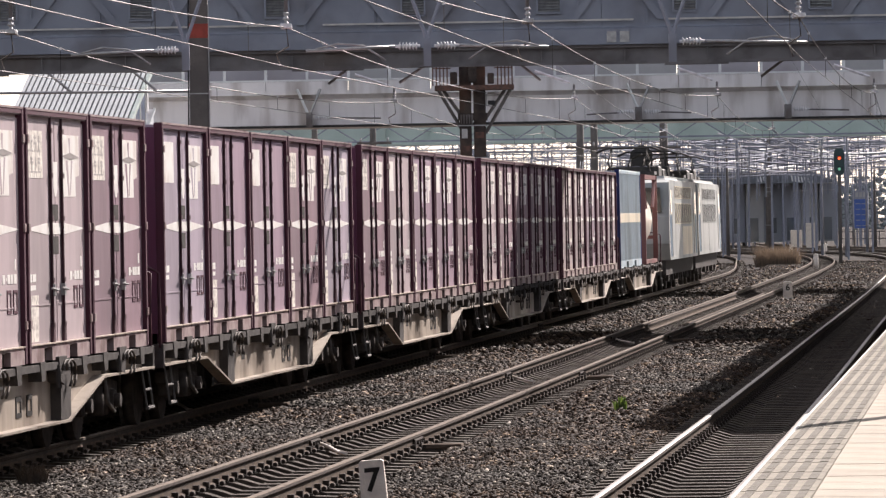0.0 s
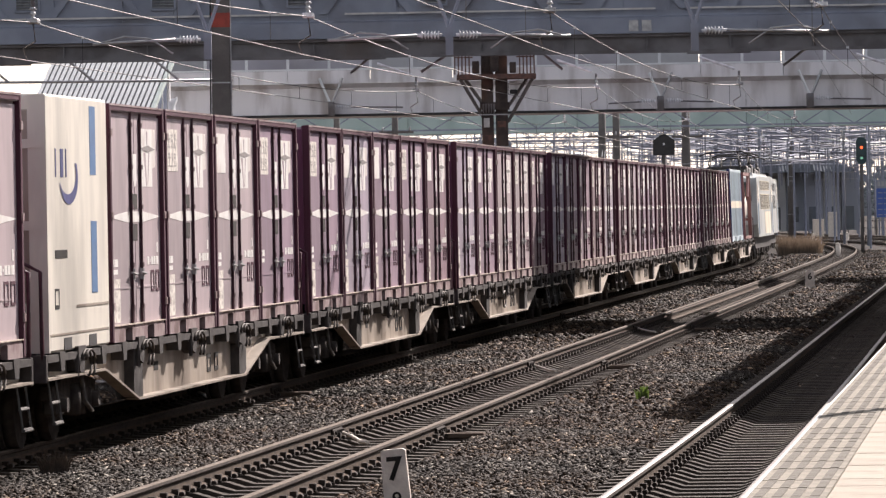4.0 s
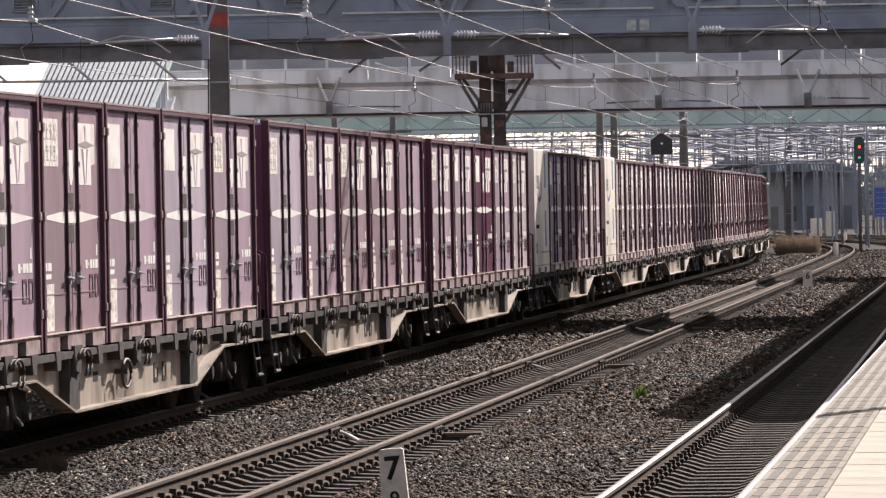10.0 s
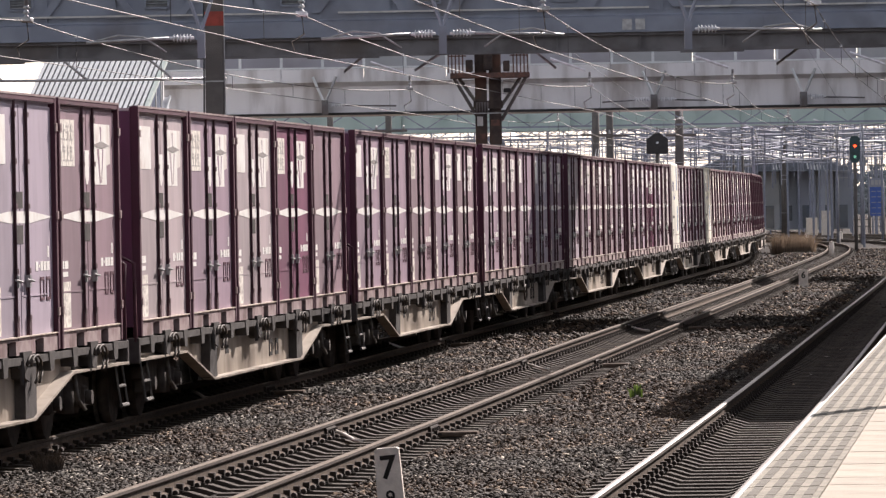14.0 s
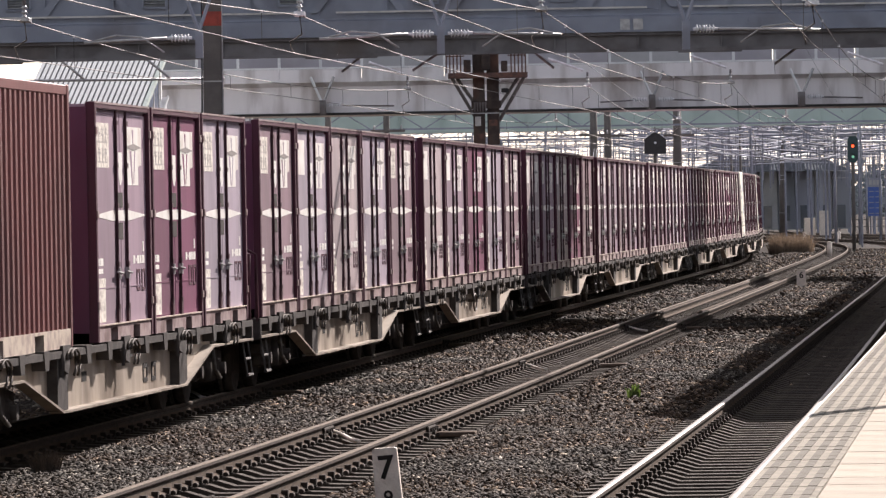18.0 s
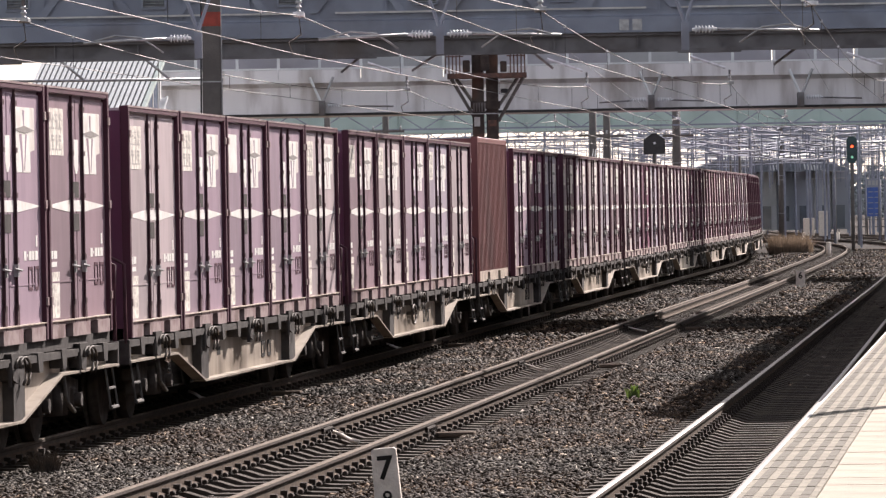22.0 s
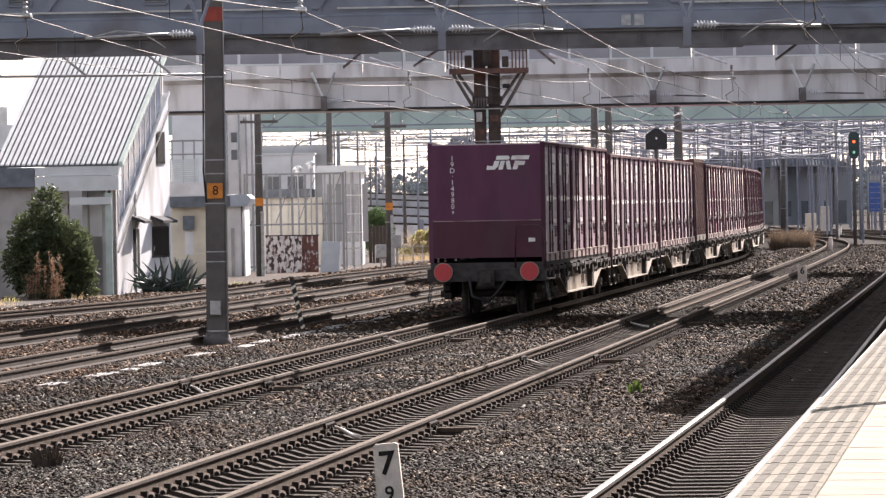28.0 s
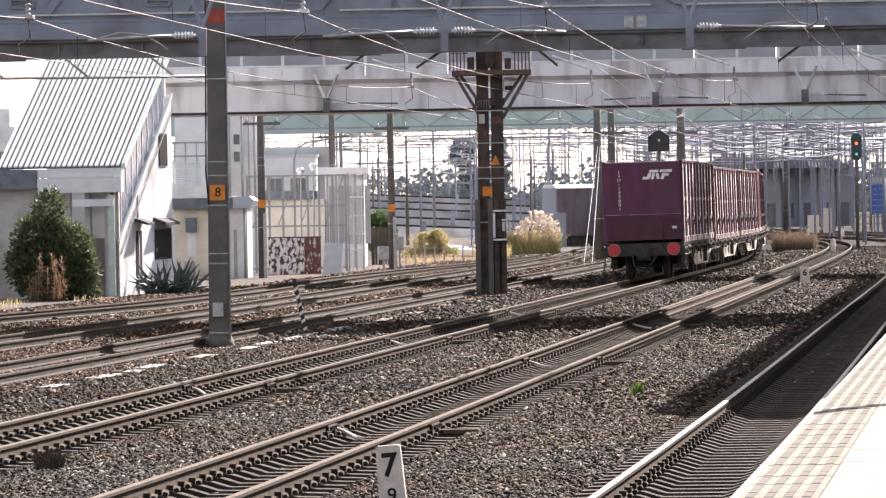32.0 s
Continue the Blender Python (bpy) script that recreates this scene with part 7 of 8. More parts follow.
M_LEAF = leaf_mat("dark_glossy_leaf", (0.105, 0.128, 0.062), (0.062, 0.08, 0.038))
M_LEAFG = leaf_mat("mid_green_leaf", (0.09, 0.14, 0.05), (0.06, 0.10, 0.035))
M_LEAFY = leaf_mat("yellow_green_leaf", (0.52, 0.46, 0.21), (0.36, 0.34, 0.14))
M_STRAW = leaf_mat("dry_straw", (0.50, 0.38, 0.23), (0.36, 0.27, 0.16))
M_PLUME = leaf_mat("pale_plume", (0.86, 0.79, 0.70), (0.72, 0.60, 0.50))
M_RUSTGRASS = leaf_mat("russet_dry_stalk", (0.36, 0.22, 0.14), (0.26, 0.16, 0.10))
M_SCRUB = leaf_mat("brown_winter_scrub", (0.17, 0.125, 0.088), (0.12, 0.09, 0.065))
M_AGAVE = leaf_mat("blue_green_blade", (0.135, 0.18, 0.155), (0.09, 0.122, 0.105))
M_BARK = material("bark", (0.10, 0.075, 0.055), 0.9, 0, (0.06, 0.045, 0.035), 12, 0.5, 40)


def leaves_mesh(name, rng, count, place, size, mat, aspect=0.5, up=0.0):
    """Many small folded leaves scattered by place(rng) -> point and outward direction."""
    V, F = [], []
    for _ in range(count):
        p, out = place(rng)
        d = (Vector(out).normalized() + Vector((rng.gauss(0, 0.6), rng.gauss(0, 0.6), rng.gauss(0, 0.6) + up))).normalized()
        side = d.cross(Vector((rng.gauss(0, 1), rng.gauss(0, 1), rng.gauss(0, 1)))).normalized()
        s = size * rng.uniform(0.6, 1.3)
        p = Vector(p)
        k = len(V)
        nrm = d.cross(side) * s * 0.12
        V += [p, p + d * s * 0.5 + side * s * aspect * 0.5 + nrm, p + d * s, p + d * s * 0.5 - side * s * aspect * 0.5 + nrm]
        F += [(k, k + 1, k + 2), (k, k + 2, k + 3)]
    me = bpy.data.meshes.new(name)
    me.from_pydata([tuple(v) for v in V], [], F)
    me.materials.append(mat)
    return me


def blades_mesh(name, rng, count, radius, h0, h1, width, mat, lean=0.35, spread=1.0):
    """Upright grass blades, each a bent tapering strip of two pieces."""
    V, F = [], []
    for _ in range(count):
        a, r = rng.uniform(0, 2 * math.pi), radius * math.sqrt(rng.random())
        x, y = r * math.cos(a), r * math.sin(a) * spread
        h = rng.uniform(h0, h1)
        lx, ly = rng.gauss(0, lean) * h * 0.5 + math.cos(a) * lean * h * 0.3, rng.gauss(0, lean) * h * 0.5
        k = len(V)
        w = width * rng.uniform(0.6, 1.3)
        V += [(x - w, y, 0), (x + w, y, 0), (x + lx * 0.35 - w * 0.8, y + ly * 0.35, h * 0.6), (x + lx * 0.35 + w * 0.8, y + ly * 0.35, h * 0.6), (x + lx, y + ly, h)]
        F += [(k, k + 1, k + 3, k + 2), (k + 2, k + 3, k + 4)]
    me = bpy.data.meshes.new(name)
    me.from_pydata(V, [], F)
    me.materials.append(mat)
    return me


def shrub(name, x, y, z, blobs, count, size, mat, label, seed):
    rng = random.Random(seed)
    g = thing(name, pose(x, y, z), label, "shrub")
    bm = bmesh.new()
    for cx, cy, cz, rx, rz in blobs[:6]:
        tube(bm, [(0, 0, 0), (cx * 0.4, cy * 0.4, cz * 0.5), (cx, cy, cz)], 0.035, 6)
    part("stems", bm, M_BARK, g)
    wts = [b[3] * b[3] * b[4] for b in blobs]

    def place(r):
        cx, cy, cz, rx, rz = r.choices(blobs, wts)[0]
        v = Vector((r.gauss(0, 1), r.gauss(0, 1), r.gauss(0, 1))).normalized()
        q = r.uniform(0.55, 1.02)
        return (cx + v.x * rx * q, cy + v.y * rx * q, max(0.05, cz + v.z * rz * q)), v
    part("foliage", leaves_mesh("foliage", rng, count, place, size, mat), None, g)
    return g


def grass_clump(name, x, y, z, specs, label, seed, category="grass"):
    rng = random.Random(seed)
    g = thing(name, pose(x, y, z), label, category)
    for nm, count, radius, h0, h1, w, mat, lean in specs:
        tagged(part(nm, blades_mesh(nm, rng, count, radius, h0, h1, w, mat, lean), None, g), kind="stuff")
    return g


def plume_grass(x, y, seed):
    """Tall reeds whose bent tips carry fluffy pale plumes."""
    rng = random.Random(seed)
    g = thing("plume_grass", pose(x, y, -0.35), "tall clump of reed grass with fluffy pale plumes", "grass")
    tagged(part("stalks", blades_mesh("stalks", rng, 900, 0.95, 0.7, 1.7, 0.014, M_STRAW, 0.4), None, g), kind="stuff")
    tagged(part("reed_leaves", blades_mesh("reed_leaves", rng, 700, 1.0, 0.4, 1.5, 0.018, M_LEAFY, 0.5), None, g), kind="stuff")
    tips = []
    for _ in range(150):
        a, r = rng.uniform(0, 6.28), math.sqrt(rng.random())
        tips.append((r * 1.15 * math.cos(a), r * 0.8 * math.sin(a), 2.45 - 1.0 * r ** 2.2 - rng.uniform(0, 0.55), rng.uniform(-0.12, 0.2)))

    def place(q):
        tx, ty, tz, bend = q.choice(tips)
        u = q.random()
        return (tx + bend * u + q.gauss(0, 0.035), ty + q.gauss(0, 0.035), tz - 0.16 + 0.36 * u - 0.2 * u * u), (bend, 0, 0.6)
    tagged(part("plumes", leaves_mesh("plumes", rng, 7500, place, 0.085, M_PLUME, 0.4), None, g), kind="stuff")
    return g


def build_plants():
    blobs = [(0.0, 0, 1.1, 1.15, 1.0), (-0.35, 0.2, 1.9, 0.85, 0.9), (0.35, -0.1, 1.7, 0.85, 0.8), (-0.1, 0, 2.7, 0.5, 0.7), (0.75, 0, 0.9, 0.6, 0.8), (-0.8, 0.1, 1.2, 0.6, 0.8), (0.05, 0.1, 3.1, 0.25, 0.4), (0.95, 0.0, 0.6, 0.4, 0.5)]
    shrub("evergreen_shrub", -11.35, 160, -0.4, blobs, 15000, 0.15, M_LEAF, "dense dark evergreen shrub against the stair house", 3)
    rng = random.Random(5)
    g = thing("dry_weeds", pose(-11.35, 157.5, -0.25), "dry russet weeds in front of the shrub", "weeds")
    stems = [(rng.uniform(-0.5, 0.55), rng.uniform(-0.2, 0.2), rng.uniform(0.45, 1.45), rng.uniform(-0.12, 0.12)) for _ in range(16)]
    for x, y, h, b in stems:
        bm = bmesh.new()
        tube(bm, [(x, y, 0), (x + b * 0.3, y, h * 0.5), (x + b, y, h)], 0.008, 5)
        part("stem", bm, M_RUSTGRASS, g)

    def tuft(q):
        x, y, h, b = q.choice(stems)
        u = q.uniform(0.25, 1.0)
        w = 0.05 * (1.1 - u) + 0.025
        return (x + b * u * u + q.gauss(0, w), y + q.gauss(0, w), h * u), (q.gauss(0, 0.5), q.gauss(0, 0.5), 0.7)
    tagged(part("seed_fluff", leaves_mesh("seed_fluff", rng, 1300, tuft, 0.06, M_RUSTGRASS, 0.35), None, g), kind="stuff")
    # spiky plant by the door
    rng = random.Random(8)
    g = thing("spiky_plant", pose(-8.38, 167.2, -0.25), "dark blue-green spiky plant by the doorway", "plant")
    for i in range(60):
        bm = bmesh.new()
        a, el, L = rng.uniform(0, 6.28), rng.uniform(0.15, 1.25), rng.uniform(0.7, 1.35)
        b0 = Vector((rng.uniform(-0.75, 0.75), rng.uniform(-0.4, 0.4), 0.1))
        d = Vector((math.cos(a) * math.cos(el), math.sin(a) * math.cos(el), math.sin(el)))
        rod(bm, b0, b0 + d * L * 0.55, 0.06, 5, 0.05)
        rod(bm, b0 + d * L * 0.55, b0 + d * L + Vector((0, 0, -0.05)), 0.05, 5, 0.006)
        part("blade", bm, M_AGAVE, g)
    r6 = random.Random(6)
    sprays = []
    for _ in range(26):
        u = r6.uniform(-1, 1)
        sprays.append((u * 1.15, r6.uniform(-0.5, 0.5), r6.uniform(0.35, 1.55 - 0.75 * u * u), r6.uniform(0.16, 0.32), r6.uniform(0.14, 0.26)))
    yb = shrub("yellow_bush", -0.62, 258, -0.35, sprays, 6500, 0.11, M_LEAFY, "feathery yellow-green bush going dry", 6)
    tagged(part("bare_stems", blades_mesh("bare_stems", r6, 260, 0.8, 0.5, 1.75, 0.012, M_STRAW, 0.55), None, yb), kind="stuff")
    grass_clump("dry_weeds", -0.4, 253, -0.35, (("stalks", 700, 2.0, 0.15, 0.6, 0.012, M_STRAW, 0.5),), "straw-coloured dry weeds below the bush", 12, "weeds")
    grass_clump("dry_weeds", 2.35, 262, -0.35, (("stalks", 420, 0.8, 0.3, 1.0, 0.014, M_STRAW, 0.5), ("leaves", 300, 0.8, 0.3, 0.9, 0.02, M_LEAFY, 0.6)), "small clump of yellowed weeds", 15, "weeds")
    shrub("green_bush", -2.88, 247, -0.25, [(0, 0, 1.5, 0.62, 0.9), (0.35, 0, 1.2, 0.5, 0.9), (-0.35, 0, 1.4, 0.5, 0.9), (0.05, 0, 2.1, 0.45, 0.45)], 5200, 0.12, M_LEAFG, "rounded green bush by the yard fence", 7)
    pad = thing("concrete_pad", pose(1.45, 362, -0.3), "pale bare concrete pad on the yard ground", "pavement")
    for i in range(6):
        bm = bmesh.new()
        box(bm, -1.1, 1.1, -38 + i * 12.6, -25.5 + i * 12.6, -0.15, 0.09, bevel=0.02)
        part("slab", bm, M_CONCLIGHT, pad)
    plume_grass(4.85, 280, 9)
    grass_clump("olive_bush", 3.75, 281, -0.35, (("growth", 700, 0.7, 0.5, 1.6, 0.014, M_RUSTGRASS, 0.4), ("leaves", 900, 0.75, 0.4, 1.5, 0.02, M_LEAFY, 0.5)), "olive and russet bush beside the plume grass", 10, "bush")
    grass_clump("brown_scrub", 17.6, 275, -0.4, (("growth", 1500, 1.05, 0.4, 1.35, 0.012, M_SCRUB, 0.35), ("dry_leaves", 500, 1.1, 0.3, 1.1, 0.016, M_SCRUB, 0.4)), "low brown winter scrub beside the curve", 11, "scrub")
    grass_clump("green_sprig", 2.47, 70.7, -0.17, (("leaves", 26, 0.06, 0.10, 0.2, 0.022, leaf_mat("fresh_green_leaf", (0.10, 0.15, 0.03), (0.07, 0.11, 0.025)), 0.4),), "small fresh green sprig in the ballast", 13, "weed")
    grass_clump("dark_weed", -3.83, 53.0, -0.17, (("dead_growth", 320, 0.13, 0.08, 0.24, 0.005, M_BARK, 0.7),), "dead dark weed in the ballast", 14, "weed")
    rng = random.Random(21)
    for i in range(16):
        s, off = rng.uniform(75, 140), rng.uniform(-21, -17)
        x, y, th = along(s, off)
        grass_clump("verge_grass", x, y, -0.42, (("blades", 70, 0.5, 0.1, 0.45, 0.01, M_STRAW if i % 3 else M_LEAFY, 0.4),), "tuft of dry verge grass", 30 + i)


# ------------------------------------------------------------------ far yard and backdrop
# Distance haze is mixed into the next five colours, pale and bluish.
M_HAZE1 = material("haze_tinted_grey_green", (0.265, 0.28, 0.31), 0.95, 0, (0.215, 0.23, 0.257), 0.15, random_isl=0.2)
M_HAZE2 = material("haze_tinted_neutral_grey", (0.32, 0.335, 0.385), 0.9, 0, (0.26, 0.273, 0.32), 0.1)
M_FARTREE = material("haze_tinted_far_leaf", (0.25, 0.28, 0.295), 0.95, 0, (0.20, 0.23, 0.245), 0.3, random_isl=0.12, spec=0.05)
M_PARKED = material("weathered_haze_tinted_wagon", (0.19, 0.15, 0.165), 0.85, 0, (0.14, 0.11, 0.12), 2, 0.1, 20, (0.16, 0.13, 0.13), 0.9, stretch=(1, 1, 0.4), spec=0.15)
M_FARBALLAST = material("haze_tinted_far_ballast", (0.42, 0.415, 0.415), 0.95, 0, (0.30, 0.297, 0.30), 0.7, 0, 10, (0.20, 0.19, 0.19), 0.2, spec=0.1)
M_SIGNBLUE = material("blue_sign_panel", (0.06, 0.13, 0.42), 0.5, 0, (0.05, 0.11, 0.36), 3)


def build_far():
    # parked covered wagon on the curve
    w = thing("parked_wagon", Matrix.Translation((6.5, 330, -0.45)) @ Matrix.Rotation(-1.28, 4, "Z"), "dark maroon covered wagon with grey end parked on a siding", "wagon")
    bm = bmesh.new()
    box(bm, -1.3, 1.3, 0, 5.2, 0.9, 3.75)
    part("body", bm, M_PARKED, w)
    bm = bmesh.new()
    box(bm, -1.32, 1.32, -0.1, 0.0, 0.8, 3.8)
    part("end_wall", bm, M_HAZE2, w, "grey end wall")
    bm = bmesh.new()
    prism(bm, [(-1.38, 3.75), (1.38, 3.75), (0.9, 4.0), (-0.9, 4.0)], "y", -0.1, 5.3)
    part("roof", bm, M_ROOFW, w, "pale roof")
    for i in range(4):
        for sx in (-1, 1):
            bm = bmesh.new()
            box(bm, sx * 1.31 - 0.02, sx * 1.31 + 0.02, 0.5 + i * 1.3, 0.6 + i * 1.3, 0.9, 3.75)
            part("side_rib", bm, M_PARKED, w)
    bm = bmesh.new()
    box(bm, -1.1, 1.1, 0.3, 5.0, 0.0, 0.9)
    part("underframe", bm, M_UNDER, w)
    # equipment along the far right
    for x, y, w_, h_, mat, nm, lab in ((27.0, 400, 0.40, 1.7, M_POST, "equipment_cabinet", "pale grey equipment cabinet"), (27.9, 398, 0.32, 2.2, M_POST, "equipment_cabinet", "slim white equipment cabinet"), (6.6, 322, 0.65, 2.3, M_HAZE2, "equipment_cabinet", "tall grey equipment cabinet by the siding"), (-1.75, 222, 0.17, 1.6, M_GALV, "equipment_cabinet", "small grey cabinet on a post"), (-2.35, 218, 0.2, 1.25, M_GALV, "equipment_cabinet", "small grey cabinet on a post")):
        g = thing(nm, pose(x, y, -0.45), lab, "cabinet", "equipment cabinets")
        bm = bmesh.new()
        box(bm, -w_, w_, 0, w_ * 1.2, 0.2 if w_ > 0.25 else h_ - 0.55, h_, bevel=0.03)
        part("body", bm, mat, g)
        bm = bmesh.new()
        if w_ > 0.25:
            box(bm, -w_ * 0.9, w_ * 0.9, 0.05, w_, 0, 0.2)
        else:
            rod(bm, (0, w_ * 0.6, 0), (0, w_ * 0.6, h_ - 0.55), 0.04, 8)
        part("plinth", bm, M_CONC, g)
        bm = bmesh.new()
        box(bm, -w_ * 0.85, w_ * 0.85, -0.02, 0.0, 0.35 if w_ > 0.25 else h_ - 0.5, h_ - 0.06)
        part("door", bm, mat, g)
    g = thing("blue_sign", pose(31.75, 400, -0.45), "tall blue signboard with rows of pale panels", "sign")
    bm = bmesh.new()
    box(bm, -0.5, 0.5, 0, 0.1, 1.75, 3.85)
    part("board", bm, M_SIGNBLUE, g)
    for r in range(5):
        for c in range(2):
            bm = bmesh.new()
            box(bm, -0.4 + c * 0.45, -0.06 + c * 0.45, -0.02, 0.0, 1.9 + r * 0.4, 1.96 + r * 0.4)
            part("text_bar", bm, M_HAZE2, g)
    bm = bmesh.new()
    box(bm, -0.5, 0.5, 0, 0.1, 3.88, 4.5)
    part("header", bm, M_HAZE2, g, "pale grey panel above the blue board")
    for k in range(3):
        bm = bmesh.new()
        box(bm, -0.4 + k * 0.28, -0.2 + k * 0.28, -0.02, 0.0, 4.02, 4.36)
        part("text_bar", bm, M_MIDGREY, g)
    for sx in (-0.5, 0.5):
        bm = bmesh.new()
        rod(bm, (sx, 0.15, 0), (sx, 0.15, 4.4), 0.06, 8)
        part("leg", bm, M_GALV, g)
    # station canopy far off on the curve
    c = thing("far_canopy", pose(26.0, 430, 0.25), "far station canopy with slatted skylight edge", "canopy")
    bm = bmesh.new()
    prism(bm, [(-6, 4.9), (-4, 5.6), (4.2, 5.5), (6, 4.8), (6, 4.6), (-6, 4.6)], "y", 0, 12)
    part("roof", bm, M_SLATEBAND, c)
    for x0, n in ((0.05, 4), (2.75, 7)):
        for i in range(n):
            bm = bmesh.new()
            x = x0 + i * 0.26
            prism(bm, [(x, 4.72 - i * 0.03), (x + 0.11, 4.72 - i * 0.03), (x + 0.02, 5.2 - i * 0.04), (x - 0.09, 5.2 - i * 0.04)], "y", -0.06, 0.0)
            part("skylight_slat", bm, M_ROOFW, c)
    for x in (-5, -2, 1, 4):
        bm = bmesh.new()
        box(bm, x - 0.15, x + 0.15, 1, 1.3, 0, 4.6)
        part("column", bm, M_HAZE2, c)
    for i in range(9):
        bm = bmesh.new()
        x = -6.5 + i * 1.45
        box(bm, x, x + 1.4, 3 + 0.4 * (i % 2), 12, 0, 4.6 - 0.02 * (i % 2))
        part("back_wall", bm, (M_HAZE2, M_MIDGREY, M_HAZE1)[i % 3], c)
        bm = bmesh.new()
        box(bm, x + 0.3, x + 0.95, 2.9 + 0.4 * (i % 2), 3.02 + 0.4 * (i % 2), 0.1 + 0.6 * (i % 2), 1.9)
        part("opening", bm, M_BIGGLASS, c)
    f = thing("yard_fence", pose(0, 0, 0), "low dark fence beyond the curve", "fence")
    for i in range(48):
        bm = bmesh.new()
        box(bm, 16 + i * 1.14, 16.08 + i * 1.14, 470, 470.06, -0.5, 0.9)
        part("post", bm, M_POLE, f)
    for z in (0.2, 0.8):
        bm = bmesh.new()
        box(bm, 15, 71, 469.98, 470.02, z, z + 0.07)
        part("rail", bm, M_POLE, f)
    # thin far masts
    rng = random.Random(17)
    for i in range(70):
        d = rng.uniform(300, 560)
        x = rng.uniform(-0.055, 0.085) * d
        h = rng.uniform(6.0, 9.0)
        g = thing("far_mast", pose(x, d, -0.5), "thin grey far mast of the yard", "mast", "far masts")
        bm = bmesh.new()
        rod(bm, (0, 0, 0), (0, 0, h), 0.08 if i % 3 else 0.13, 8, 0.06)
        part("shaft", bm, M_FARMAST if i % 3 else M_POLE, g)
        for k in range(3):
            z = h - 0.5 - k * rng.uniform(0.6, 1.1)
            L = rng.uniform(0.8, 2.4)
            bm = bmesh.new()
            rod(bm, (-L * rng.random(), 0, z), (L, 0, z + rng.uniform(-0.1, 0.1)), 0.035, 5)
            part("cross_arm", bm, M_MESH, g)
            bm = bmesh.new()
            insulator(bm, (L * 0.8, 0, z), (0, 0, 1), 3, 0.07, 0.1)
            part("insulator", bm, M_GALV, g)
    # far wires strung along and across the yard, past counting
    bm = bmesh.new()
    for i in range(34):
        d0, d1 = rng.uniform(290, 420), rng.uniform(430, 600)
        u0 = rng.uniform(-0.05, 0.085)
        u1 = u0 + rng.uniform(-0.03, 0.03)
        z = rng.uniform(5.5, 9.5)
        tube(bm, [(u0 * d0 + (u1 * d1 - u0 * d0) * q, d0 + (d1 - d0) * q, z - 2.2 * q * (1 - q)) for q in (i_ / 10 for i_ in range(11))], 0.03, 4, i % 3 == 0)
    for i in range(110):
        d = rng.uniform(290, 560)
        u0 = rng.uniform(-0.03, 0.06) if i % 3 else rng.uniform(0.03, 0.07)
        u1 = u0 + rng.uniform(0.012, 0.05)
        z = 2.3 + d * rng.uniform(0.0082, 0.0192)
        tube(bm, [((u0 + (u1 - u0) * q) * d, d + 14 * q, z - 1.6 * q * (1 - q)) for q in (i_ / 8 for i_ in range(9))], 0.026, 4, i % 4 == 0)
        if i % 2:
            for q in (0.2, 0.5, 0.8):
                x = (u0 + (u1 - u0) * q) * d
                rod(bm, (x, d + 14 * q, z - 1.6 * q * (1 - q)), (x, d + 14 * q, z - 1.9), 0.03, 4)
    # Extra thick wires and hangers, added partly to dim the bright sky.
    for i in range(270):
        d = rng.uniform(300, 560)
        u0 = rng.uniform(0.030, 0.072)
        u1 = u0 + rng.uniform(0.008, 0.03)
        z = 2.3 + d * rng.uniform(0.0086, 0.0178)
        tube(bm, [((u0 + (u1 - u0) * q) * d, d + 10 * q, z - 1.0 * q * (1 - q)) for q in (i_ / 6 for i_ in range(7))], 0.042, 4, i % 11 == 0)
        x = (u0 + (u1 - u0) * rng.random()) * d
        rod(bm, (x, d, z + 0.4), (x, d, z - rng.uniform(0.8, 2.6)), 0.045, 4)
    for i in range(70):
        d = rng.uniform(300, 560)
        u = rng.uniform(0.010, 0.082)
        h, r = 2.7 + d * rng.uniform(0.009, 0.018), rng.uniform(0.05, 0.11)
        mb = bmesh.new()
        rod(mb, (0, 0, 0), (0, 0, h), r, 6, r * 0.8)
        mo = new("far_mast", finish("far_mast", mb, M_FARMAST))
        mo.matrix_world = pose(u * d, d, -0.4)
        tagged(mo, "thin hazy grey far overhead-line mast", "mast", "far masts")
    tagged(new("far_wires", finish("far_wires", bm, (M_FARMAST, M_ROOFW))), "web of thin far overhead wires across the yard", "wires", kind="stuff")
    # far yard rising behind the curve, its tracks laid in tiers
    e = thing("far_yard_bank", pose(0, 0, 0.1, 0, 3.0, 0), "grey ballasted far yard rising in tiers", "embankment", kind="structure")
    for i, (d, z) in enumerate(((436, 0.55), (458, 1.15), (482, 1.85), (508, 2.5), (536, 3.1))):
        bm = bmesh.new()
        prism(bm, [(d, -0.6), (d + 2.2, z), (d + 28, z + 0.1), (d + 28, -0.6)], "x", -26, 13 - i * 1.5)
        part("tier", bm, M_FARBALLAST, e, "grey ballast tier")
        for q in (3.0, 4.1):
            bm = bmesh.new()
            box(bm, -26, 13 - i * 1.5, d + q, d + q + 0.07, z, z + 0.16)
            part("rail", bm, M_FARMAST if q > 3.5 else M_RAILSIDE, e)
        for k in range(3):
            bm = bmesh.new()
            x = -8.0 + k * 6.3 + i * 2.3
            box(bm, x, x + 0.25 + 0.12 * (k % 3), d + 1.4, d + 1.8, z - 0.35, z + 0.2 + 0.3 * ((k + i) % 3), bevel=0.03)
            part("trackside_box", bm, (M_FARMAST, M_HAZE2, M_FARMAST)[(k + i) % 3], e)
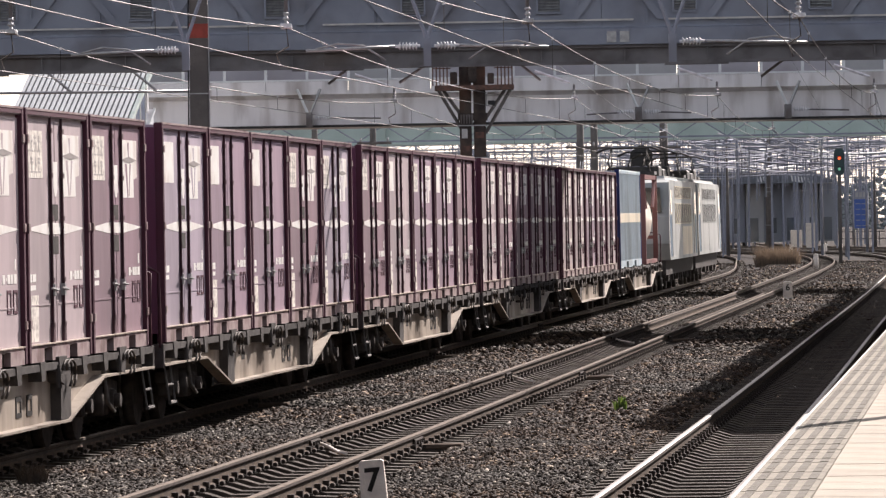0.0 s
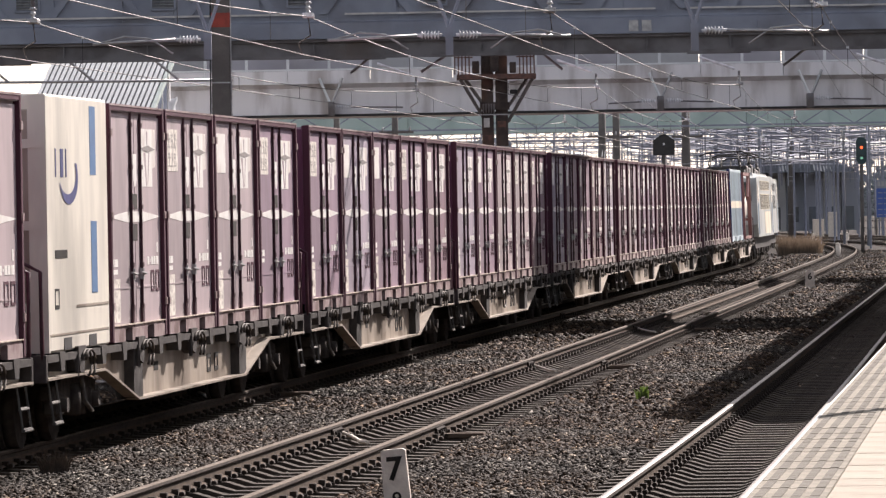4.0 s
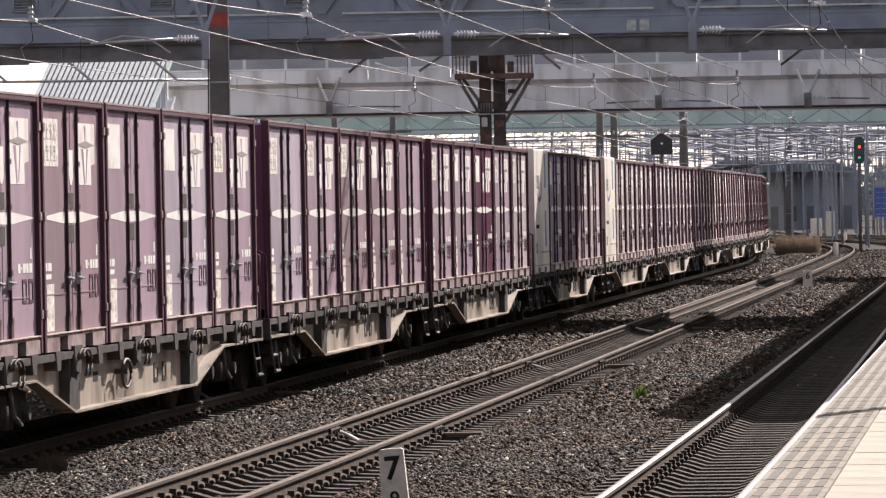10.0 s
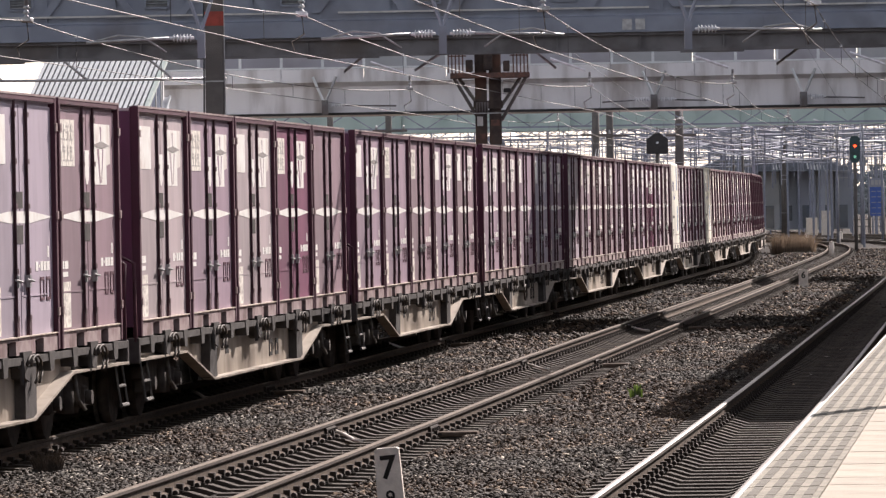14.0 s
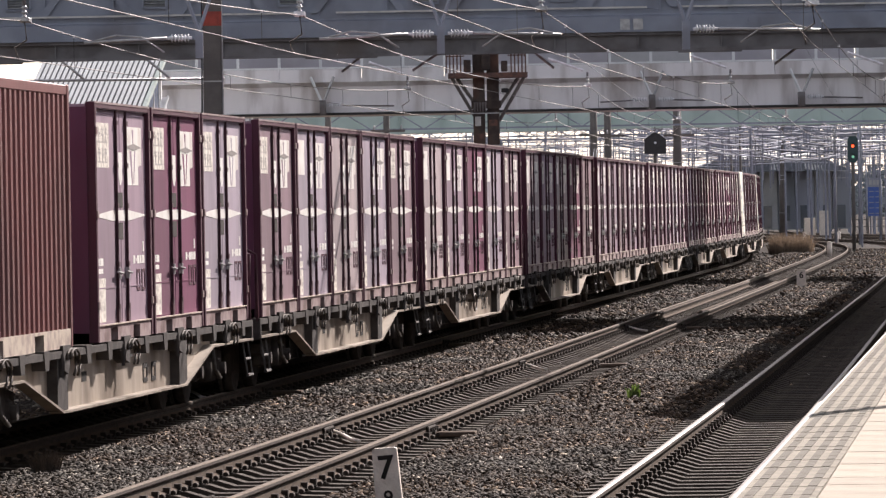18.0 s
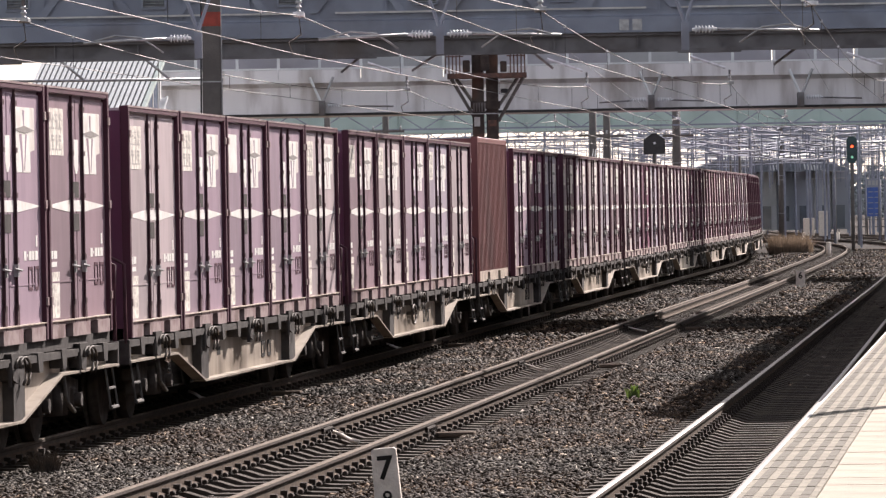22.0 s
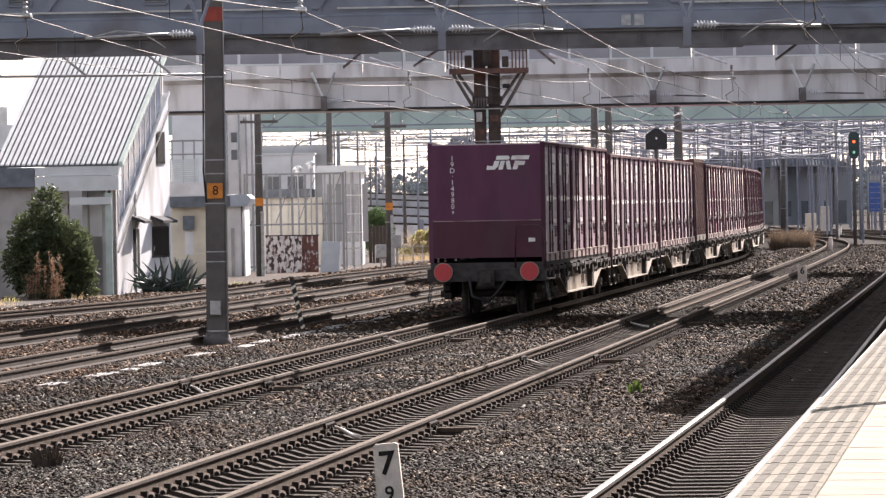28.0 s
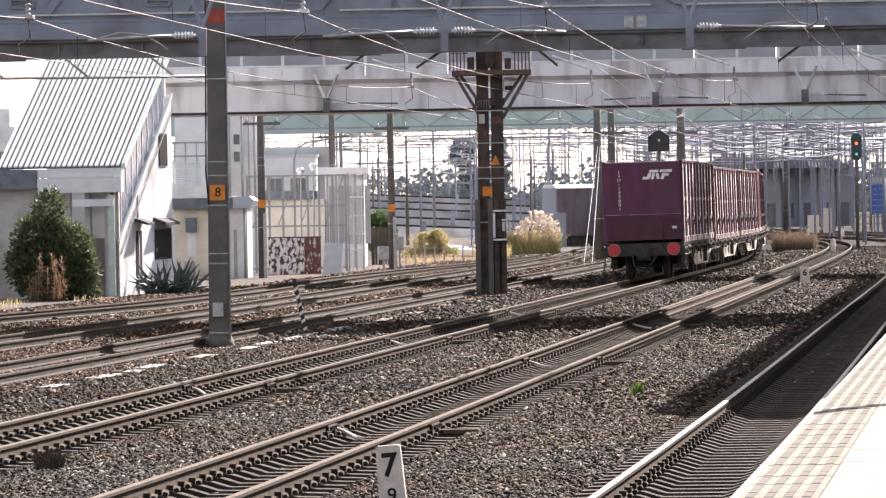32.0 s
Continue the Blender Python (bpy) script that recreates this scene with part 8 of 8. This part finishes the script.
    # yard tracks leading away to the left
    for i in range(5):
        g = thing("far_yard_track", Matrix(), "far yard track leading away", "railway track", kind="structure")
        for side in (-0.55, 0.55):
            line = []
            for q in range(14):
                d = 480 + q * 60
                x = 6.0 - i * 4.2 - 22.0 * (q / 13) ** 1.15 + side
                line.append((x, d, -0.035))
            part("rail", rail_mesh("rail", line, M_RAILTOP), None, g)
    # houses and trees on the skyline, haze put into their colours
    for i in range(16):
        d = rng.uniform(1100, 1350)
        u = -0.09 + i * 0.0117 + rng.uniform(-0.003, 0.003)
        h, w_ = rng.uniform(2.5, 6.0), rng.uniform(4, 9)
        g = thing("far_house", pose(u * d, d, -0.5), "hazy grey far house or shed", "house", "far houses")
        bm = bmesh.new()
        box(bm, -w_, w_, 0, 8, 0, h)
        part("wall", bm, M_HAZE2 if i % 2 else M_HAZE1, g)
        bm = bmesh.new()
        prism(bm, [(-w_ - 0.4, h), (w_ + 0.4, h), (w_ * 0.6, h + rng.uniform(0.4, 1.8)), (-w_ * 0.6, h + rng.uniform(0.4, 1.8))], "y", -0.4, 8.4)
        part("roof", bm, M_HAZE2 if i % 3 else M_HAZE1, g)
        windows_row(g, -w_ + 0.7, max(1, int(w_ * 2 / 2.2) - 1), 2.2, 1.2, h * 0.45, h * 0.45 + 1.1, -0.01, M_BIGGLASS)
    for i, (u, d, r, hh) in enumerate(((0.0065, 900, 5, 15.0), (0.034, 900, 7, 9.5))):
        g = thing("far_tree", pose(u * d, d, -0.5), "hazy far tree on the skyline", "tree", "far trees")
        bm = bmesh.new()
        rod(bm, (0, 0, 0), (0, 0, hh * 0.5), 0.35, 8, 0.2)
        for q in range(5):
            a = q * 1.3
            rod(bm, (0, 0, hh * 0.35), (math.cos(a) * r * 0.5, math.sin(a) * r * 0.5, hh * 0.7), 0.14, 5, 0.06)
        part("trunk", bm, M_BARK, g)
        r2 = random.Random(40 + i)
        cl = [(r2.uniform(-r, r) * 0.7, r2.uniform(-r, r) * 0.4, r2.uniform(0.45, 0.9) * hh, r * r2.uniform(0.25, 0.42)) for _ in range(9)]

        def place(q):
            cx, cy, cz, rr = q.choice(cl)
            v = Vector((q.gauss(0, 1), q.gauss(0, 1), q.gauss(0, 1))).normalized()
            return (cx + v.x * rr, cy + v.y * rr, cz + v.z * rr * 0.8), v
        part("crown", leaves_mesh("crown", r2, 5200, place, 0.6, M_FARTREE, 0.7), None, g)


def build_far_woods():
    """Low belt of trees and hedges along the end of the yard, haze put into its colour."""
    rng = random.Random(77)
    crowns = [(rng.uniform(-100, 100), rng.uniform(960, 1080), rng.uniform(1.2, 8.0), rng.uniform(2.0, 4.2)) for _ in range(330)]
    # a taller grove that climbs to one side
    for _ in range(70):
        x = rng.uniform(-2.5, 11.0)
        top = 5.0 + 5.4 * (x + 2.5) / 13.5
        crowns.append((x, rng.uniform(900, 940), rng.uniform(0.5, top - 1.5), rng.uniform(1.2, 2.0)))

    def place(q):
        cx, cy, cz, r = q.choice(crowns)
        v = Vector((q.gauss(0, 1), q.gauss(0, 1), q.gauss(0, 1))).normalized()
        return (cx + v.x * r, cy + v.y * r, max(-0.4, cz + v.z * r * 0.8)), v
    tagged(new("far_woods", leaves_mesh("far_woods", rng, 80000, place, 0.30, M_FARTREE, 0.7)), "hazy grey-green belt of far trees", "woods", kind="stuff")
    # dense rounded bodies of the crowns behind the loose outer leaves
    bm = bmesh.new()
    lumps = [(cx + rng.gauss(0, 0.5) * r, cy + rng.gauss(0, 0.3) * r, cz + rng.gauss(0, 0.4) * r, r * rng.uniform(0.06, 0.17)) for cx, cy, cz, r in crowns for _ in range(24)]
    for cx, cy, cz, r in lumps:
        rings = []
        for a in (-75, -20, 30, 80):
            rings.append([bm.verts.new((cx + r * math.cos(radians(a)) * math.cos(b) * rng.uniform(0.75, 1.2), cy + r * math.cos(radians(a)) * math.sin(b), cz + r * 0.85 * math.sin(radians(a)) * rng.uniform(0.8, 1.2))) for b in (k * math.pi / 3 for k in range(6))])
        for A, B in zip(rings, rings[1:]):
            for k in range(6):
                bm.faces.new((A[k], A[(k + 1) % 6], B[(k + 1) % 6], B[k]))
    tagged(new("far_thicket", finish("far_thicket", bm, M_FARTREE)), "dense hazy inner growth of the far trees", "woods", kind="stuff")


# ------------------------------------------------------------------ unseen canopy strip and post, added for their shadows
def build_platform_post():
    # Out of view; stands where the stripe of shadow on the platform starts.
    g = thing("platform_post", pose(3.45, 38.3, PLAT_Z), "unseen slim post that throws a shadow stripe on the platform", "post")
    bm = bmesh.new()
    rod(bm, (0, 0, 0), (0, 0, 3.4), 0.09, 10)
    part("shaft", bm, M_STEEL, g)
    bm = bmesh.new()
    rod(bm, (0, 0, 0), (0, 0, 0.05), 0.16, 10)
    part("base", bm, M_STEEL, g)


def build_canopy():
    # Out of view; placed and cut to lay shade on the platform track.
    c = thing("platform_canopy", Matrix(), "unseen steel canopy strip on posts, shading the platform track", "canopy")
    for i in range(12):
        s0, s1 = 33.5 + i * 10, 43.5 + i * 10
        # Outer edge follows the sun so the shadow stops at the platform edge.
        outer = [EDGE - 0.12 + 7.8 * math.sin(radians(SUN_AZ) - along(s - 7)[2]) for s in (s0, s1)]
        pts = []
        for s, o in ((s0, CANOPY_IN), (s1, CANOPY_IN), (s1, outer[1]), (s0, outer[0])):
            x, y, th = along(s, o)
            pts.append((x, y, CANOPY_Z))
        bm = bmesh.new()
        quad_prism(bm, pts, (0, 0, 0.25))
        part("roof_panel", bm, M_STEEL, c)
        x, y, th = along(s0 + 5, min(outer) - 0.25)
        bm = bmesh.new()
        rod(bm, (x, y, 0.85 if s0 < 90 else -0.5), (x, y, CANOPY_Z), 0.12, 8)
        part("post", bm, M_STEEL, c)


CANOPY_IN, CANOPY_Z = EDGE + 0.23, 5.6


def build_sky_block_wall():
    """Unseen wall added behind the platform to keep low sky light off the tracks."""
    w = thing("wall_station", Matrix(), "unseen plain grey wall added to block low sky light", "wall", kind="structure")
    for i in range(17):
        a, b = along(-60 + i * 10, EDGE + 6.2), along(-50 + i * 10, EDGE + 6.2)
        bm = bmesh.new()
        quad_prism(bm, [(a[0], a[1], -0.5), (b[0], b[1], -0.5), (b[0], b[1], 7.2), (a[0], a[1], 7.2)], (0.3, 0, 0))
        part("panel", bm, M_CONC, w)


# ------------------------------------------------------------------ build
build_ground()
build_poles()
build_footbridge()
build_viaduct()
build_stairhouse()
build_buildings()
build_overhead()
build_signals()
build_plants()
build_far()
build_far_woods()
build_sky_block_wall()
build_canopy()
build_platform_post()
build_train()
build_platform()
build_track("track_goods", "ballasted goods track with rusty rails", goods_off, -140, 700, -2, 110, 0.65, joints=(9.5, 34.5, 59.5, 84.5))
build_track("track_middle", "ballasted middle track with rusty rails", OFF_M, -140, 700, -6, 170, 0.65, joints=(-5.0, 20.0, 45.0, 70.0), check=(79, 125))
build_track("track_platform", "platform track with closely laid sleepers", OFF_P, -140, 700, -2, 120, pitch=0.62, head=M_RAILTOP)
build_track("track_siding", "rusty siding on timber sleepers", -8.2, 20, 330, 40, 90, 0.7, True, head=M_RAIL)
build_track("track_siding_outer", "rusty outer siding winding off into the yard", offset_fn(((30, -12.6), (57, -11.7), (90, -11.5), (126, -11.7), (165, -11.8), (185, -11.7), (206, -12.1), (229, -12.9), (245, -13.2), (305, -13.1), (350, -9.6), (395, -6.9), (485, -8.0))), 30, 480, 48, 110, 0.7, True, head=M_RAIL)
build_track("track_yard", "curving rusty yard track joining the siding", offset_fn(((60, -18.0), (85, -16.0), (100, -14.9), (115, -14.7), (150, -15.1), (170, -14.7), (188, -13.7), (215, -13.1))), 60, 212, 80, 120, 0.7, True, head=M_RAIL)
build_track("track_far", "far track on the outside of the curve", 8.2, 150, 600, 0, 0)
build_track("track_far_outer", "far outer track on the curve", 12.3, 150, 600, 0, 0)
build_stones()
motions()
